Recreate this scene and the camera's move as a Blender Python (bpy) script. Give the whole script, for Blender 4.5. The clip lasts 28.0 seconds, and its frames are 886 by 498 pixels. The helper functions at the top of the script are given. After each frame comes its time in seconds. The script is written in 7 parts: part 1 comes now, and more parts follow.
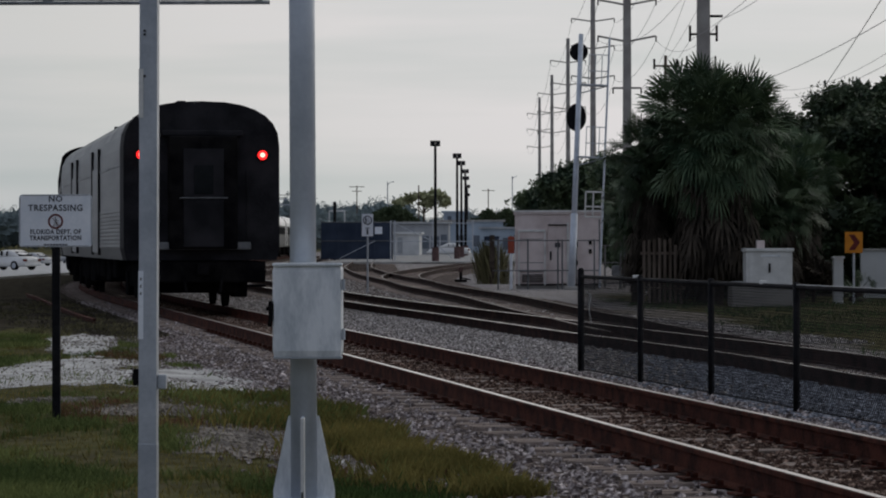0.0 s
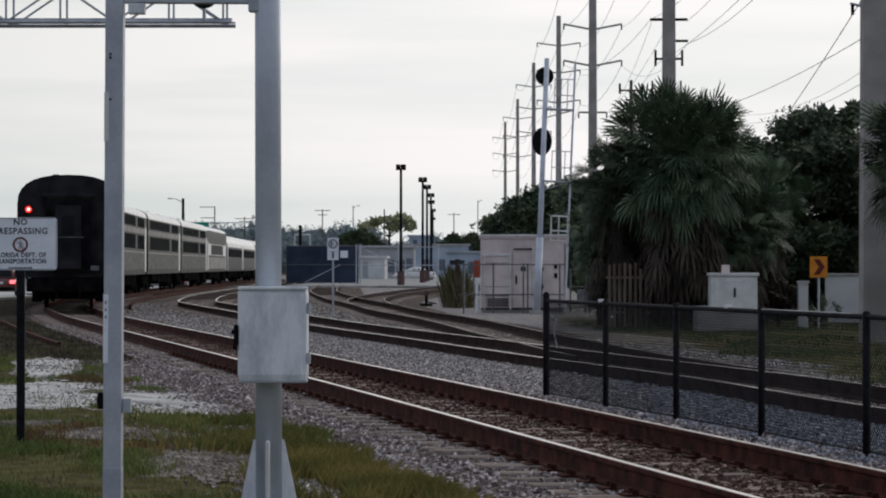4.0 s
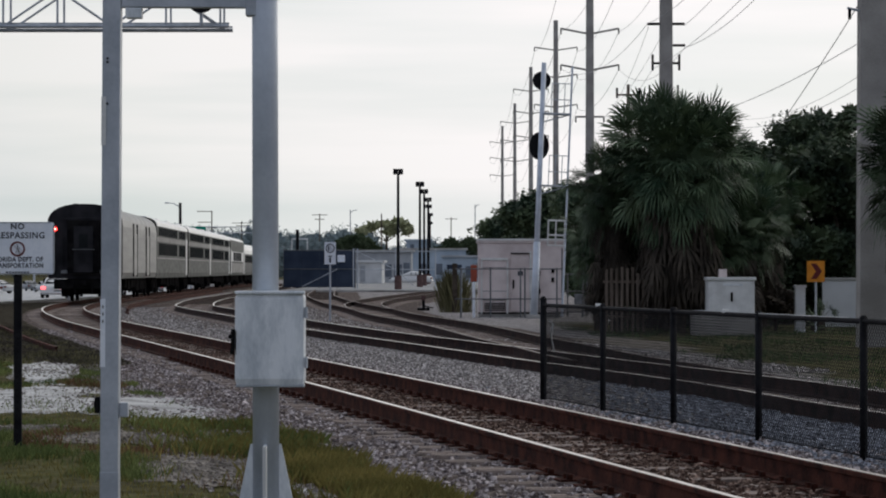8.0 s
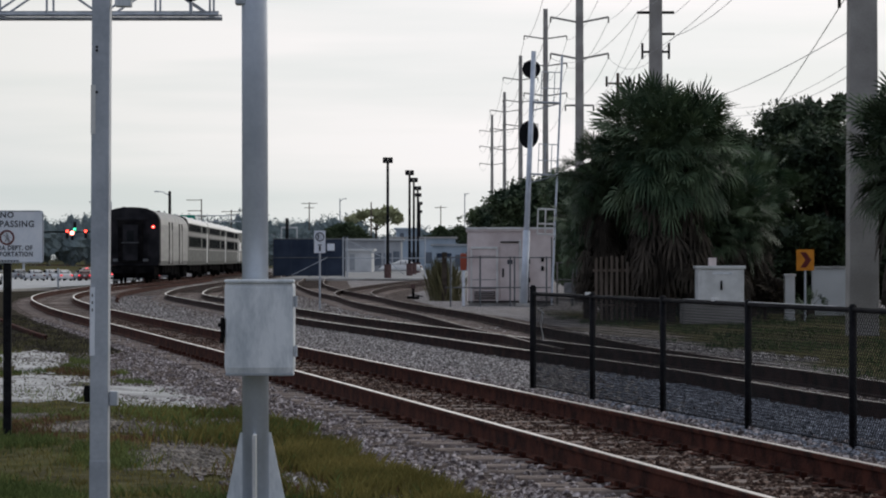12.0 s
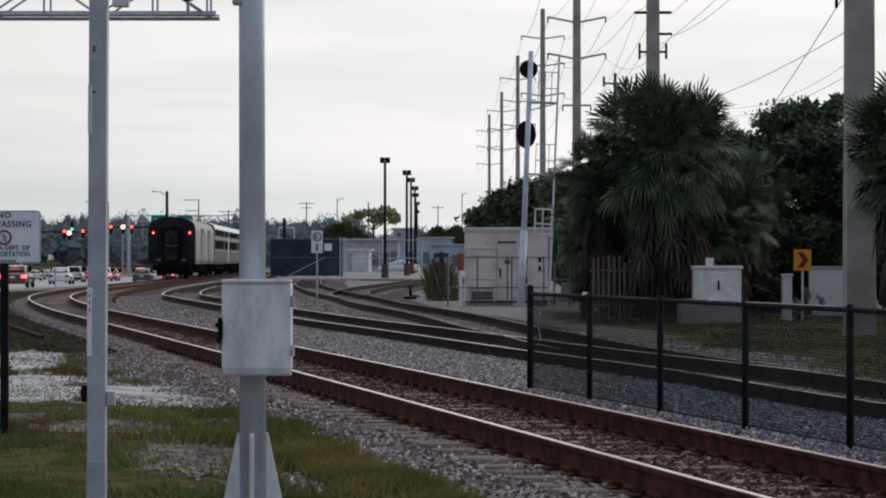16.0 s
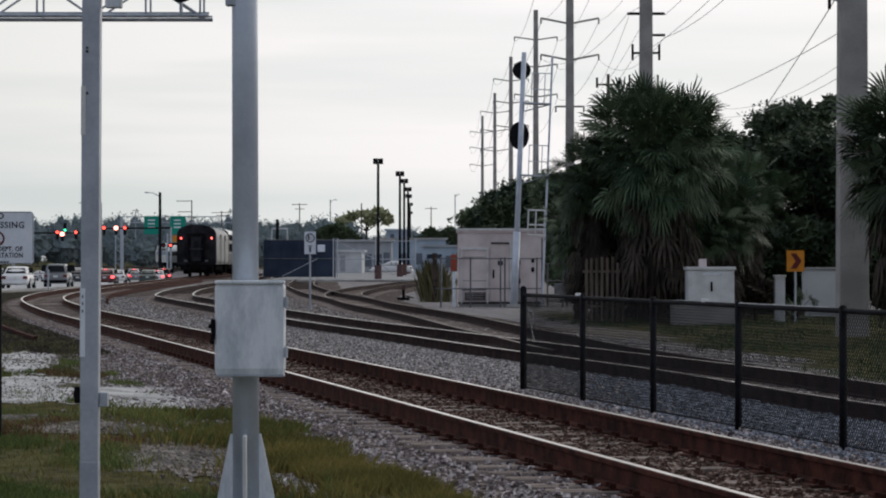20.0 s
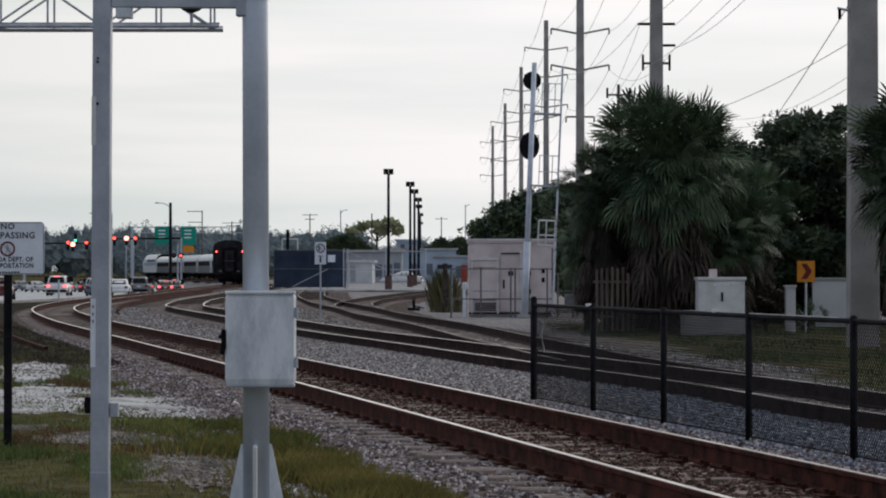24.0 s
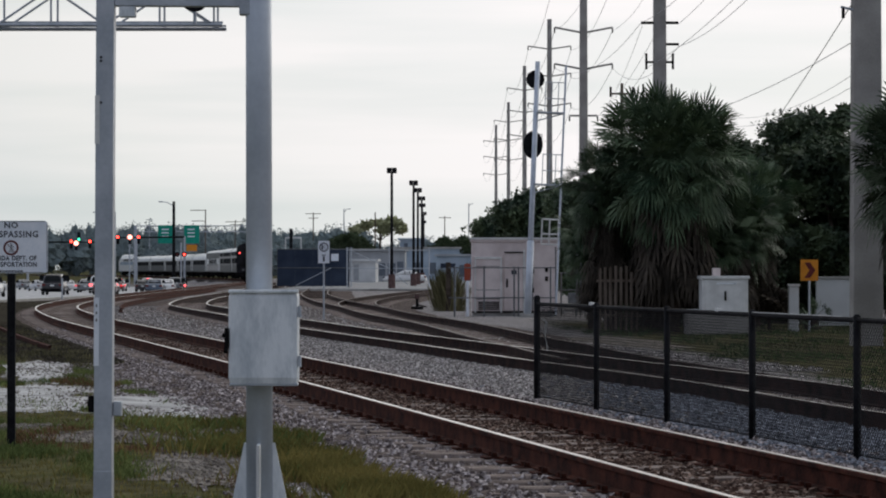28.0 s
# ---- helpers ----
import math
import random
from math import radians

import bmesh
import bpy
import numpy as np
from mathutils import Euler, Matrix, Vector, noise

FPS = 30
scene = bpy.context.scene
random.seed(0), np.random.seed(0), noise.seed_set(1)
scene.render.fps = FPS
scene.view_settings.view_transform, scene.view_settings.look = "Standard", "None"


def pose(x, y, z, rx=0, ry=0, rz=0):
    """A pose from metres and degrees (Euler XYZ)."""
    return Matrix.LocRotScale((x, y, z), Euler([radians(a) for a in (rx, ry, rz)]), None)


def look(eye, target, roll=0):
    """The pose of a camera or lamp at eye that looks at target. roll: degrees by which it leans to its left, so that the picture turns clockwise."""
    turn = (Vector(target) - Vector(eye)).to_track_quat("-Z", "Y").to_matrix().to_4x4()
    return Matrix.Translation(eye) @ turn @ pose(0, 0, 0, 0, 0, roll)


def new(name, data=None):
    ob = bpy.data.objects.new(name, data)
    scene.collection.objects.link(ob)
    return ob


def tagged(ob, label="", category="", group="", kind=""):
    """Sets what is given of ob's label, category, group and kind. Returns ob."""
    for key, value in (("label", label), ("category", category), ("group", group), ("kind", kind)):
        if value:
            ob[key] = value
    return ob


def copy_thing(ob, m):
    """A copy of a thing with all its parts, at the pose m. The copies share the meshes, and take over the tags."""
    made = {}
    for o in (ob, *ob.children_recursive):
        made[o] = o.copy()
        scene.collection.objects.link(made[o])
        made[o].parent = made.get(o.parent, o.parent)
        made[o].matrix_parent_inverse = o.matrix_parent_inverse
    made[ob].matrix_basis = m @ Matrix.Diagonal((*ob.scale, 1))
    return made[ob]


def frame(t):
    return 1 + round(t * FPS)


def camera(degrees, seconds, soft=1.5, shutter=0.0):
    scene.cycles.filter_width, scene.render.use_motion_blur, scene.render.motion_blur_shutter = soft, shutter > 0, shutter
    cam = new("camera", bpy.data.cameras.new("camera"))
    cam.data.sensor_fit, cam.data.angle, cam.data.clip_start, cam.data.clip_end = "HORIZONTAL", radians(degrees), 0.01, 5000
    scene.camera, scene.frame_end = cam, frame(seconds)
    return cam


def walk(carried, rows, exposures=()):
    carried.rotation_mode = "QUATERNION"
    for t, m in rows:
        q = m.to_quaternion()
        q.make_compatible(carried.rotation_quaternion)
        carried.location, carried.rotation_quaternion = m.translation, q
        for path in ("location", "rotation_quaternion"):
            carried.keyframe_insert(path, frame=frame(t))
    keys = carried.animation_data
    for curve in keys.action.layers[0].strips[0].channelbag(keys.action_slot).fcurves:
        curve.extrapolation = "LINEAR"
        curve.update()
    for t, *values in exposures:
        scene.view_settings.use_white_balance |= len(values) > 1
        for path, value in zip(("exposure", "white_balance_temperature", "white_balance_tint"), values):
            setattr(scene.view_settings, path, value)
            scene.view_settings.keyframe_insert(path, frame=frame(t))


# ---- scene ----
cam = camera(18.2, 28.0, soft=2.0)
EYE = (0.0, 0.0, 1.63)
# seconds, yaw, pitch, roll in degrees: a hand-held zoomed shot from one spot
TURNS = [
    (0, 0.931, -0.142, 0.1), (0.5, 0.211, 0.342, 0.08), (1, 0.211, 0.351, 0), (1.5, 0.354, 0.479, 0),
    (2, 0.354, 0.533, 0), (2.5, 0.301, 0.479, 0), (3, 0.262, 0.461, 0), (3.5, 0.232, 0.336, 0),
    (5.5, 0.122, 0.443, 0), (6, 0.048, 0.372, 0), (6.5, 0.194, 0.336, 0), (7, 0.122, 0.368, 0),
    (7.5, 0.140, 0.390, 0), (8, 0.158, 0.443, 0), (8.5, 0.232, 0.515, 0), (9, 0.086, 0.461, 0),
    (9.5, 0.033, 0.443, 0), (10, 0.104, 0.443, 0), (10.5, 0.066, 0.393, 0), (11, 0.033, 0.279, 0),
    (11.5, -0.166, 0.190, 0), (12, -0.056, 0.207, 0), (12.5, -0.003, 0.207, 0), (14.5, -0.053, 0.261, 0),
    (15, -0.074, 0.285, 0), (15.5, -0.077, 0.243, 0), (16, -0.113, 0.207, 0), (16.5, -0.032, 0.226, 0),
    (17, -0.059, 0.297, 0), (17.5, -0.042, 0.333, 0), (18, -0.039, 0.368, 0), (18.5, -0.161, 0.368, 0),
    (19, -0.169, 0.297, 0), (19.5, -0.205, 0.279, 0), (20, -0.256, 0.229, 0), (20.5, -0.268, 0.207, 0),
    (21, -0.178, 0.226, 0), (21.5, -0.101, 0.261, 0), (23.5, -0.047, 0.479, 0), (24, -0.042, 0.443, 0),
    (24.5, 0.015, 0.479, 0), (25, 0.051, 0.476, 0), (25.5, -0.023, 0.497, 0), (26, 0.000, 0.515, 0),
    (26.5, 0.083, 0.497, 0), (27, 0.015, 0.482, 0), (27.5, -0.015, 0.431, 0), (28, 0.027, 0.419, 0),
]
walk(cam, [(t, pose(*EYE, 90 + p, r, y)) for t, y, p, r in TURNS],
     exposures=[(0.0, -0.45), (0.5, -0.26), (1.0, -0.08), (2.0, 0.0), (28.0, 0.0)])

# ---- world and sun: an overcast dusk, the bright side ahead and to the right
world = bpy.data.worlds.new("sky")
scene.world = world
world.use_nodes = True
wn, wl = world.node_tree.nodes, world.node_tree.links
wn.clear()
w_out, w_bg, w_mix = wn.new("ShaderNodeOutputWorld"), wn.new("ShaderNodeBackground"), wn.new("ShaderNodeMix")
w_sky, w_tc, w_map, w_noise, w_ramp, w_cloud = (wn.new("ShaderNodeTexSky"), wn.new("ShaderNodeTexCoord"), wn.new("ShaderNodeMapping"),
                                                wn.new("ShaderNodeTexNoise"), wn.new("ShaderNodeValToRGB"), wn.new("ShaderNodeValToRGB"))
w_sky.sky_type, w_sky.sun_disc, w_sky.sun_elevation, w_sky.sun_rotation = "NISHITA", False, radians(14), radians(35)
w_sky.air_density, w_sky.dust_density = 1.0, 3.0
w_mix.data_type = "RGBA"
w_map.inputs["Scale"].default_value = (0.9, 0.9, 11.0)
w_noise.inputs["Scale"].default_value, w_noise.inputs["Detail"].default_value = 3.4, 4.0
w_ramp.color_ramp.elements[0].position, w_ramp.color_ramp.elements[1].position = 0.3, 0.7
w_ramp.color_ramp.elements[0].color, w_ramp.color_ramp.elements[1].color = (0.93, 0.93, 0.93, 1), (1, 1, 1, 1)
w_cloud.color_ramp.elements[0].position, w_cloud.color_ramp.elements[1].position = 0.36, 0.62
w_cloud.color_ramp.elements[0].color, w_cloud.color_ramp.elements[1].color = (8.3, 8.62, 8.8, 1), (10.25, 9.85, 9.95, 1)
wl.new(w_tc.outputs["Generated"], w_map.inputs["Vector"])
wl.new(w_map.outputs["Vector"], w_noise.inputs["Vector"])
wl.new(w_noise.outputs["Fac"], w_ramp.inputs["Fac"])
wl.new(w_noise.outputs["Fac"], w_cloud.inputs["Fac"])
wl.new(w_ramp.outputs["Color"], w_mix.inputs["Factor"])
wl.new(w_sky.outputs["Color"], w_mix.inputs["A"])
wl.new(w_cloud.outputs["Color"], w_mix.inputs["B"])
# the dusk sky fades smoothly from the sunward side to the side opposite
w_dot, w_rng, w_dim = wn.new("ShaderNodeVectorMath"), wn.new("ShaderNodeMapRange"), wn.new("ShaderNodeMix")
w_dot.operation = "DOT_PRODUCT"
w_dot.inputs[1].default_value = (0.85 * math.sin(radians(35)), 0.85 * math.cos(radians(35)), 0.53)
w_rng.interpolation_type = "SMOOTHSTEP"
w_rng.inputs["From Min"].default_value, w_rng.inputs["From Max"].default_value = 0.3, 0.82
w_rng.inputs["To Min"].default_value, w_rng.inputs["To Max"].default_value = 0.0, 1.0
w_tone = wn.new("ShaderNodeValToRGB")
w_tone.color_ramp.elements[0].color, w_tone.color_ramp.elements[1].color = (0.415, 0.465, 0.572, 1), (1, 1, 1, 1)
w_side = w_tone.color_ramp.elements.new(0.75)
w_side.color = (0.825, 0.855, 0.83, 1)
w_dim.data_type, w_dim.blend_type = "RGBA", "MULTIPLY"
w_dim.inputs["Factor"].default_value = 1.0
wl.new(w_tc.outputs["Generated"], w_dot.inputs[0])
wl.new(w_dot.outputs["Value"], w_rng.inputs["Value"])
wl.new(w_mix.outputs["Result"], w_dim.inputs["A"])
wl.new(w_rng.outputs["Result"], w_tone.inputs["Fac"])
wl.new(w_tone.outputs["Color"], w_dim.inputs["B"])
wl.new(w_dim.outputs["Result"], w_bg.inputs["Color"])
w_bg.inputs["Strength"].default_value = 0.1
wl.new(w_bg.outputs["Background"], w_out.inputs["Surface"])

sun = new("sun", bpy.data.lights.new("sun", "SUN"))
sun.data.energy, sun.data.angle, sun.data.color = 0.35, radians(25), (1.0, 0.94, 0.88)
sun.matrix_basis = look((0, 0, 0), (-math.sin(radians(35)) * math.cos(radians(14)), -math.cos(radians(35)) * math.cos(radians(14)), -math.sin(radians(14))))

# ---- materials ----
def material(name, dark, light, scale=6.0, rough=0.8, metal=0.0, bump=0.15, fine=40.0, spread=(0.35, 0.65), vary=0.0, emit=None, power=0.0, stretch=(1, 1, 1), coat=0.0, cells=0.0, spec=None):
    """Two colours mixed by coarse and fine noise in the object's own metres, with a fine relief; vary: change from piece to piece."""
    m = bpy.data.materials.new(name)
    m.use_nodes = True
    n, l = m.node_tree.nodes, m.node_tree.links
    b = n["Principled BSDF"]
    tc, mp, n1, n2 = n.new("ShaderNodeTexCoord"), n.new("ShaderNodeMapping"), n.new("ShaderNodeTexNoise"), n.new("ShaderNodeTexNoise")
    mp.inputs["Scale"].default_value = stretch
    n1.inputs["Scale"].default_value, n1.inputs["Detail"].default_value = scale, 6.0
    n2.inputs["Scale"].default_value, n2.inputs["Detail"].default_value = fine, 4.0
    add, ramp, bp = n.new("ShaderNodeMath"), n.new("ShaderNodeValToRGB"), n.new("ShaderNodeBump")
    add.operation = "MULTIPLY_ADD"
    add.inputs[1].default_value = 0.3
    ramp.color_ramp.elements[0].position, ramp.color_ramp.elements[1].position = spread[0] + 0.15, spread[1] + 0.15
    ramp.color_ramp.elements[0].color, ramp.color_ramp.elements[1].color = (*dark, 1), (*light, 1)
    l.new(tc.outputs["Object"], mp.inputs["Vector"])
    l.new(mp.outputs["Vector"], n1.inputs["Vector"])
    l.new(mp.outputs["Vector"], n2.inputs["Vector"])
    l.new(n2.outputs["Fac"], add.inputs[0])
    l.new(n1.outputs["Fac"], add.inputs[2])
    l.new(add.outputs[0], ramp.inputs["Fac"])
    colour = ramp.outputs["Color"]
    if vary:
        info, geo, hsv, rng, total = n.new("ShaderNodeObjectInfo"), n.new("ShaderNodeNewGeometry"), n.new("ShaderNodeHueSaturation"), n.new("ShaderNodeMapRange"), n.new("ShaderNodeMath")
        total.operation = "ADD"
        l.new(info.outputs["Random"], total.inputs[0])
        l.new(geo.outputs["Random Per Island"], total.inputs[1])
        rng.inputs["From Max"].default_value = 2.0
        rng.inputs["To Min"].default_value, rng.inputs["To Max"].default_value = 1 - vary, 1 + vary
        l.new(total.outputs[0], rng.inputs["Value"])
        l.new(rng.outputs["Result"], hsv.inputs["Value"])
        l.new(colour, hsv.inputs["Color"])
        colour = hsv.outputs["Color"]
    if cells:
        # single stones: each cell has a brightness of its own
        vor, hs2, rg2, chan = n.new("ShaderNodeTexVoronoi"), n.new("ShaderNodeHueSaturation"), n.new("ShaderNodeMapRange"), n.new("ShaderNodeSeparateColor")
        vor.inputs["Scale"].default_value = cells
        l.new(mp.outputs["Vector"], vor.inputs["Vector"])
        l.new(vor.outputs["Color"], chan.inputs["Color"])
        rg2.inputs["To Min"].default_value, rg2.inputs["To Max"].default_value = 0.4, 1.75
        l.new(chan.outputs[0], rg2.inputs["Value"])
        l.new(rg2.outputs["Result"], hs2.inputs["Value"])
        l.new(colour, hs2.inputs["Color"])
        colour = hs2.outputs["Color"]
    l.new(colour, b.inputs["Base Color"])
    b.inputs["Roughness"].default_value, b.inputs["Metallic"].default_value = rough, metal
    b.inputs["Coat Weight"].default_value = coat
    b.inputs["Specular IOR Level"].default_value = 0.5 if rough < 0.5 else (0.25 if rough < 0.7 else 0.08 if rough < 0.95 else 0.0)
    if spec is not None:
        b.inputs["Specular IOR Level"].default_value = spec
    bp.inputs["Strength"].default_value, bp.inputs["Distance"].default_value = bump, 0.02
    l.new(n2.outputs["Fac"], bp.inputs["Height"])
    l.new(bp.outputs["Normal"], b.inputs["Normal"])
    if emit:
        b.inputs["Emission Color"].default_value, b.inputs["Emission Strength"].default_value = (*emit, 1), power
    return m


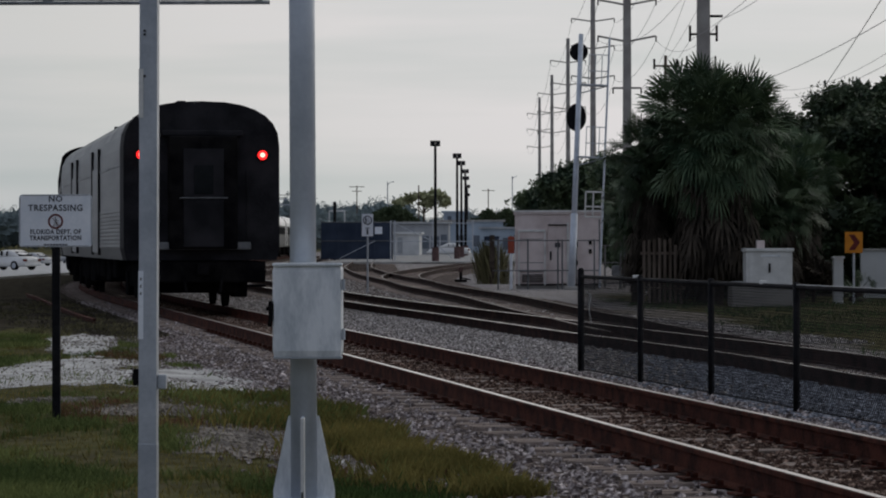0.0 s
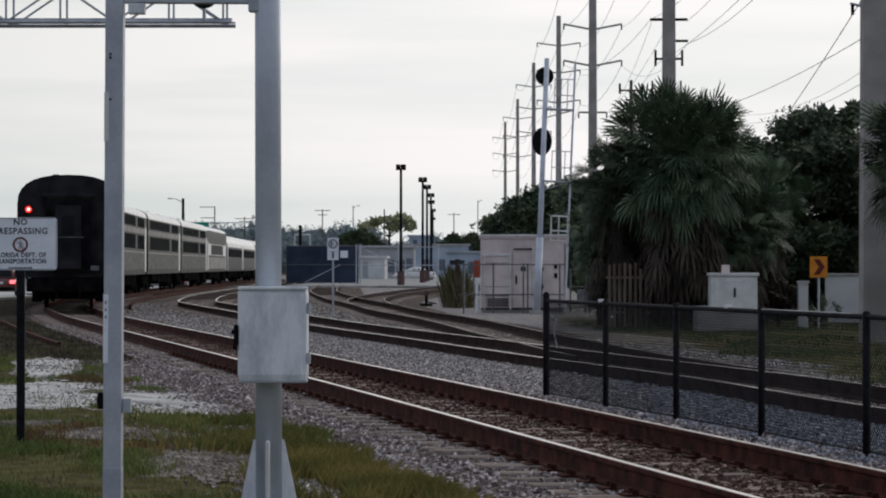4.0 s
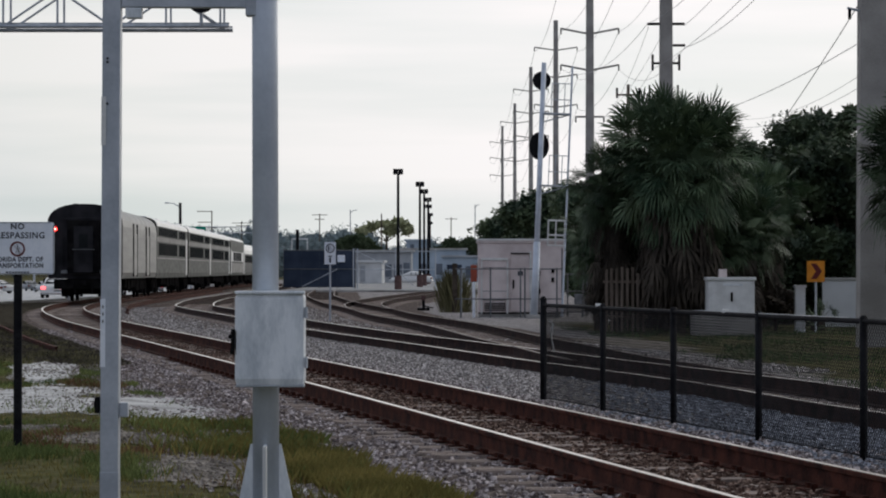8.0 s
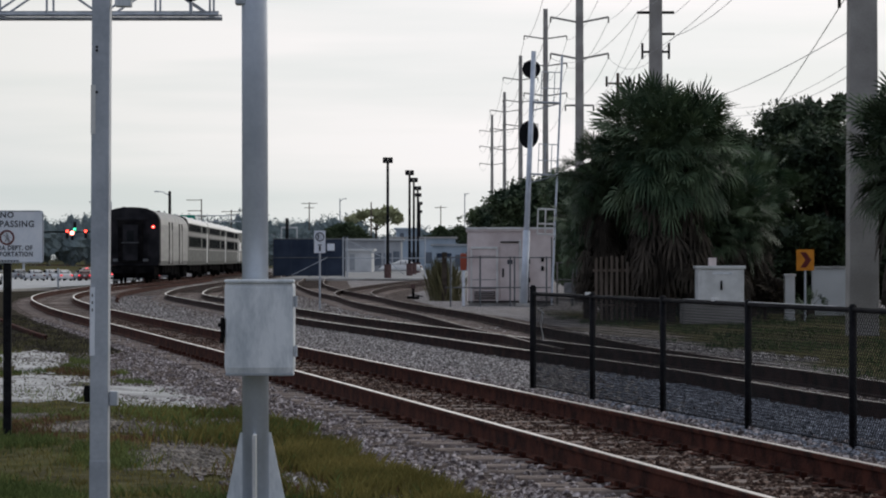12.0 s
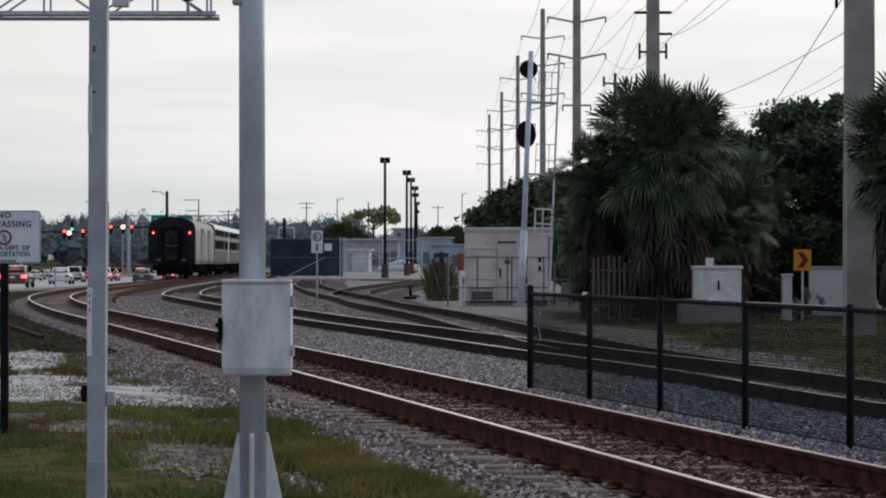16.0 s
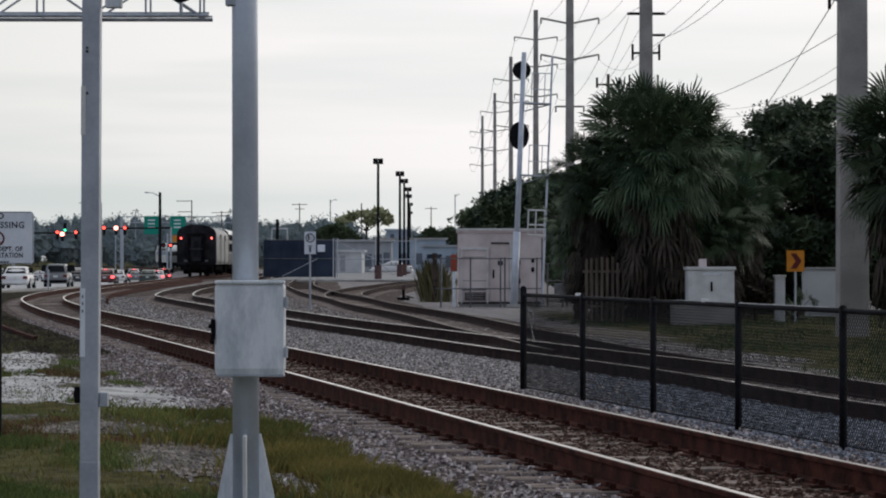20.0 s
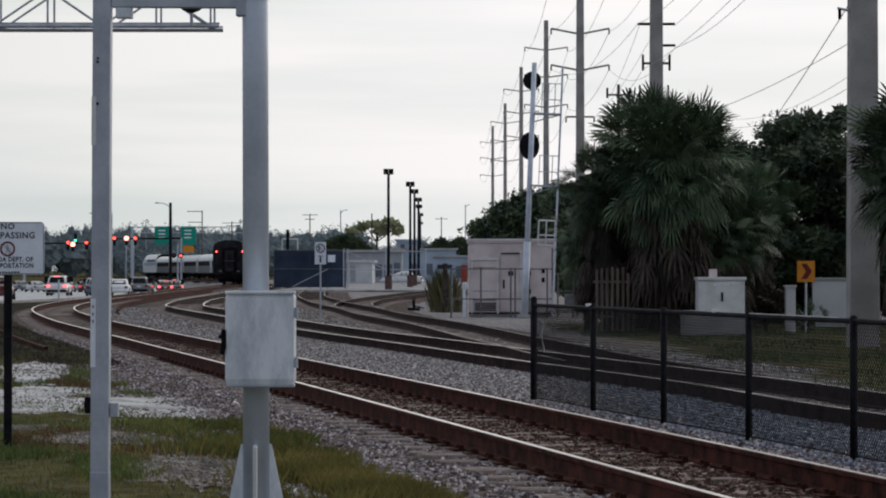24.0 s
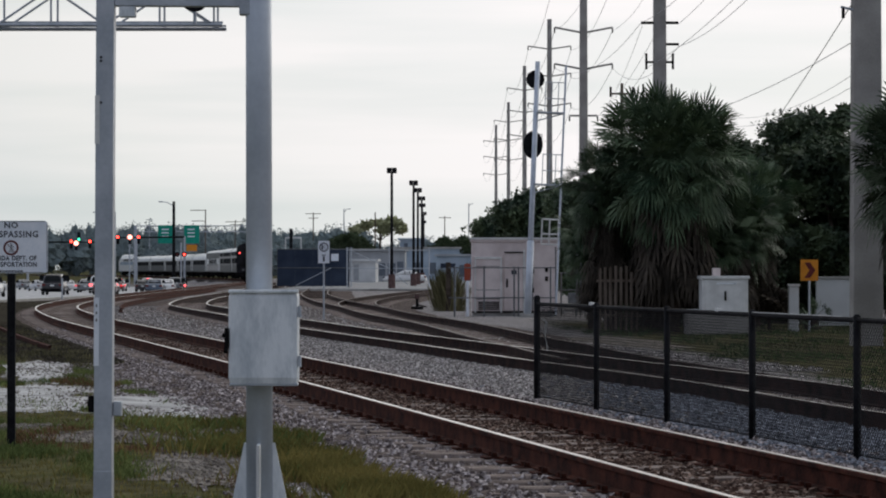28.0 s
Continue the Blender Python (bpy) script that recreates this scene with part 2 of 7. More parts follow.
M = dict(
    rail=material("rusty_rail", (0.024, 0.009, 0.007), (0.10, 0.033, 0.021), 5, 0.8, 0.0, 0.3),
    railtop=material("polished_rail_head", (0.50, 0.46, 0.43), (0.74, 0.70, 0.67), 3, 0.28, 0.9, 0.02, stretch=(1, 0.2, 1)),
    darkrail=material("dark_rail", (0.014, 0.009, 0.009), (0.052, 0.027, 0.023), 4, 0.8, 0.0, 0.3),
    dullrail=material("tarnished_rail_head", (0.07, 0.05, 0.045), (0.24, 0.20, 0.18), 2, 0.5, 0.5, 0.05, stretch=(1, 0.2, 1)),
    tie=material("weathered_tie", (0.12, 0.092, 0.078), (0.41, 0.34, 0.30), 3, 0.9, 0, 0.5, stretch=(0.4, 4, 1), vary=0.25),
    ballast=material("ballast", (0.062, 0.050, 0.045), (0.185, 0.155, 0.14), 9, 0.95, 0, 1.0, 28, cells=13.0),
    stone=material("ballast_stone", (0.105, 0.083, 0.079), (0.82, 0.74, 0.72), 22, 0.85, 0, 0.3, spread=(0.44, 0.72), vary=0.6),
    oilbed=material("oily_ballast", (0.028, 0.023, 0.021), (0.095, 0.078, 0.070), 1.1, 0.95, 0, 0.8, 14, cells=12.0),
    bluestone=material("fresh_granite_stone", (0.11, 0.118, 0.14), (0.52, 0.55, 0.62), 22, 0.8, 0, 0.3, spread=(0.40, 0.66), vary=0.5),
    brownstone=material("brown_ballast_stone", (0.07, 0.042, 0.032), (0.58, 0.42, 0.33), 24, 0.85, 0, 0.3, spread=(0.5, 0.74), vary=0.6),
    galv=material("galvanised_steel", (0.36, 0.39, 0.43), (0.50, 0.53, 0.57), 4, 0.5, 0.35, 0.05),
    pole=material("painted_pole", (0.50, 0.55, 0.62), (0.62, 0.67, 0.74), 3, 0.45, 0.2, 0.04),
    boxpaint=material("grey_cabinet_paint", (0.50, 0.545, 0.58), (0.80, 0.83, 0.85), 6, 0.55, 0, 0.08, 60, (0.3, 0.6), stretch=(1.2, 1.2, 0.45)),
    black=material("black_coated_steel", (0.008, 0.008, 0.01), (0.02, 0.02, 0.022), 6, 0.75, 0.1, 0.05),
    white=material("white_sign_sheet", (0.74, 0.78, 0.84), (0.86, 0.88, 0.92), 5, 0.5, 0, 0.02),
    whitepaint=material("white_paint", (0.60, 0.60, 0.58), (0.76, 0.76, 0.74), 3, 0.6, 0, 0.06),
    ink=material("dark_sign_ink", (0.03, 0.035, 0.05), (0.05, 0.055, 0.07), 5, 0.6, 0, 0.02),
    redink=material("red_sign_ink", (0.10, 0.016, 0.014), (0.15, 0.025, 0.022), 5, 0.6, 0, 0.02),
    orange=material("amber_sign_sheet", (0.58, 0.21, 0.018), (0.68, 0.26, 0.025), 5, 0.5, 0, 0.02),
    hut=material("hut_paint", (0.60, 0.51, 0.49), (0.78, 0.69, 0.665), 1.5, 0.75, 0, 0.08),
    concrete=material("pole_concrete", (0.28, 0.265, 0.245), (0.40, 0.38, 0.355), 1.2, 0.9, 0, 0.15),
    kerb=material("pale_concrete", (0.30, 0.29, 0.27), (0.44, 0.43, 0.41), 1.5, 0.9, 0, 0.15),
    wood=material("old_timber", (0.09, 0.07, 0.055), (0.21, 0.17, 0.14), 2, 0.9, 0, 0.3, stretch=(4, 4, 0.4)),
    bark=material("bark", (0.035, 0.028, 0.022), (0.10, 0.08, 0.065), 5, 0.95, 0, 0.6),
    palm=material("palm_leaf", (0.027, 0.052, 0.029), (0.122, 0.165, 0.092), 1.2, 0.5, 0, 0.1, vary=0.6, spec=0.16),
    thatch=material("dead_palm_leaf", (0.028, 0.024, 0.020), (0.092, 0.076, 0.060), 2, 0.9, 0, 0.2, vary=0.6),
    leaf=material("broad_leaf", (0.026, 0.046, 0.028), (0.10, 0.135, 0.066), 1.0, 0.55, 0, 0.1, vary=0.45),
    # distance haze is mixed into this leaf colour as pale blue
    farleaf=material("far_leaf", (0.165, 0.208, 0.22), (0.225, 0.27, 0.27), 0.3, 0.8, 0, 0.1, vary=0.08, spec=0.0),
    grass=material("grass_blade", (0.055, 0.088, 0.025), (0.19, 0.215, 0.072), 0.5, 0.8, 0, 0.1, vary=0.4),
    reed=material("dull_reed", (0.075, 0.072, 0.036), (0.21, 0.19, 0.10), 0.8, 0.9, 0, 0.1, vary=0.4),
    # darker copy of the grass: shade under the trees put into its colour
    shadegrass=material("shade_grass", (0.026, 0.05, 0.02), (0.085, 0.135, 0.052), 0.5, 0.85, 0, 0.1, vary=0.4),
    russet=material("russet_weed", (0.09, 0.05, 0.025), (0.24, 0.14, 0.075), 0.6, 0.85, 0, 0.1, vary=0.35),
    olive=material("olive_grass", (0.09, 0.085, 0.022), (0.27, 0.22, 0.07), 0.6, 0.85, 0, 0.1, vary=0.35),
    # olive leaf paled for far haze and for light through the crown
    paleleaf=material("haze_paled_olive_leaf", (0.24, 0.25, 0.14), (0.46, 0.47, 0.28), 0.5, 0.8, 0, 0.1, vary=0.25),
    sand=material("pale_sand", (0.34, 0.335, 0.325), (0.60, 0.595, 0.58), 1.6, 0.95, 0, 0.4, 22),
    asphalt=material("road_asphalt", (0.42, 0.425, 0.42), (0.56, 0.56, 0.555), 0.25, 0.85, 0, 0.2, 12),
    lotpave=material("lot_asphalt", (0.24, 0.24, 0.24), (0.37, 0.37, 0.365), 0.3, 0.9, 0, 0.2, 10),
    # stainless steel twice: shade darkened into the sides, sky glare lightened into roofs
    stainless=material("shaded_stainless_side", (0.125, 0.13, 0.12), (0.19, 0.195, 0.182), 0.8, 0.7, 0.0, 0.04, stretch=(1, 1, 4)),
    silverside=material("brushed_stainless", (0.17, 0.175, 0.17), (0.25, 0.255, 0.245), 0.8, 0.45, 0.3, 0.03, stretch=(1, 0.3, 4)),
    greyroof=material("grey_steel_roof", (0.24, 0.245, 0.24), (0.36, 0.365, 0.355), 0.7, 0.55, 0.1, 0.05),
    stainroof=material("skylit_steel", (0.60, 0.61, 0.60), (0.78, 0.79, 0.775), 0.7, 0.42, 0.35, 0.03),
    trainend=material("dark_car_end", (0.013, 0.013, 0.015), (0.034, 0.033, 0.037), 1.5, 0.7, 0.1, 0.1),
    under=material("underframe_dark", (0.005, 0.005, 0.006), (0.017, 0.016, 0.016), 3, 0.95, 0.1, 0.2),
    glass=material("dark_window_glass", (0.012, 0.014, 0.015), (0.024, 0.026, 0.028), 1, 0.5, 0, 0.0, spec=0.0),
    redlamp=material("red_tail_lamp", (0.5, 0.01, 0.01), (0.6, 0.02, 0.02), 5, 0.4, emit=(1.0, 0.02, 0.02), power=2.2),
    lampcore=material("lamp_core", (0.6, 0.1, 0.1), (0.7, 0.1, 0.1), 5, 0.4, emit=(1.0, 0.34, 0.26), power=4.5),
    brightlamp=material("lit_brake_lamp", (0.5, 0.02, 0.02), (0.6, 0.03, 0.03), 5, 0.4, emit=(1.0, 0.10, 0.11), power=3.5),
    dullsteel=material("dull_steel", (0.11, 0.115, 0.12), (0.19, 0.195, 0.20), 4, 0.7, 0.2, 0.05),
    darkearth=material("dark_earth", (0.022, 0.019, 0.015), (0.085, 0.076, 0.058), 2.2, 0.95, 0, 0.6, 9),
    greydirt=material("grey_dirt", (0.11, 0.095, 0.08), (0.33, 0.30, 0.265), 5, 0.95, 0, 0.6, 25),
    redsignal=material("red_signal_lens", (0.5, 0.01, 0.01), (0.6, 0.02, 0.02), 5, 0.4, emit=(1.0, 0.06, 0.04), power=6.0),
    greensignal=material("green_signal_lens", (0.01, 0.3, 0.15), (0.02, 0.4, 0.2), 5, 0.4, emit=(0.05, 0.7, 0.35), power=3.0),
    brakelamp=material("car_tail_lamp", (0.4, 0.01, 0.01), (0.5, 0.02, 0.02), 5, 0.4, emit=(1.0, 0.05, 0.06), power=1.1),
    headlamp=material("car_head_lamp", (0.8, 0.8, 0.75), (0.9, 0.9, 0.85), 5, 0.3, emit=(1.0, 0.93, 0.82), power=6.0),
    greensign=material("green_road_sign", (0.0, 0.24, 0.17), (0.01, 0.31, 0.22), 3, 0.5, 0, 0.02),
    screen=material("dark_fence_screen", (0.026, 0.036, 0.058), (0.046, 0.06, 0.09), 0.6, 0.8, 0, 0.2),
    whitewall=material("white_render_wall", (0.52, 0.53, 0.53), (0.66, 0.67, 0.67), 0.6, 0.85, 0, 0.1),
    bluewall=material("blue_grey_wall", (0.31, 0.38, 0.45), (0.42, 0.49, 0.56), 0.4, 0.85, 0, 0.1),
    greywall=material("grey_wall", (0.32, 0.335, 0.35), (0.44, 0.455, 0.47), 0.4, 0.85, 0, 0.1),
    wire=material("conductor_wire", (0.22, 0.22, 0.23), (0.3, 0.3, 0.31), 2, 0.6, 0.5, 0.0),
    rust=material("rust_red_steel", (0.085, 0.052, 0.05), (0.15, 0.095, 0.09), 4, 0.8, 0.1, 0.2),
    signalred=material("faded_red_panel", (0.28, 0.06, 0.035), (0.40, 0.09, 0.05), 3, 0.6, 0, 0.05),
    midleaf=material("far_green_leaf", (0.055, 0.08, 0.045), (0.12, 0.15, 0.085), 0.4, 0.8, 0, 0.1, vary=0.2, spec=0.0),
    # dark panes lightened: distance haze is in this glass colour
    hazeglass=material("haze_greyed_glass", (0.10, 0.12, 0.15), (0.15, 0.17, 0.20), 1, 0.5, 0, 0.0),
    palestone=material("pale_ballast_stone", (0.15, 0.135, 0.125), (0.86, 0.80, 0.76), 22, 0.85, 0, 0.3, spread=(0.42, 0.7), vary=0.55),
    tyre=material("tyre_rubber", (0.012, 0.012, 0.013), (0.025, 0.025, 0.026), 8, 0.85, 0, 0.2),
)


def ground_material():
    """Gravelly dirt between the rails, patchy grass on the verges, by place."""
    m = bpy.data.materials.new("ground_earth")
    m.use_nodes = True
    n, l = m.node_tree.nodes, m.node_tree.links
    b = n["Principled BSDF"]
    tc, sep = n.new("ShaderNodeTexCoord"), n.new("ShaderNodeSeparateXYZ")
    l.new(tc.outputs["Object"], sep.inputs[0])

    def noise_of(scale, detail=6.0):
        t = n.new("ShaderNodeTexNoise")
        t.inputs["Scale"].default_value, t.inputs["Detail"].default_value = scale, detail
        l.new(tc.outputs["Object"], t.inputs["Vector"])
        return t.outputs["Fac"]

    def ramp_of(fac, a, c, ca, cc):
        r = n.new("ShaderNodeValToRGB")
        r.color_ramp.elements[0].position, r.color_ramp.elements[1].position = a, c
        r.color_ramp.elements[0].color, r.color_ramp.elements[1].color = (*ca, 1), (*cc, 1)
        l.new(fac, r.inputs["Fac"])
        return r.outputs["Color"]

    def maths(op, a, c):
        k = n.new("ShaderNodeMath")
        k.operation, k.use_clamp = op, False
        for i, v in enumerate((a, c)):
            if isinstance(v, (int, float)):
                k.inputs[i].default_value = v
            else:
                l.new(v, k.inputs[i])
        return k.outputs[0]

    def mixed(fac, a, c):
        k = n.new("ShaderNodeMix")
        k.data_type = "RGBA"
        l.new(fac, k.inputs["Factor"])
        l.new(a, k.inputs["A"])
        l.new(c, k.inputs["B"])
        return k.outputs["Result"]

    def stony(scale, ca, cc):
        v, sp = n.new("ShaderNodeTexVoronoi"), n.new("ShaderNodeSeparateColor")
        v.inputs["Scale"].default_value = scale
        l.new(tc.outputs["Object"], v.inputs["Vector"])
        l.new(v.outputs["Color"], sp.inputs["Color"])
        return ramp_of(maths("ADD", maths("MULTIPLY", sp.outputs[0], 0.6), maths("MULTIPLY", noise_of(1.3), 0.5)), 0.2, 0.95, ca, cc)

    gravel = stony(15, (0.11, 0.102, 0.10), (0.48, 0.45, 0.44))
    dirty = stony(11, (0.055, 0.047, 0.043), (0.26, 0.235, 0.225))
    turf = mixed(noise_of(0.9), ramp_of(noise_of(5), 0.4, 0.62, (0.05, 0.06, 0.02), (0.15, 0.15, 0.06)),
                 ramp_of(noise_of(7), 0.35, 0.65, (0.05, 0.04, 0.027), (0.14, 0.118, 0.085)))
    u = maths("ADD", sep.outputs["X"], maths("MULTIPLY", sep.outputs["Y"], 0.2026))
    wobble = maths("MULTIPLY", maths("SUBTRACT", noise_of(0.7), 0.5), 2.4)
    uu = maths("ADD", u, wobble)
    left = ramp_of(maths("MULTIPLY", maths("SUBTRACT", 4.2, uu), 0.8), 0.2, 0.8, (0, 0, 0), (1, 1, 1))
    right = ramp_of(maths("MULTIPLY", maths("SUBTRACT", maths("SUBTRACT", uu, maths("MULTIPLY", sep.outputs["Y"], 0.14)), 7.7), 0.8), 0.2, 0.8, (0, 0, 0), (1, 1, 1))
    far = ramp_of(maths("MULTIPLY", maths("SUBTRACT", sep.outputs["Y"], 82), 0.12), 0.0, 1.0, (1, 1, 1), (0.06, 0.06, 0.06))
    k = n.new("ShaderNodeMath")
    k.operation = "MAXIMUM"
    l.new(left, k.inputs[0])
    l.new(right, k.inputs[1])
    fac = maths("MULTIPLY", k.outputs[0], far)
    # the inside of the curve is dirtier than the fresh gravel nearer by
    inner = ramp_of(maths("MULTIPLY", maths("SUBTRACT", 17.0, uu), 0.5), 0.0, 1.0, (0, 0, 0), (1, 1, 1))
    beyond = ramp_of(maths("MULTIPLY", maths("SUBTRACT", sep.outputs["Y"], 58), 0.05), 0.0, 1.0, (0, 0, 0), (1, 1, 1))
    base = mixed(maths("MULTIPLY", inner, beyond), gravel, dirty)
    # dull grass again beyond the yard and the junction
    outer = ramp_of(maths("MULTIPLY", maths("SUBTRACT", sep.outputs["Y"], 440), 0.012), 0.0, 1.0, (0, 0, 0), (1, 1, 1))
    l.new(mixed(outer, mixed(fac, base, turf), turf), b.inputs["Base Color"])
    b.inputs["Roughness"].default_value, b.inputs["Specular IOR Level"].default_value = 0.95, 0.0
    bp = n.new("ShaderNodeBump")
    bp.inputs["Strength"].default_value, bp.inputs["Distance"].default_value = 0.8, 0.03
    l.new(noise_of(30), bp.inputs["Height"])
    l.new(bp.outputs["Normal"], b.inputs["Normal"])
    return m


M["earth"] = ground_material()


# ---- building helpers ----
def finish(name, bm, mat, smooth=False):
    me = bpy.data.meshes.new(name)
    bm.to_mesh(me)
    bm.free()
    for k in (mat if isinstance(mat, (list, tuple)) else [mat]):
        me.materials.append(M[k])
    if smooth:
        for p in me.polygons:
            p.use_smooth = True
    return me


def part(name, bm, mat, parent=None, label="", at=None, smooth=False):
    """Links a bmesh as one mesh object under a thing or a part."""
    ob = new(name, finish(name, bm, mat, smooth))
    ob.parent = parent
    if at is not None:
        ob.matrix_basis = at
    if label:
        ob["label"] = label
    return ob


def again(name, mesh, parent, at):
    ob = new(name, mesh)
    ob.parent, ob.matrix_basis = parent, at
    return ob


def thing(name, label, category, at=None, group="", kind=""):
    ob = new(name)
    if at is not None:
        ob.matrix_basis = at
    return tagged(ob, label, category, group, kind)


def pydata(name, verts, faces, mat, index=None):
    me = bpy.data.meshes.new(name)
    me.from_pydata(verts, [], faces)
    for k in (mat if isinstance(mat, (list, tuple)) else [mat]):
        me.materials.append(M[k])
    if index:
        me.polygons.foreach_set("material_index", index)
    me.update()
    return me


def box(bm, x0, x1, y0, y1, z0, z1, bevel=0.0):
    g = bmesh.ops.create_cube(bm, size=1, matrix=Matrix.Translation(((x0 + x1) / 2, (y0 + y1) / 2, (z0 + z1) / 2)) @ Matrix.Diagonal((abs(x1 - x0), abs(y1 - y0), abs(z1 - z0), 1)))
    if bevel:
        es = list({e for v in g["verts"] for e in v.link_edges})
        bmesh.ops.bevel(bm, geom=es, offset=bevel, segments=2, affect="EDGES", profile=0.6)
    return bm


def tube(bm, p, q, r, r2=None, n=10, caps=True):
    p, q = Vector(p), Vector(q)
    d = q - p
    m = Matrix.Translation((p + q) / 2) @ d.to_track_quat("Z", "Y").to_matrix().to_4x4()
    bmesh.ops.create_cone(bm, cap_ends=caps, segments=n, radius1=r, radius2=r if r2 is None else r2, depth=d.length, matrix=m)
    return bm


def bar(bm, p, q, w, h):
    """A square bar from p to q."""
    p, q = Vector(p), Vector(q)
    d = q - p
    m = Matrix.Translation((p + q) / 2) @ d.to_track_quat("Z", "Y").to_matrix().to_4x4() @ Matrix.Diagonal((w, h, d.length, 1))
    bmesh.ops.create_cube(bm, size=1, matrix=m)
    return bm


def prism(bm, outline, y0, y1):
    """A solid with the outline (x, z), from y0 to y1."""
    a = [bm.verts.new((x, y0, z)) for x, z in outline]
    b = [bm.verts.new((x, y1, z)) for x, z in outline]
    n = len(outline)
    bm.faces.new(a)
    bm.faces.new(list(reversed(b)))
    for i in range(n):
        bm.faces.new((a[i], b[i], b[(i + 1) % n], a[(i + 1) % n]))
    bmesh.ops.recalc_face_normals(bm, faces=bm.faces)
    return bm


def text_part(name, words, size, mat, parent, at, label="", bold=0.0, spread=1.0):
    """Lettering as a thin mesh."""
    cu = bpy.data.curves.new(name, "FONT")
    cu.body, cu.size, cu.align_x, cu.align_y, cu.extrude = words, size, "CENTER", "CENTER", 0.001
    cu.resolution_u, cu.offset, cu.space_character = 3, bold, spread
    tmp = new("lettering", cu)
    dg = bpy.context.evaluated_depsgraph_get()
    me = bpy.data.meshes.new_from_object(tmp.evaluated_get(dg))
    bpy.data.objects.remove(tmp)
    me.materials.clear()
    me.materials.append(M[mat])
    ob = new(name, me)
    ob.parent, ob.matrix_basis = parent, at
    if label:
        ob["label"] = label
    return ob


B = bmesh.new

# ---- the lines of the tracks: x, y of the centre ----
class Line:
    """A smooth line through points, by its length."""

    def __init__(self, pts):
        p = np.array(pts, float)
        out = []
        for i in range(len(p) - 1):
            a, b, c, d = p[max(i - 1, 0)], p[i], p[i + 1], p[min(i + 2, len(p) - 1)]
            for k in range(12):
                t = k / 12
                out.append(0.5 * (2 * b + (c - a) * t + (2 * a - 5 * b + 4 * c - d) * t * t + (3 * b - a - 3 * c + d) * t ** 3))
        out.append(p[-1])
        q = np.array(out)
        for _ in range(10):
            q[1:-1] = (q[:-2] + 2 * q[1:-1] + q[2:]) / 4
        self.q = q
        self.s = np.concatenate([[0], np.cumsum(np.linalg.norm(np.diff(q, axis=0), axis=1))])

    def at(self, s):
        return Vector((float(np.interp(s, self.s, self.q[:, 0])), float(np.interp(s, self.s, self.q[:, 1]))))

    def way(self, s):
        return (self.at(s + 0.6) - self.at(s - 0.6)).normalized()

    def side(self, s, off):
        """The point off metres to the right of the line."""
        w = self.way(s)
        return self.at(s) + Vector((w.y, -w.x)) * off

    def of_y(self, y):
        return float(np.interp(y, self.q[:, 1], self.s))


MAIN = Line([(5.4, 2.4), (3.5, 12.1), (2.17, 18.7), (-0.97, 34.2), (-3.98, 48.5), (-6.05, 58.3), (-8.38, 69.2), (-10.6, 80.1), (-13.6, 97.1), (-15.4, 111.7),
             (-16.6, 128.7), (-17.6, 155.4), (-18.3, 182.1), (-19.1, 208.8), (-19.6, 230.6), (-20.3, 252.5), (-20.9, 279.2), (-21.85, 313.1), (-25.3, 364.1),
             (-34, 424.8), (-44, 479.4), (-55, 534), (-74, 607), (-96, 680), (-125, 752)])
SECOND = Line([(10.3, 2.4), (8.4, 12.1), (5.04, 26.7), (3.73, 34.8), (1.8, 43.6), (-0.15, 53.5), (-2.73, 66.0), (-5.85, 84.0), (-9.2, 103.2), (-10.5, 113.4),
               (-11.85, 135.9), (-12.5, 166.3), (-13.8, 200.3), (-15.5, 242.7), (-18.0, 313.1)])
TURNOUT = Line([(3.95, 34.0), (2.55, 43.7), (1.9, 51.0), (1.23, 57.7), (-0.05, 72.8), (-1.9, 88.6), (-3.0, 102.0), (-4.1, 112.9), (-5.1, 123.8), (-7.1, 151.7), (-8.1, 174.8), (-9.3, 206.3)])
SPUR = Line([(-2.6, 97.1), (-3.3, 106.8), (-3.7, 117.7), (-3.6, 131.1), (-3.2, 143.2), (-2.4, 157.8), (-1.4, 174.8), (0.6, 200.3)])
RAIL_TOP, TIE_TOP = 0.24, 0.055


def smooth01(v):
    v = min(max(v, 0.0), 1.0)
    return v * v * (3 - 2 * v)


def road_dip(x, y):
    """The road beside the far track falls away gently below it."""
    if y < 133 or y > 560:
        return 0.0
    return min(0.0055 * (y - 133), 1.35) * smooth01((MAIN.at(MAIN.of_y(y)).x - 2.3 - x) / 3.2) * smooth01((560 - y) / 110)


def ground_z(x, y):
    u = x + 0.2026 * y
    return 0.1 * smooth01((3.4 - u) / 1.4) * smooth01((75 - y) / 30) - road_dip(x, y)


def build_ground():
    xs = [-4000, -1500, -600, -250, -120, -70, -55, -45, -40, -36] + [-33 + i for i in range(13)] + [-20 + 0.5 * i for i in range(81)] + [30, 45, 70, 120, 250, 600, 1500, 4000]
    ys = [-1500, -300, -60, -20] + [0.5 * i for i in range(0, 161)] + [85 + 5 * i for i in range(94)] + [700, 1200, 2500, 4800]
    verts = [(x, y, ground_z(x, y)) for y in ys for x in xs]
    w = len(xs)
    faces = [(j * w + i, j * w + i + 1, (j + 1) * w + i + 1, (j + 1) * w + i) for j in range(len(ys) - 1) for i in range(w - 1)]
    tagged(new("ground", pydata("ground", verts, faces, "earth")), "gravelly earth with patchy grass beside the railway", "ground", kind="structure")


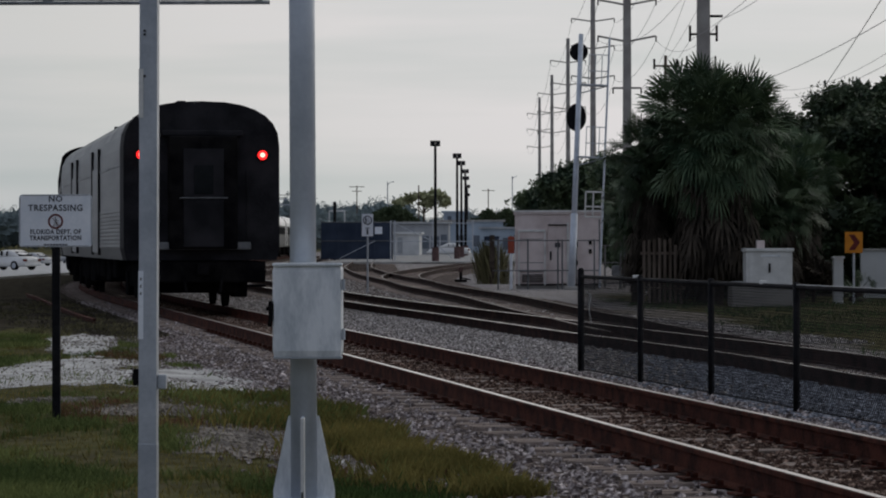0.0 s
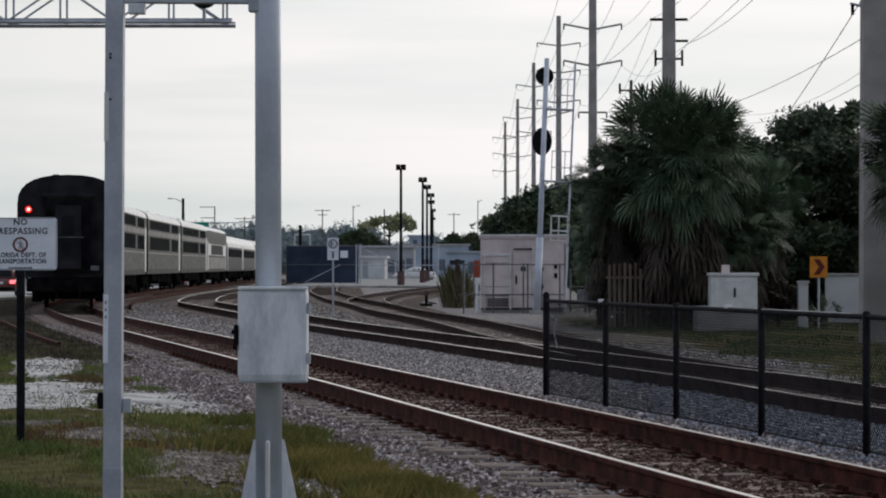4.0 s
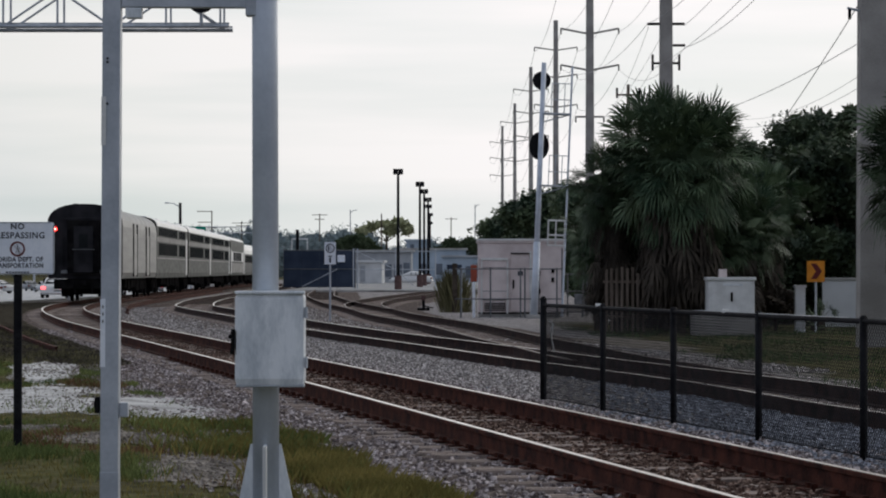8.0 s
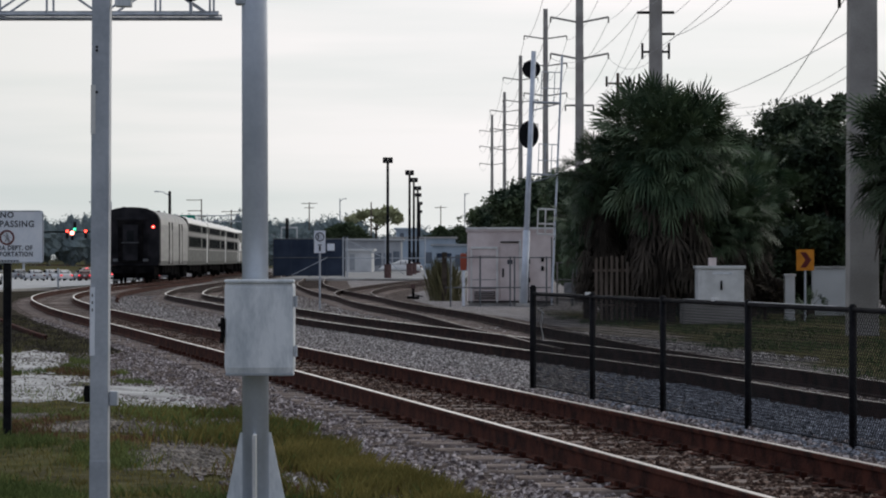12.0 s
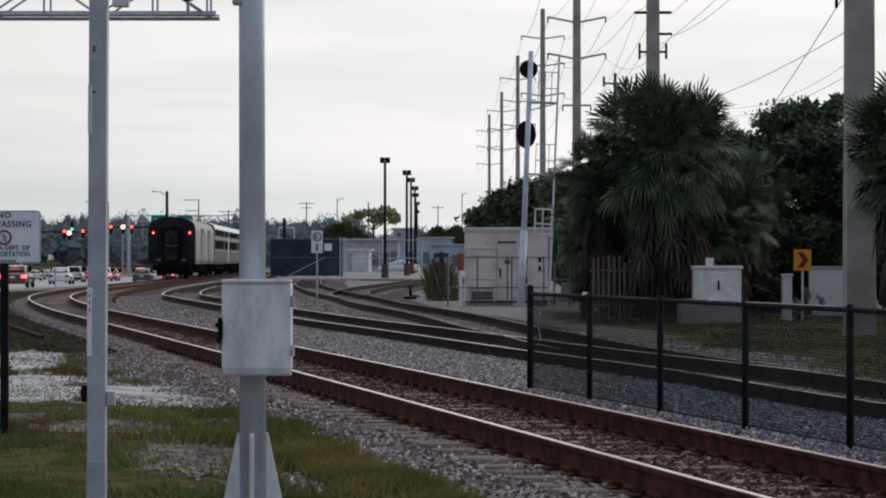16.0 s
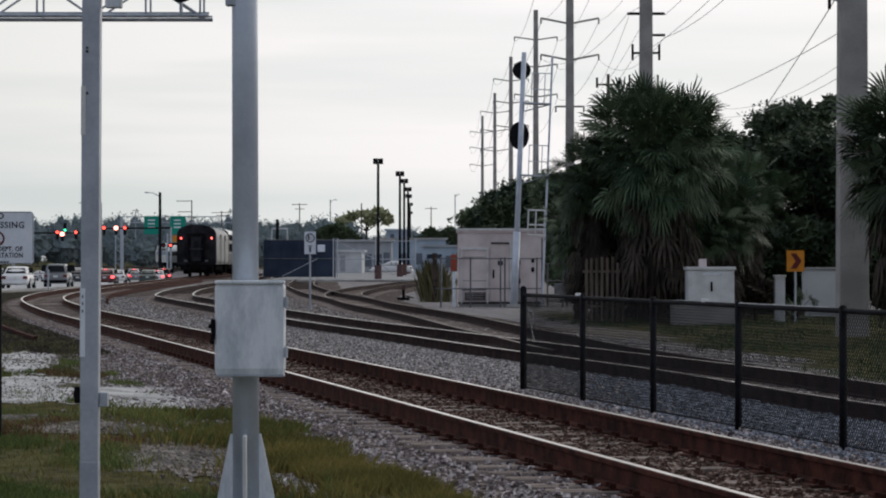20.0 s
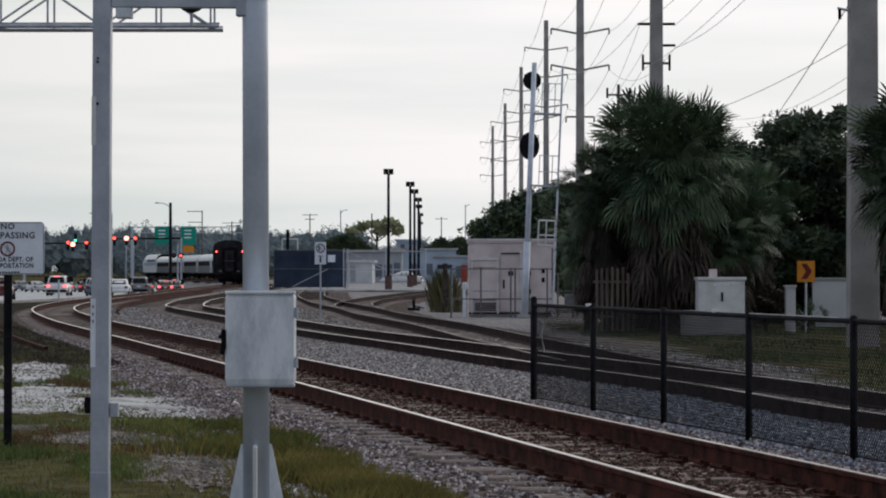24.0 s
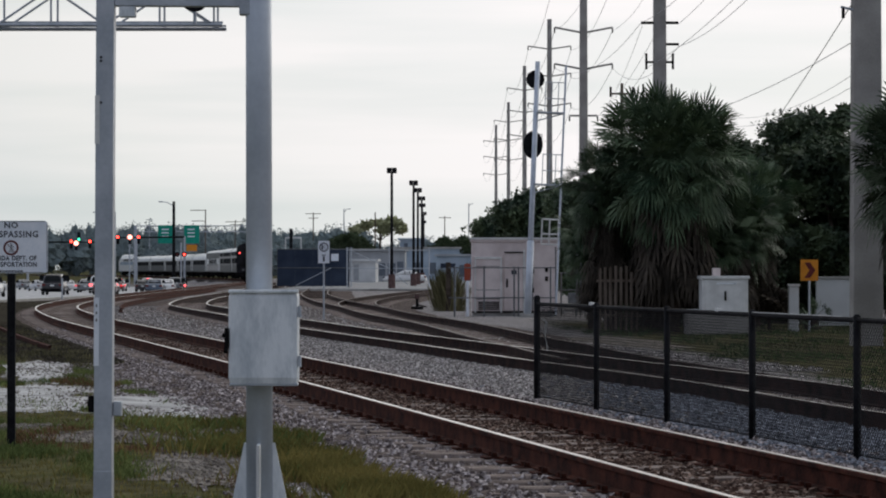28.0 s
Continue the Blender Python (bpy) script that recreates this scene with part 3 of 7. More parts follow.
def strip(name, line, s0, s1, section, mat, step=1.0, jitter=0.0, lie=False):
    """A sheet or bar along a line: section of (offset, z)."""
    rnd = random.Random(name)
    n = max(2, int((s1 - s0) / step))
    verts, faces = [], []
    k = len(section)
    for i in range(n + 1):
        s = s0 + (s1 - s0) * i / n
        for off, z in section:
            p = line.side(s, off + rnd.uniform(-jitter, jitter))
            verts.append((p.x, p.y, z + rnd.uniform(-jitter, jitter) * 0.06 - (road_dip(p.x, p.y) if lie else 0.0)))
    for i in range(n):
        for j in range(k - 1):
            a = i * k + j
            faces.append((a, a + 1, a + k + 1, a + k))
    return pydata(name, verts, faces, mat)


RAIL_SECTION = [(-0.07, 0.0), (-0.07, 0.012), (-0.012, 0.03), (-0.012, 0.142), (-0.037, 0.150), (-0.037, 0.177), (-0.028, 0.185),
                (0.028, 0.185), (0.037, 0.177), (0.037, 0.150), (0.012, 0.142), (0.012, 0.03), (0.07, 0.012), (0.07, 0.0)]


def rail_mesh(line, s0, s1, off, step, head="railtop", web="rail"):
    n = max(2, int((s1 - s0) / step))
    k = len(RAIL_SECTION)
    verts, faces, idx = [], [], []
    for i in range(n + 1):
        s = s0 + (s1 - s0) * i / n
        for o, z in RAIL_SECTION:
            p = line.side(s, off + o)
            verts.append((p.x, p.y, TIE_TOP + z))
    for i in range(n):
        for j in range(k):
            a, b = i * k + j, i * k + (j + 1) % k
            faces.append((a, b, b + k, a + k))
            idx.append(1 if j == 6 else 0)
    faces.append(tuple(range(k)))
    faces.append(tuple(n * k + j for j in reversed(range(k))))
    return pydata("rail", verts, faces, [web, head], idx + [0, 0])


def tie_mesh():
    bm = box(B(), -1.3, 1.3, -0.125, 0.125, -0.14, 0.0, 0.012)
    return finish("tie", bm, "tie")


TIE = tie_mesh()


def plate_mesh():
    bm = box(B(), -0.19, 0.19, -0.1, 0.1, -0.002, 0.014, 0.004)
    for x in (-0.105, 0.105):
        for y in (-0.06, 0.06):
            box(bm, x - 0.022, x + 0.022, y - 0.02, y + 0.02, 0.012, 0.05, 0.004)
    return finish("tie_plate", bm, "rail")


PLATE = plate_mesh()


def build_track(name, label, line, s0, s1, s_ties, bed=True, rail_spans=((-1, None, None), (1, None, None)), n_plates=0, first_plate=0, head="railtop", web="rail"):
    tr = thing(name, label, "railway track", kind="structure")
    if bed:
        b = new("ballast_bed", strip(name + "_bed", line, s0, s1, [(-2.7, -0.03), (-2.2, 0.012), (-1.6, 0.026), (-0.75, 0.015), (0, 0.026), (0.75, 0.015), (1.6, 0.026), (2.2, 0.012), (2.7, -0.03)], "ballast", 0.7, 0.08))
        b.parent = tr
        # oil and rust have darkened the stones between the rails
        b = new("oily_ballast", strip(name + "_oil", line, max(s0, line.of_y(44)), s1, [(-0.95, 0.02), (-0.68, 0.034), (0, 0.038), (0.68, 0.034), (0.95, 0.02)], "oilbed", 1.2, 0.06))
        b.parent = tr
    for sgn, a, c in rail_spans:
        r = new("rail", rail_mesh(line, a if a is not None else s0, c if c is not None else s1, sgn * 0.7525, 1.0, head, web))
        r.parent = tr
    rnd = random.Random(name)
    s, n = s0 + 0.3, 0
    while s < min(s_ties, s1) and n < 300:
        p, w = line.at(s), line.way(s)
        at = pose(p.x, p.y, TIE_TOP - 0.004 + rnd.uniform(-0.015, 0.002), rnd.uniform(-1, 1), rnd.uniform(-0.4, 0.4), math.degrees(math.atan2(w.y, w.x)) - 90 + rnd.uniform(-1.2, 1.2))
        again("tie", TIE, tr, at)
        s += 0.6
        n += 1
    # tie plates under the rails of the nearest ties
    for k in range(n_plates):
        s = s0 + 0.3 + 0.6 * (k + first_plate)
        w = line.way(s)
        for o in (-0.7525, 0.7525):
            p = line.side(s, o)
            again("tie_plate", PLATE, tr, pose(p.x, p.y, TIE_TOP - 0.002, 0, 0, math.degrees(math.atan2(w.y, w.x)) - 90))
    return tr


build_ground()
build_track("track_main", "rusty rails on weathered ties in grey ballast, curving away", MAIN, 6.0, MAIN.of_y(700), MAIN.of_y(150), n_plates=60, first_plate=10)
build_track("track_second", "second rusty track in grey ballast, with a turnout", SECOND, 12.0, SECOND.of_y(300), SECOND.of_y(130), web="darkrail")
build_track("track_turnout", "diverging rusty track that leaves the second track", TURNOUT, 0.0, TURNOUT.of_y(205), TURNOUT.of_y(150), rail_spans=((-1, 9.0, None), (1, 3.0, None)), head="dullrail", web="darkrail")
build_track("track_spur", "rusty yard spur curving away behind the turnout", SPUR, 0.0, SPUR.of_y(200), SPUR.of_y(150), head="dullrail", web="darkrail")

# ---- things near the camera ----
def build_frame_post():
    """The square galvanised post with its crossbeam to the round pole."""
    t = thing("galvanised_frame", "galvanised square post with a crossbeam bolted to a pole", "post", pose(-1.885, 15.3, 0.1, 0, 0.25, 0))
    part("post", box(B(), -0.05, 0.05, -0.05, 0.05, 0, 3.07, 0.006), "galv", t)
    part("post_sleeve", box(B(), -0.0515, 0.0515, -0.0515, 0.0515, 0, 0.42, 0.006), "galv", t)
    part("crossbeam", box(B(), 0.052, 0.80, -0.04, 0.04, 2.985, 3.06, 0.004), "galv", t)
    part("bracket", box(B(), 0.74, 0.80, -0.055, 0.055, 2.94, 3.10, 0.004), "galv", t)
    part("junction_fitting", box(B(), 0.075, 0.165, -0.04, 0.04, 2.925, 2.983, 0.006), "boxpaint", t)
    part("reflective_strip", box(B(), -0.052, -0.026, -0.0565, -0.0515, 2.22, 2.49), "whitepaint", t, "white reflective strip")
    tg = part("tag", box(B(), -0.0515, -0.024, -0.056, -0.051, 0.997, 1.374), "white", t, "narrow white number tag")
    for i, (za, zb) in enumerate(((1.315, 1.345), (1.275, 1.305), (1.235, 1.265), (1.17, 1.185))):
        part("tag_bar", box(B(), -0.042, -0.034, -0.0575, -0.0562, za + 0.006, zb - 0.008), "dullsteel", tg)
    bm = B()
    tube(bm, (-0.09, 0, 0.79), (-0.045, 0, 0.79), 0.02, n=10)
    box(bm, -0.085, -0.05, -0.03, 0.03, 0.74, 0.83, 0.006)
    part("clamp", bm, "under", t, "dark pipe clamp")
    bm = box(B(), 0.052, 0.10, -0.03, 0.03, 0.72, 0.80, 0.006)
    part("side_bracket", bm, "galv", t)
    for z in (2.68, 2.70, 2.45):
        part("bolt", tube(B(), (-0.02, -0.058, z), (-0.02, -0.049, z), 0.007, n=8), "under", t)


def build_round_pole():
    t = thing("signal_pole", "tall round grey steel pole on a flared base", "pole", pose(-1.02, 15.3, 0.1, 0, -0.15, 0))
    bm = tube(B(), (0, 0, 0.05), (0, 0, 5.6), 0.0735, 0.07, 28)
    part("shaft", bm, "pole", t, smooth=True)
    bm = tube(B(), (0, 0, 3.10), (0, 0, 3.13), 0.083, n=28)
    tube(bm, (0, 0, 3.03), (0, 0, 3.06), 0.083, n=28)
    part("collar", bm, "galv", t)
    bm = tube(B(), (0, 0, 0.02), (0, 0, 0.12), 0.16, 0.15, 24)
    part("base_ring", bm, "pole", t)
    for k in range(4):
        bm = prism(B(), [(0.06, 0.08), (0.17, 0.08), (0.17, 0.16), (0.085, 0.57), (0.06, 0.57)], -0.008, 0.008)
        part("gusset", bm, "boxpaint", t, "", pose(0, 0, 0, 0, 0, 90 * k - 0 + (0 if k % 2 == 0 else 0)))
    part("base_flange", box(B(), -0.2, 0.2, -0.2, 0.2, 0.0, 0.03, 0.006), "galv", t)
    part("front_rib", box(B(), -0.008, 0.012, -0.17, -0.06, 0.1, 0.565, 0.003), "whitepaint", t, "pale front edge of a gusset")


def build_pole_box():
    t = thing("junction_box", "grey metal junction box strapped to the round pole", "electrical box", pose(-0.983, 15.3, 1.0))
    part("body", box(B(), -0.187, 0.187, -0.16, -0.078, 0.012, 0.501, 0.018), "boxpaint", t)
    dr = part("door", box(B(), -0.192, 0.192, -0.272, -0.165, 0.0, 0.513, 0.04), "boxpaint", t, "front door with a rounded rim", smooth=False)
    part("rim", box(B(), -0.186, 0.186, -0.262, -0.17, -0.006, 0.012, 0.006), "galv", dr)
    bm = box(B(), -0.19, 0.19, -0.285, -0.20, 0.500, 0.519, 0.008)
    part("drip_lip", bm, "boxpaint", t)
    for z in (0.13, 0.40):
        bm = tube(B(), (0.197, -0.262, z - 0.03), (0.197, -0.262, z + 0.03), 0.010, n=10)
        box(bm, 0.17, 0.2, -0.25, -0.235, z - 0.025, z + 0.025, 0.003)
        part("hinge", bm, "galv", t)
    bm = box(B(), -0.212, -0.190, -0.275, -0.235, 0.20, 0.31, 0.005)
    tube(bm, (-0.215, -0.262, 0.19), (-0.195, -0.262, 0.19), 0.017, n=12)
    tube(bm, (-0.225, -0.26, 0.27), (-0.19, -0.26, 0.27), 0.012, n=10)
    part("latch", bm, "under", t, "dark padlocked latch")
    part("strap", tube(B(), (0.037 - 0.074, 0, 0.43), (0.037 - 0.074, 0, 0.46), 0.081, n=24), "galv", t)
    part("strap", tube(B(), (0.037 - 0.074, 0, 0.08), (0.037 - 0.074, 0, 0.11), 0.081, n=24), "galv", t)


def ring(bm, r0, r1, y0, y1, n=28):
    for k in range(n):
        a, b = 2 * math.pi * k / n, 2 * math.pi * (k + 1) / n
        vs = []
        for y in (y0, y1):
            for r, c in ((r0, a), (r1, a), (r1, b), (r0, b)):
                vs.append(bm.verts.new((r * math.cos(c), y, r * math.sin(c))))
        bm.faces.new(vs[0:4])
        for i in range(4):
            bm.faces.new((vs[i], vs[i + 4], vs[(i + 1) % 4 + 4], vs[(i + 1) % 4]))
    bmesh.ops.remove_doubles(bm, verts=bm.verts, dist=1e-5)
    return bm


def build_trespass_sign():
    t = thing("no_trespassing_sign", "white no trespassing notice on a dark perforated post", "sign", pose(-3.74, 23.9, 0.08))
    bm = box(B(), -0.035, 0.035, -0.02, 0.02, 0, 1.53, 0.004)
    part("post", bm, "black", t)
    for k in range(26):
        part("hole", tube(B(), (0, -0.0225, 0.08 + k * 0.055), (0, -0.0205, 0.08 + k * 0.055), 0.007, n=8), "under", t)
    bm = B()
    outline = []
    for cx, cz, a0 in ((0.285, 0.195, 0), (-0.285, 0.195, 90), (-0.285, -0.195, 180), (0.285, -0.195, 270)):
        for k in range(5):
            a = radians(a0 + k * 22.5)
            outline.append((cx + 0.032 * math.cos(a), cz + 0.032 * math.sin(a)))
    prism(bm, outline, -0.030, -0.024)
    part("panel", bm, "white", t, "white rounded panel with dark lettering", pose(0.0, 0, 1.742))
    bm = B()
    for a, b, c, d in ((-0.29, 0.29, 0.218, 0.222), (-0.29, 0.29, -0.222, -0.218), (0.308, 0.312, -0.2, 0.2), (-0.312, -0.308, -0.2, 0.2)):
        box(bm, a, b, -0.0325, -0.0305, c, d)
    part("border", bm, "ink", t, "", pose(0, 0, 1.742))
    for words, z, size, sx in (("NO", 0.186, 0.070, 1.05), ("TRESPASSING", 0.108, 0.076, 0.94), ("FLORIDA DEPT. OF", -0.098, 0.056, 0.84), ("TRANSPORTATION", -0.152, 0.056, 0.84)):
        m = pose(0, -0.0315, 1.742 + z, 90) @ Matrix.Diagonal((sx, 1, 1, 1))
        text_part("lettering", words, size, "ink", t, m, bold=0.0016, spread=1.12)
    for k in range(8):
        x = -0.1 + k * 0.026
        part("small_print", box(B(), x, x + 0.019, -0.0325, -0.0310, -0.214, -0.202), "ink", t, "", pose(0, 0, 1.742))
    part("prohibition_ring", ring(B(), 0.050, 0.066, -0.0325, -0.0305), "redink", t, "dark red ring", pose(0.0, 0, 1.735))
    bm = B()
    bar(bm, (-0.045, -0.0320, 0.045), (0.045, -0.0320, -0.045), 0.014, 0.002)
    part("prohibition_slash", bm, "redink", t, "", pose(0, 0, 1.735))
    bm = B()
    bar(bm, (0.0, -0.0315, 0.04), (0.003, -0.0315, -0.005), 0.030, 0.0015)
    bar(bm, (0.003, -0.0315, -0.005), (0.022, -0.0315, -0.044), 0.017, 0.0015)
    bar(bm, (0.0, -0.0315, -0.005), (-0.020, -0.0315, -0.042), 0.017, 0.0015)
    bar(bm, (0.0, -0.0315, 0.025), (0.028, -0.0315, 0.0), 0.013, 0.0015)
    part("pictogram", bm, "ink", t, "plain dark walking symbol", pose(0, 0, 1.735))


FENCE0, FENCE1 = Vector((1.147, 34.2, 0.0)), Vector((0.586, -2.7, 0.0))


def build_fence():
    """Black chain-link fence between the tracks: posts, rails and woven wire."""
    t = thing("chain_link_fence", "low black chain-link fence standing between the tracks", "fence")
    ang = math.degrees(math.atan2(FENCE1.y, FENCE1.x))
    span = FENCE1.length
    for i in range(7):
        p = FENCE0 + FENCE1 * i
        r = 0.042 if i == 0 else 0.034
        bm = tube(B(), (0, 0, -0.05), (0, 0, 1.27 if i == 0 else 1.23), r, n=14)
        ps = part("fence_post", bm, "black", t, "", pose(p.x, p.y, 0), smooth=True)
        part("cap", tube(B(), (0, 0, 1.27 if i == 0 else 1.23), (0, 0, 1.31 if i == 0 else 1.25), r * 1.15, r * 0.5, 12), "black", ps)
    for i in range(6):
        p = FENCE0 + FENCE1 * i
        at = pose(p.x, p.y, 0, 0, 0, ang)
        part("top_rail", tube(B(), (0, 0, 1.2), (span, 0, 1.2), 0.024, n=10), "black", t, "", at)
        part("bottom_wire", tube(B(), (0, 0, 0.06), (span, 0, 0.06), 0.006, n=6), "black", t, "", at)
        verts, faces = [], []
        h, z0, g = 1.13, 0.06, 0.056
        for sgn in (1, -1):
            k = -int(h / g) - 1
            while k * g < span + h:
                x = k * g
                a, b = (x, z0), (x + h, z0 + h)
                pts = []
                for x1, z1 in (a, b):
                    pts.append((x1, z1))
                (xa, za), (xb, zb) = pts
                ca, cb = max(xa, 0.0), min(xb, span)
                if cb > ca:
                    za2, zb2 = z0 + (ca - x), z0 + (cb - x)
                    if sgn < 0:
                        za2, zb2 = 2 * z0 + h - za2, 2 * z0 + h - zb2
                    w = 0.0027
                    o = len(verts)
                    for dx, dy in ((0, w), (w, -w), (-w, -w)):
                        verts += [(ca + dx, dy + sgn * 0.003, za2), (cb + dx, dy + sgn * 0.003, zb2)]
                    faces += [(o, o + 1, o + 3, o + 2), (o + 2, o + 3, o + 5, o + 4), (o + 4, o + 5, o + 1, o)]
                k += 1
        me = again("wire_mesh", pydata("wire_mesh", verts, faces, "black"), t, at)
    p = FENCE0 + FENCE1 * 2.97
    part("worn_strip", box(B(), 0, span * 0.9, -0.012, 0.012, 1.2225, 1.2275), "whitepaint", t, "pale strip along the top rail", pose(p.x, p.y, 0, 0, 0, ang))
    # a pale rag tied to the first post and two scraps on the rail
    bm = B()
    tube(bm, (0.09, -0.02, 0.98), (0.06, -0.02, 0.82), 0.018, 0.012, 6)
    tube(bm, (0.06, -0.02, 0.84), (0.10, -0.02, 0.62), 0.010, 0.008, 6)
    tube(bm, (0.09, -0.02, 0.98), (0.03, -0.02, 1.02), 0.008, 0.012, 6)
    tagged(part("plastic_scrap", bm, "whitepaint", None, at=pose(FENCE0.x + 0.03, FENCE0.y - 0.05, 0.0)), "torn pale plastic scrap tied to the wire fence", "litter")
    for k in (0.93, 2.63):
        p = FENCE0 + FENCE1 * k
        tagged(part("plastic_scrap", box(B(), -0.03, 0.03, -0.03, 0.03, 1.215, 1.25, 0.01), "whitepaint", None, at=pose(p.x, p.y, 0, 0, 0, 20)), "small white scrap caught on the fence rail", "litter")


build_frame_post()
build_round_pole()
build_pole_box()
build_trespass_sign()
build_fence()


# ---- the railway's own things ----
def build_cantilever():
    """A truss arm over the main track with a hooded signal head."""
    t = thing("cantilever_signal_arm", "galvanised truss arm of a cantilever signal above the track", "railway signal", pose(-5.1, 63.6, 7.25))
    for y in (0.0, 1.1):
        for z, r in ((0.0, 0.045), (0.85, 0.045)):
            part("chord", tube(B(), (-13, y, z), (0.0, y, z), r, n=8), "galv", t)
    for y in (0.0, 1.1):
        x = -0.2
        up = True
        while x > -12.5:
            bm = B()
            tube(bm, (x, y, 0.0), (x, y, 0.85), 0.028, n=6)
            part("web", bm, "galv", t)
            bm = B()
            tube(bm, (x, y, 0.0 if up else 0.85), (x - 1.25, y, 0.85 if up else 0.0), 0.026, n=6)
            part("brace", bm, "galv", t)
            up = not up
            x -= 1.25
    bm = B()
    for k in range(26):
        box(bm, -13 + 0.5 * k, -13 + 0.5 * k + 0.03, 0.0, 1.1, 0.05, 0.08)
    box(bm, -13, -0.0, 0.05, 0.10, 0.05, 0.09)
    box(bm, -13, -0.0, 1.0, 1.05, 0.05, 0.09)
    part("walkway", bm, "galv", t, "open grating walkway")
    hd = part("signal_head", tube(B(), (-0.62, -0.30, 0.62), (-0.62, -0.24, 0.62), 0.34, n=24), "black", t, "round black target")
    part("visor", tube(B(), (-0.62, -0.5, 0.65), (-0.62, -0.24, 0.65), 0.12, n=14), "black", t)
    part("bracket", tube(B(), (-0.62, -0.2, 0.0), (-0.62, -0.2, 0.6), 0.04, n=8), "galv", t)
    part("mast", tube(B(), (-13, 0.55, -7.25), (-13, 0.55, 1.2), 0.22, n=16), "galv", t)


def build_signal_mast():
    t = thing("signal_mast", "tall galvanised signal mast with round black targets and ladder", "railway signal", pose(2.83, 94.0, 0, 0, 2.3, 0))
    part("shaft", tube(B(), (0, 0, 0), (0, 0, 8.7), 0.10, 0.085, 14), "pole", t, "pale grey painted tubular mast", smooth=True)
    part("shaft_sleeve", tube(B(), (0, 0, 0), (0, 0, 2.6), 0.125, 0.12, 14), "pole", t, smooth=True)
    part("base", box(B(), -0.25, 0.25, -0.25, 0.25, 0, 0.12, 0.02), "kerb", t)
    for z, rx, rz in ((8.1, 0.31, 0.31), (5.87, 0.34, 0.47)):
        bm = tube(B(), (0, 0.16, 0), (0, 0.2, 0), 1.0, n=28)
        bmesh.ops.scale(bm, vec=(rx, 1, rz), verts=bm.verts)
        hd = part("target", bm, "black", t, "black signal target seen from behind", pose(-0.05, 0, z))
        bm = B()
        box(bm, -0.14 / rx * rx, 0.14, 0.2, 0.42, -0.16, 0.16, 0.02)
        part("housing", bm, "black", hd)
    for y in (-0.18, 0.2):
        part("ladder_stile", tube(B(), (0.95, y, 0.1), (0.97, y, 8.6), 0.028, n=8), "pole", t)
    k = 0
    z = 0.4
    while z < 8.4:
        part("rung", tube(B(), (0.96, -0.18, z), (0.96, 0.2, z), 0.013, n=6), "galv", t)
        z += 0.32
    for z in (6.95, 4.5):
        bm = box(B(), 0.05, 0.98, -0.2, 0.45, z, z + 0.05)
        bar(bm, (0.08, 0.1, z - 0.25), (0.9, 0.1, z), 0.04, 0.04)
        pf = part("platform", bm, "galv", t)
        bm = B()
        for x in (0.30, 0.52, 0.74):
            tube(bm, (x, -0.18, z), (x, -0.18, z + 1.05), 0.016, n=6)
        for zz in (0.5, 1.05):
            tube(bm, (0.28, -0.18, z + zz), (0.98, -0.18, z + zz), 0.016, n=6)
        part("guard_rail", bm, "galv", pf)
    for x in (0.36, 0.62, 0.92):
        part("gate_post", tube(B(), (x, -0.12, 2.5), (x, -0.12, 3.35), 0.03, n=6), "whitepaint", t, "white bar of the ladder gate")
    for z in (2.5, 2.85, 3.35):
        part("gate_rail", tube(B(), (0.36, -0.12, z), (0.92, -0.12, z), 0.029, n=6), "whitepaint", t, "white bar of the ladder gate")


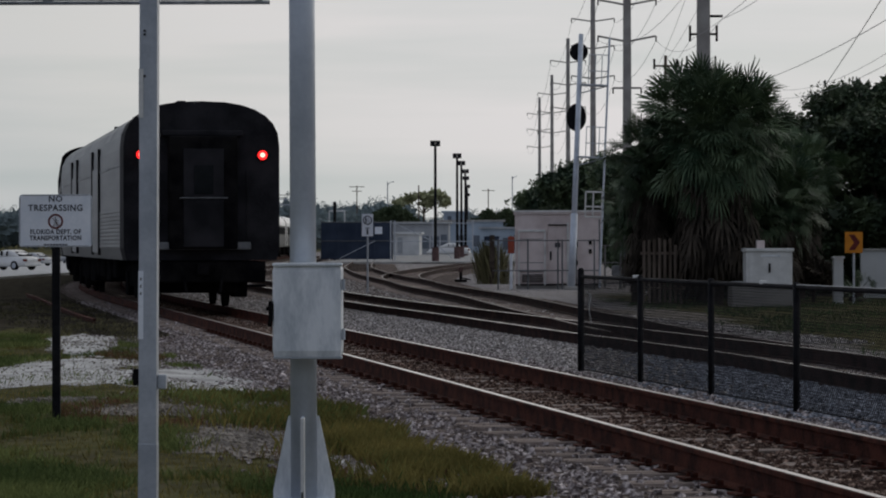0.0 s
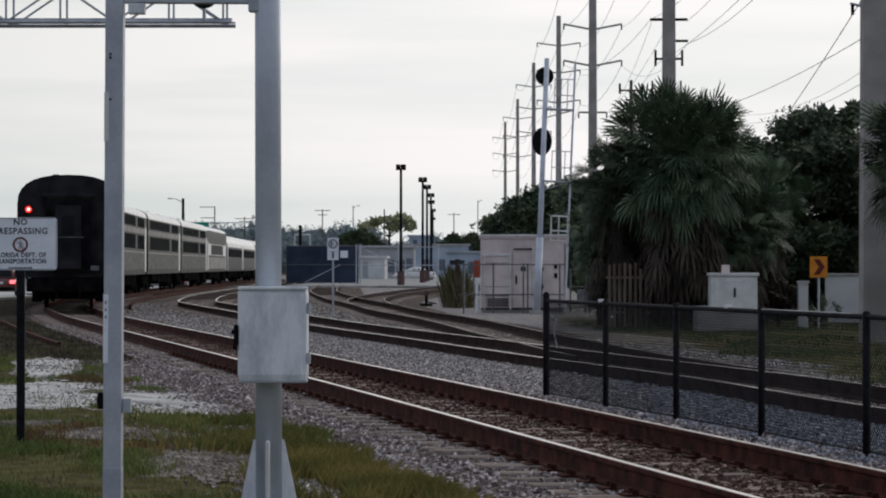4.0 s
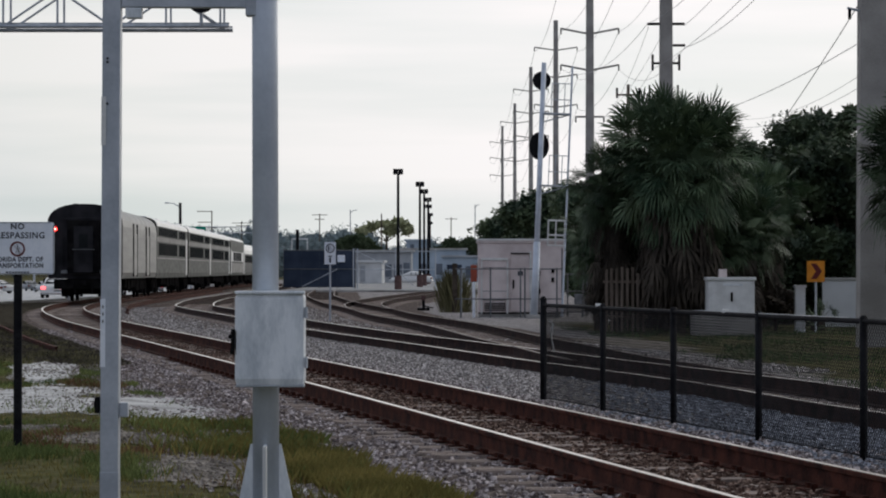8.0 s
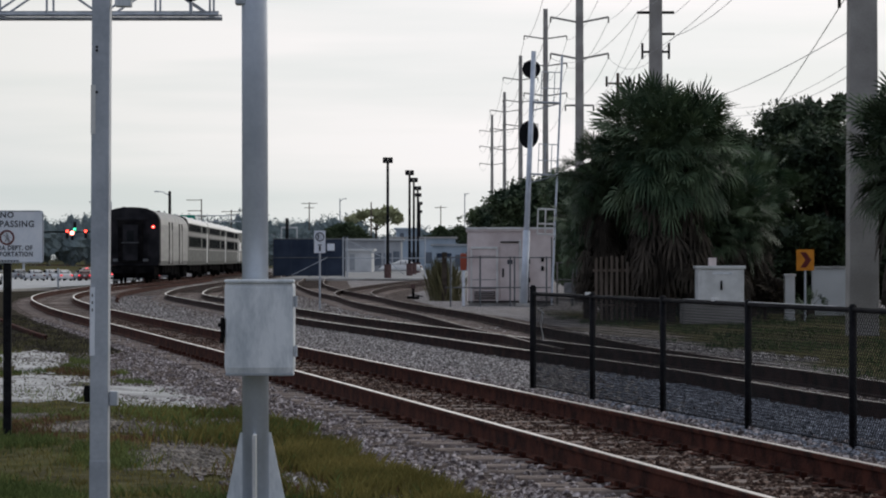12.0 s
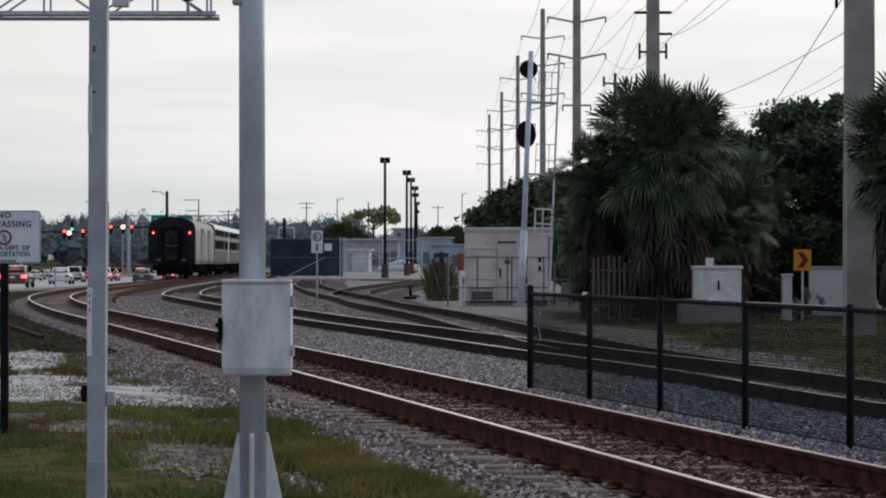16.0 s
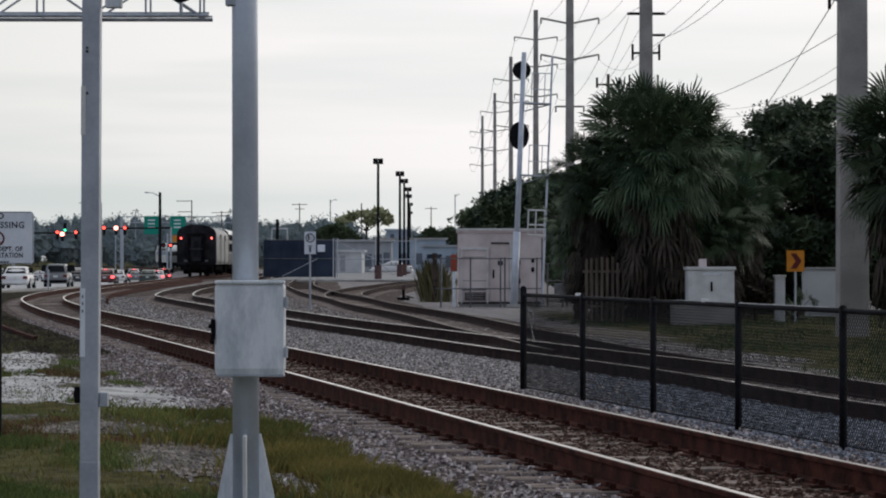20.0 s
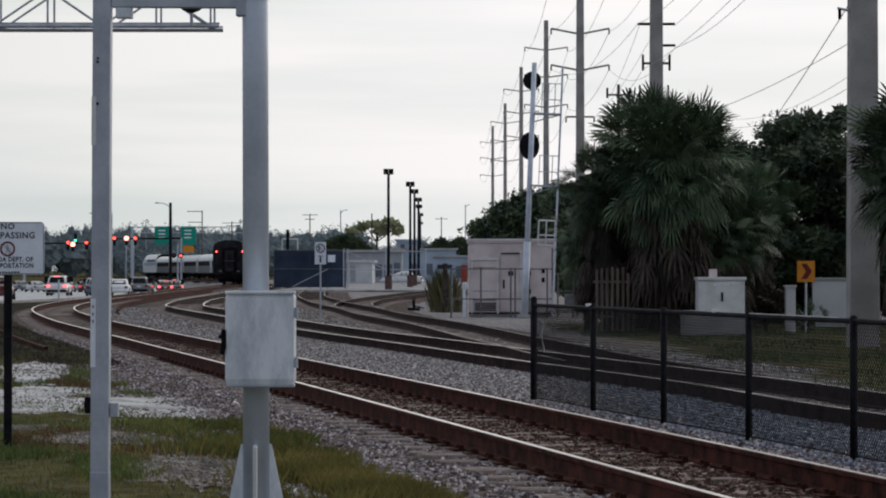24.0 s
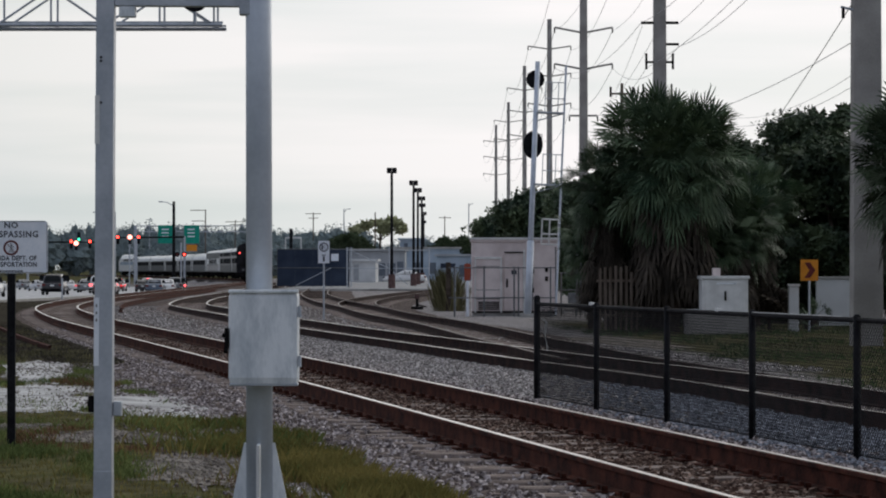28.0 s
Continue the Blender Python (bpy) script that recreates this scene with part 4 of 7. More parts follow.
def build_hut():
    t = thing("equipment_hut", "pinkish grey steel signal equipment hut on gravel", "hut", pose(2.45, 97.2, 0))
    part("body", box(B(), -1.49, 1.49, -1.1, 1.1, 0.12, 2.58, 0.02), "hut", t)
    part("roof", box(B(), -1.54, 1.54, -1.15, 1.15, 2.58, 2.70, 0.02), "hut", t)
    part("cornice", box(B(), -1.56, 1.56, -1.18, -1.152, 2.66, 2.73, 0.008), "whitepaint", t, "pale roof edge strip")
    part("plinth", box(B(), -1.46, 1.46, -1.06, 1.06, -0.02, 0.12), "kerb", t)
    part("gable_strip", box(B(), -0.36, 0.28, -1.2, -1.104, 2.2, 2.24), "under", t)
    part("door_post", box(B(), 0.29, 0.36, -1.16, -1.104, 0.12, 2.3), "whitepaint", t)
    part("bottom_rail", box(B(), -1.49, 1.49, -1.12, -1.102, 0.12, 0.17), "under", t)
    for x in (0.62, 1.42):
        part("panel_joint", box(B(), x - 0.02, x + 0.02, -1.115, -1.102, 0.15, 2.4), "dullsteel", t)
    d = part("door", box(B(), -0.36, 0.28, -1.14, -1.104, 0.2, 2.2, 0.01), "hut", t)
    part("door_handle", box(B(), -0.3, -0.24, -1.17, -1.142, 1.0, 1.3, 0.005), "under", d)
    part("sign", box(B(), -0.12, 0.06, -1.155, -1.142, 1.45, 1.6), "ink", d)
    v = part("vent", box(B(), -1.3, -0.5, -1.13, -1.104, 0.2, 0.55, 0.005), "hut", t)
    for k in range(5):
        part("slat", box(B(), -1.27, -0.54, -1.15, -1.132, 0.23 + 0.06 * k, 0.265 + 0.06 * k), "under", v)
    lp = part("large_panel", box(B(), -1.36, -0.5, -1.16, -1.104, 0.62, 1.98, 0.01), "hut", t)
    part("drip_lip", box(B(), -1.4, -0.46, -1.2, -1.104, 1.98, 2.06, 0.01), "whitepaint", lp, "pale drip lip")
    for x in (-1.4, -0.5):
        part("edge_strip", box(B(), x, x + 0.05, -1.19, -1.104, 0.12, 1.98), "whitepaint", lp)
    for z in (0.6, 0.9, 1.72):
        part("seam", box(B(), -1.34, -0.52, -1.166, -1.158, z, z + 0.02), "dullsteel", lp)
    for x, z in ((0.62, 1.55), (1.1, 1.3), (0.62, 0.9), (1.1, 1.62)):
        part("fitting", box(B(), x - 0.05, x + 0.05, -1.15, -1.104, z - 0.08, z + 0.08, 0.01), "under", t)


def post_sign(name, label, x, y, h, faces, post_mat="galv", r=0.03):
    t = thing(name, label, "sign", pose(x, y, 0))
    part("post", tube(B(), (0, 0.02, -0.02), (0, 0.02, h), r, n=8), post_mat, t)
    for w, z0, z1, mat in faces:
        part("panel", box(B(), -w / 2, w / 2, -0.02, -0.012, z0, z1, 0.0), mat, t)
    return t


def build_track_signs():
    t = post_sign("crossing_notice", "white notice with a struck-out black symbol beside the rails", -3.82, 87.7, 2.5, [(0.36, 1.82, 2.53, "white")])
    part("symbol_ring", ring(B(), 0.115, 0.145, -0.028, -0.021, 20), "ink", t, "", pose(0, 0, 2.33))
    bm = B()
    bar(bm, (-0.09, -0.025, 0.09), (0.09, -0.025, -0.09), 0.035, 0.004)
    bar(bm, (-0.05, -0.024, -0.08), (-0.05, -0.024, 0.08), 0.04, 0.003)
    bar(bm, (-0.04, -0.0235, 0.0), (0.06, -0.0235, 0.08), 0.035, 0.003)
    part("symbol", bm, "ink", t, "", pose(0, 0, 2.33))
    bm = B()
    box(bm, -0.03, 0.03, -0.025, -0.021, -0.1, 0.06)
    box(bm, -0.06, 0.06, -0.025, -0.021, 0.08, 0.11)
    part("symbol", bm, "ink", t, "", pose(0, 0, 1.98))
    t = thing("marker_post", "thin white plastic marker post in gravel", "marker post", pose(0.8, 95.5, 0))
    part("post", box(B(), -0.05, 0.05, -0.03, 0.03, 0, 1.22, 0.01), "white", t)
    part("cap", box(B(), -0.11, 0.11, -0.02, 0.02, 1.24, 1.82, 0.02), "signalred", t, "faded red panel above the post")
    t = thing("timber_post", "old dark timber post among weeds", "post", pose(0.16, 107, 0))
    part("shaft", box(B(), -0.1, 0.1, -0.1, 0.1, 0, 1.9, 0.02), "bark", t)
    part("side_pipe", tube(B(), (0.26, 0, 0), (0.26, 0, 1.75), 0.03, n=8), "galv", t)
    t = thing("switch_stand", "low dark switch stand with red target on ties", "switch stand", pose(-1.1, 112, 0))
    bm = box(B(), -0.25, 0.25, -0.15, 0.15, 0, 0.12, 0.02)
    tube(bm, (0, 0, 0.1), (0, 0, 0.42), 0.06, n=10)
    part("body", bm, "under", t)
    part("lever", tube(B(), (0, 0, 0.2), (0.4, 0, 0.1), 0.025, n=8), "under", t)
    part("target", box(B(), -0.09, 0.09, -0.02, 0.02, 0.42, 0.6), "rust", t)


build_cantilever()
build_signal_mast()
build_hut()
build_track_signs()


# ---- right-hand verge ----
def build_white_cabinet():
    t = thing("traffic_cabinet", "white metal control cabinet on a concrete plinth in grass", "cabinet", pose(7.06, 70, 0))
    part("plinth", box(B(), -0.95, 0.68, -0.6, 0.6, -0.02, 0.5, 0.03), "concrete", t)
    part("body", box(B(), -0.58, 0.58, -0.45, 0.45, 0.5, 1.38, 0.015), "whitepaint", t)
    part("roof", box(B(), -0.62, 0.62, -0.5, 0.5, 1.38, 1.46, 0.015), "whitepaint", t)
    d = part("door", box(B(), -0.5, 0.5, -0.475, -0.452, 0.55, 1.33, 0.008), "whitepaint", t)
    part("handle", box(B(), -0.02, 0.03, -0.5, -0.477, 0.85, 1.08, 0.004), "under", d)
    bm = box(B(), -0.22, 0.28, -0.485, -0.477, 1.25, 1.29)
    part("label_plate", bm, "boxpaint", d)
    part("side_box", box(B(), -0.92, -0.60, -0.3, 0.3, 0.5, 0.62, 0.01), "whitewall", t)
    part("rear_stub", box(B(), -0.25, -0.05, 0.2, 0.4, 1.46, 1.66, 0.01), "hut", t)


def build_chevron():
    t = post_sign("chevron_sign", "amber chevron warning sign on a thin post", 9.5, 72, 1.87, [(0.46, 1.33, 1.88, "orange")])
    bm = B()
    v = [(-0.13, 0.2), (0.02, 0.2), (0.16, 0), (0.02, -0.2), (-0.13, -0.2), (0.0, 0.0)]
    prism(bm, v, -0.026, -0.021)
    part("chevron", bm, "redink", t, "bold dark chevron", pose(0, 0, 1.605))


def build_wall_bits():
    t = thing("garden_wall", "low white rendered wall with a pier behind shrubs", "wall", pose(10.5, 80, 0))
    part("wall", box(B(), 0.25, 1.4, -0.1, 0.1, 0, 1.35, 0.02), "whitewall", t)
    part("coping", box(B(), 0.2, 1.45, -0.14, 0.14, 1.35, 1.42, 0.01), "kerb", t)
    t = thing("gate_pier", "narrow white rendered gate pier", "pier", pose(9.15, 72.5, 0))
    part("pier", box(B(), -0.13, 0.13, -0.13, 0.13, 0, 1.18, 0.02), "whitewall", t)
    part("cap", box(B(), -0.16, 0.16, -0.16, 0.16, 1.18, 1.24, 0.01), "whitewall", t)
    t = thing("slat_fence", "weathered pale slat fence with gaps under trees", "fence", pose(3.98, 71.3, 0))
    rnd = random.Random(5)
    for k in range(8):
        x = k * 0.135
        part("slat", box(B(), x, x + 0.07, -0.02, 0.02, 0.05, 1.65 + rnd.uniform(-0.1, 0.08), 0.004), "wood", t)
    for z in (0.4, 1.3):
        part("rail", box(B(), -0.05, 1.1, 0.022, 0.07, z, z + 0.07), "wood", t)
    t = thing("yard_fence", "galvanised chain-link yard fence beside the hut", "fence", pose(4.1, 97, 0))
    for x in (0.0, 0.55, 0.68, 1.2):
        part("post", tube(B(), (x, 0, 0), (x, 0, 2.2 if x in (0.55, 0.68) else 1.5), 0.03, n=8), "dullsteel", t)
    for z in (0.9, 1.5):
        part("rail", tube(B(), (-0.2, 0, z), (1.25, 0, z), 0.022, n=8), "dullsteel", t)
    t = thing("meter_boxes", "two small grey utility boxes on a stand", "utility box", pose(4.55, 95.5, 0))
    part("stand", tube(B(), (0, 0, 0), (0, 0, 0.5), 0.03, n=8), "dullsteel", t)
    part("box", box(B(), -0.28, 0.02, -0.1, 0.1, 0.45, 0.82, 0.02), "dullsteel", t)
    part("box", box(B(), 0.05, 0.25, -0.1, 0.1, 0.4, 0.7, 0.02), "dullsteel", t)
    # chain fence in front of the hut
    t = thing("hut_fence", "thin galvanised fence with top rail before the hut", "fence", pose(0.35, 95.0, 0))
    for x in (0.0, 1.02, 2.05, 2.2, 3.3):
        part("post", tube(B(), (x, 0, 0), (x, 0, 1.72), 0.028, n=8), "dullsteel", t)
    for z in (0.65, 1.68):
        part("rail", tube(B(), (-0.2, 0, z), (3.5, 0, z), 0.02, n=8), "dullsteel", t)


build_white_cabinet()
build_chevron()
build_wall_bits()


# ---- power line on the right ----
POLES = [(9.0, 59, 0.64, 24), (8.1, 104, 0.56, 23), (7.45, 148, 0.52, 22), (8.1, 213, 0.52, 20.9), (7.6, 262, 0.5, 20.9), (7.4, 319, 0.5, 20.9), (6.9, 369, 0.5, 20.9)]


def arm(t, z, reach, lift, mat="concrete"):
    for sx in (-1, 1):
        a = part("crossarm", bar(B(), (0.1 * sx, 0, z), (reach * sx, 0, z + lift), 0.10, 0.10), mat, t)
        bm = tube(B(), (reach * sx, 0, z + lift - 0.3), (reach * sx, 0, z + lift), 0.04, n=8)
        part("insulator", bm, "under", a)


def build_power_poles():
    for i, (x, y, w, h) in enumerate(POLES):
        t = thing("power_pole", "tall square concrete power pole with crossarms", "power pole", pose(x, y, 0, 0, 0, 0), group="power line poles")
        bm = box(B(), -w / 2, w / 2, -w / 2, w / 2, -0.1, h, 0.03)
        for v in bm.verts:
            k = 1 - 0.35 * max(v.co.z, 0) / h
            v.co.x *= k
            v.co.y *= k
        part("shaft", bm, "concrete", t)
        if i == 1:
            part("crossarm", box(B(), -0.7, 0.7, -0.05, 0.05, 10.85, 10.95), "under", t)
            part("crossarm", box(B(), 0.2, 0.72, -0.05, 0.05, 10.05, 10.14), "under", t)
            part("crossarm", box(B(), -0.52, 0.52, -0.05, 0.05, 9.38, 9.46), "under", t)
            for sx in (-0.5, 0.5):
                part("insulator", tube(B(), (sx, 0, 9.15), (sx, 0, 9.75), 0.045, n=8), "under", t)
            for x2 in (-0.62, 0.45):
                part("pin", tube(B(), (x2, 0, 7.7), (x2, 0, 8.6), 0.035, n=8), "under", t)
        elif i == 2:
            for z in (14.3, 12.35):
                arm(t, z, 1.55, 0.28)
            arm(t, 9.85, 0.75, 0.0)
        elif i == 0:
            part("bracket", bar(B(), (-0.25, -0.1, 7.15), (-0.55, -0.1, 7.22), 0.05, 0.05), "galv", t)
            part("insulator", tube(B(), (-0.5, -0.1, 6.98), (-0.5, -0.1, 7.2), 0.035, n=8), "under", t)
        else:
            for dz in (2.3, 4.4, 6.7):
                arm(t, h - dz, 1.65, 0.22)
    # slim wooden pole with a short double arm, behind the palm
    t = thing("utility_pole", "slim dark utility pole with short arms", "utility pole", pose(7.9, 123, 0))
    part("shaft", tube(B(), (0, 0, 0), (0, 0, 9.9), 0.1, 0.07, 10), "wood", t)
    for z in (9.4, 8.0):
        part("crossarm", box(B(), -0.55, 0.55, -0.04, 0.04, z, z + 0.08), "wood", t)
    for sx in (-0.5, 0.5):
        part("insulator", tube(B(), (sx, 0, 9.3), (sx, 0, 9.75), 0.05, n=8), "under", t)


def wire(t, p, q, sag, r=0.02, n=14):
    p, q = Vector(p), Vector(q)
    verts, faces = [], []
    for i in range(n + 1):
        k = i / n
        c = p.lerp(q, k) - Vector((0, 0, 4 * sag * k * (1 - k)))
        for a in (90, 210, 330):
            verts.append((c.x + r * math.cos(radians(a)), c.y, c.z + r * math.sin(radians(a))))
    for i in range(n):
        for j in range(3):
            a, b = i * 3 + j, i * 3 + (j + 1) % 3
            faces.append((a, b, b + 3, a + 3))
    again("conductor", pydata("conductor", verts, faces, "wire"), t, Matrix())


def build_wires():
    t = thing("power_lines", "thin sagging conductors strung between the power poles", "cables")
    hs = []
    for i, (x, y, w, h) in enumerate(POLES):
        if i == 0:
            lev = [(-1.3, 21), (1.3, 21), (-1.3, 17), (1.3, 17), (-0.3, 12.5), (0.6, 11.5)]
        elif i == 1:
            lev = [(-1.2, 19), (1.2, 19), (-1.2, 15.5), (1.2, 15.5), (-0.7, 10.9), (0.7, 10.0)]
        elif i == 2:
            lev = [(-1.6, 17.0), (1.6, 17.0), (-1.55, 14.4), (1.55, 14.4), (-1.55, 12.4), (1.55, 12.4)]
        else:
            lev = [(s, h - d - 0.1) for d in (2.3, 4.4, 6.7) for s in (-1.65, 1.65)]
        hs.append([(x + a, y, z) for a, z in lev])
    for a, b in zip(hs, hs[1:]):
        for k in range(6):
            wire(t, a[k], b[k], 0.9 if b[k][1] < 250 else 1.4, 0.011 if b[k][1] < 160 else 0.016)
    # service drops to the near pole
    t = thing("service_cables", "dark service cables running to the near pole", "cables")
    wire(t, (8.66, 58.9, 7.25), (9.9, 84, 5.9), 0.05, 0.013)
    wire(t, (8.66, 58.9, 6.45), (7.4, 110, 7.4), 0.5, 0.010)
    wire(t, (8.66, 58.9, 5.75), (8.9, 86, 6.35), 0.3, 0.006)
    wire(t, (8.66, 58.9, 5.5), (8.6, 86, 6.1), 0.3, 0.007)
    for p, q, sag in (((8.8, 104, 10.85), (9.4, 59, 13.2), 0.7), ((7.45, 104, 10.8), (8.2, 148, 9.8), 0.5), ((7.85, 104, 10.3), (8.2, 148, 9.8), 0.3),
                      ((7.6, 104, 9.2), (8.2, 148, 9.4), 0.3), ((7.6, 104, 9.2), (8.2, 59, 9.6), 0.4)):
        wire(t, p, q, sag, 0.010)


build_power_poles()
build_wires()

# ---- the train ----
CAR_PITCH = 25.2


def car_outline(half, floor, top, rise, n=14):
    pts = [(-half + 0.06, floor), (-half, floor + 0.25), (-half, top - rise)]
    for k in range(1, n):
        a = math.pi - math.pi * k / n
        c, s_ = math.cos(a), math.sin(a)
        pts.append((half * math.copysign(abs(c) ** 0.8, c), top - rise + rise * abs(s_) ** 0.8))
    return pts + [(half, top - rise), (half, floor + 0.25), (half - 0.06, floor)]


def hull(name, outline, y0, y1, sides, roof_from):
    """A car body; faces above roof_from take the second material, the ends the third."""
    a = [(x, y0, z) for x, z in outline]
    b = [(x, y1, z) for x, z in outline]
    n = len(outline)
    faces, idx = [], []
    for i in range(n):
        j = (i + 1) % n
        faces.append((i, j, n + j, n + i))
        idx.append(1 if (outline[i][1] + outline[j][1]) / 2 > roof_from else 0)
    faces += [tuple(reversed(range(n))), tuple(range(n, 2 * n))]
    return pydata(name, a + b, faces, sides, idx + [2, 2])


def wheelset_mesh():
    bm = B()
    for sx in (-0.75, 0.75):
        tube(bm, (sx - 0.06, 0, 0.45), (sx + 0.06, 0, 0.45), 0.45, n=24)
    tube(bm, (-0.75, 0, 0.45), (0.75, 0, 0.45), 0.09, n=10)
    return finish("wheelset", bm, "under")


WHEELS = wheelset_mesh()


def truck_frame_mesh():
    bm = B()
    for sx in (-1.05, 1.05):
        box(bm, sx - 0.12, sx + 0.12, -1.9, 1.9, 0.42, 0.9, 0.04)
        for y in (-1.25, 1.25):
            box(bm, sx - 0.16, sx + 0.16, y - 0.32, y + 0.32, 0.2, 0.75, 0.03)
        for y in (-0.4, 0.4):
            tube(bm, (sx, y, 0.6), (sx, y, 1.0), 0.14, n=10)
    box(bm, -1.1, 1.1, -0.35, 0.35, 0.55, 0.9, 0.04)
    return finish("truck_frame", bm, "under")


TRUCK = truck_frame_mesh()


def running_gear(car, half_len, boxes):
    for sy in (-1, 1):
        y = sy * (half_len - 3.6)
        tr = again("truck", TRUCK, car, pose(0, y, 0))
        for w in (-1.25, 1.25):
            again("wheelset", WHEELS, tr, pose(0, w, 0))
    rnd = random.Random(boxes)
    y = -half_len + 6.2
    while y < half_len - 7:
        ln = rnd.uniform(0.9, 2.2)
        part("equipment_box", box(B(), -1.35, 1.35, y, y + ln, rnd.uniform(0.38, 0.6), 1.02, 0.05), "under", car)
        y += ln + rnd.uniform(0.25, 1.1)
    part("coupler", box(B(), -0.12, 0.12, -half_len - 0.3, half_len + 0.3, 0.72, 0.95), "under", car)


def windows(car, side_x, spans, z0, z1, mesh_w):
    bm = box(B(), -0.012, 0.012, -mesh_w / 2, mesh_w / 2, z0, z1, 0.004)
    me = finish("window", bm, "glass")
    for sx in (-1, 1):
        for y in spans:
            again("window", me, car, pose(sx * side_x, y, 0))


def baggage_car():
    car = thing("baggage_car", "stainless fluted baggage car with a dark end", "railway car")
    h = 12.45
    out = car_outline(1.62, 1.02, 4.34, 0.95)
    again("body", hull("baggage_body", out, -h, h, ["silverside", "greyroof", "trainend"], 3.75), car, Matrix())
    # dark end collar and vestibule
    o2 = [(x * 1.012, 1.0 + (z - 1.0) * 1.006) for x, z in out]
    again("end_frame", hull("end_frame", o2, -h - 0.06, -h + 1.0, ["trainend"] * 3, 9), car, Matrix())["label"] = "dark collar round the car end"
    part("diaphragm", box(B(), -0.72, 0.72, -h - 0.42, -h - 0.06, 1.25, 3.62, 0.05), "under", car, "black rubber gangway diaphragm")
    dd = part("end_door", box(B(), -0.42, 0.42, -h - 0.45, -h - 0.42, 1.3, 3.35, 0.01), "trainend", car)
    part("door_window", box(B(), -0.2, 0.2, -h - 0.465, -h - 0.452, 2.4, 3.0, 0.01), "glass", dd)
    part("safety_bar", tube(B(), (-0.5, -h - 0.47, 2.32), (0.5, -h - 0.47, 2.32), 0.016, n=8), "dullsteel", car)
    part("hood", box(B(), -0.85, 0.85, -h - 0.3, -h - 0.06, 3.62, 3.74, 0.03), "trainend", car)
    part("buffer_beam", box(B(), -1.0, 1.0, -h - 0.35, -h - 0.06, 1.24, 1.40, 0.03), "dullsteel", car, "pale worn buffer sill")
    for sx in (-1, 1):
        # the wider, dimmer disc behind the core stands in for a red halo
        part("tail_lamp", tube(B(), (sx * 1.275, -h - 0.13, 3.23), (sx * 1.275, -h - 0.07, 3.23), 0.10, n=16), "redlamp", car, "glowing red tail lamp")
        part("lamp_core", tube(B(), (sx * 1.275, -h - 0.16, 3.23), (sx * 1.275, -h - 0.131, 3.23), 0.05, n=14), "lampcore", car, "bright lamp core")
        part("lamp_bezel", tube(B(), (sx * 1.275, -h - 0.10, 3.23), (sx * 1.275, -h - 0.062, 3.23), 0.13, n=16), "under", car)
        part("grab_iron", tube(B(), (sx * 0.95, -h - 0.12, 1.5), (sx * 0.95, -h - 0.12, 2.9), 0.018, n=6), "trainend", car)
        part("step", box(B(), sx * 1.15 - 0.2, sx * 1.15 + 0.2, -h - 0.05, -h + 0.4, 0.45, 0.5), "under", car)
        part("step", box(B(), sx * 1.15 - 0.2, sx * 1.15 + 0.2, -h - 0.05, -h + 0.4, 0.75, 0.8), "under", car)
        part("air_hose", tube(B(), (sx * 0.45, -h - 0.25, 0.9), (sx * 0.35, -h - 0.35, 0.35), 0.03, n=8), "under", car)
        for k in range(10):
            z = 1.28 + 0.085 * k
            part("flute", box(B(), sx * 1.62 - 0.02, sx * 1.62 + 0.02, -h + 1.05, h - 0.3, z, z + 0.05, 0.008), "silverside", car)
        part("letterboard", box(B(), sx * 1.62 - 0.015, sx * 1.62 + 0.015, -h + 1.05, h - 0.3, 3.02, 3.07), "greyroof", car)
        for y in (-3.6, 5.2):
            d = part("side_door", box(B(), sx * 1.62 - 0.03, sx * 1.62 + 0.03, y - 1.2, y + 1.2, 1.15, 3.15, 0.01), "silverside", car)
            for e in (-1.2, 1.2):
                part("door_post", box(B(), sx * 1.64 - 0.03, sx * 1.64 + 0.03, y + e - 0.06, y + e + 0.06, 1.1, 3.6), "trainend", d)
    rnd = random.Random(3)
    for k in range(5):
        x, y = rnd.choice((-0.9, -0.4, 0.4, 0.9)), -h + 0.3 + k * 2.8
        z = 4.34 - 0.95 + 0.95 * (1 - (abs(x) / 1.62) ** 2.5) ** 0.4
        part("roof_vent", box(B(), x - 0.1, x + 0.1, y - 0.12, y + 0.12, z - 0.1, z + 0.05, 0.03), "trainend", car)
    part("end_platform", box(B(), -1.35, 1.35, -h - 0.04, -h + 1.5, 0.55, 1.0, 0.05), "under", car)
    part("brake_gear", box(B(), -0.95, 0.95, -h + 1.6, -h + 5.6, 0.3, 0.95, 0.08), "under", car)
    running_gear(car, h, 1)
    return car


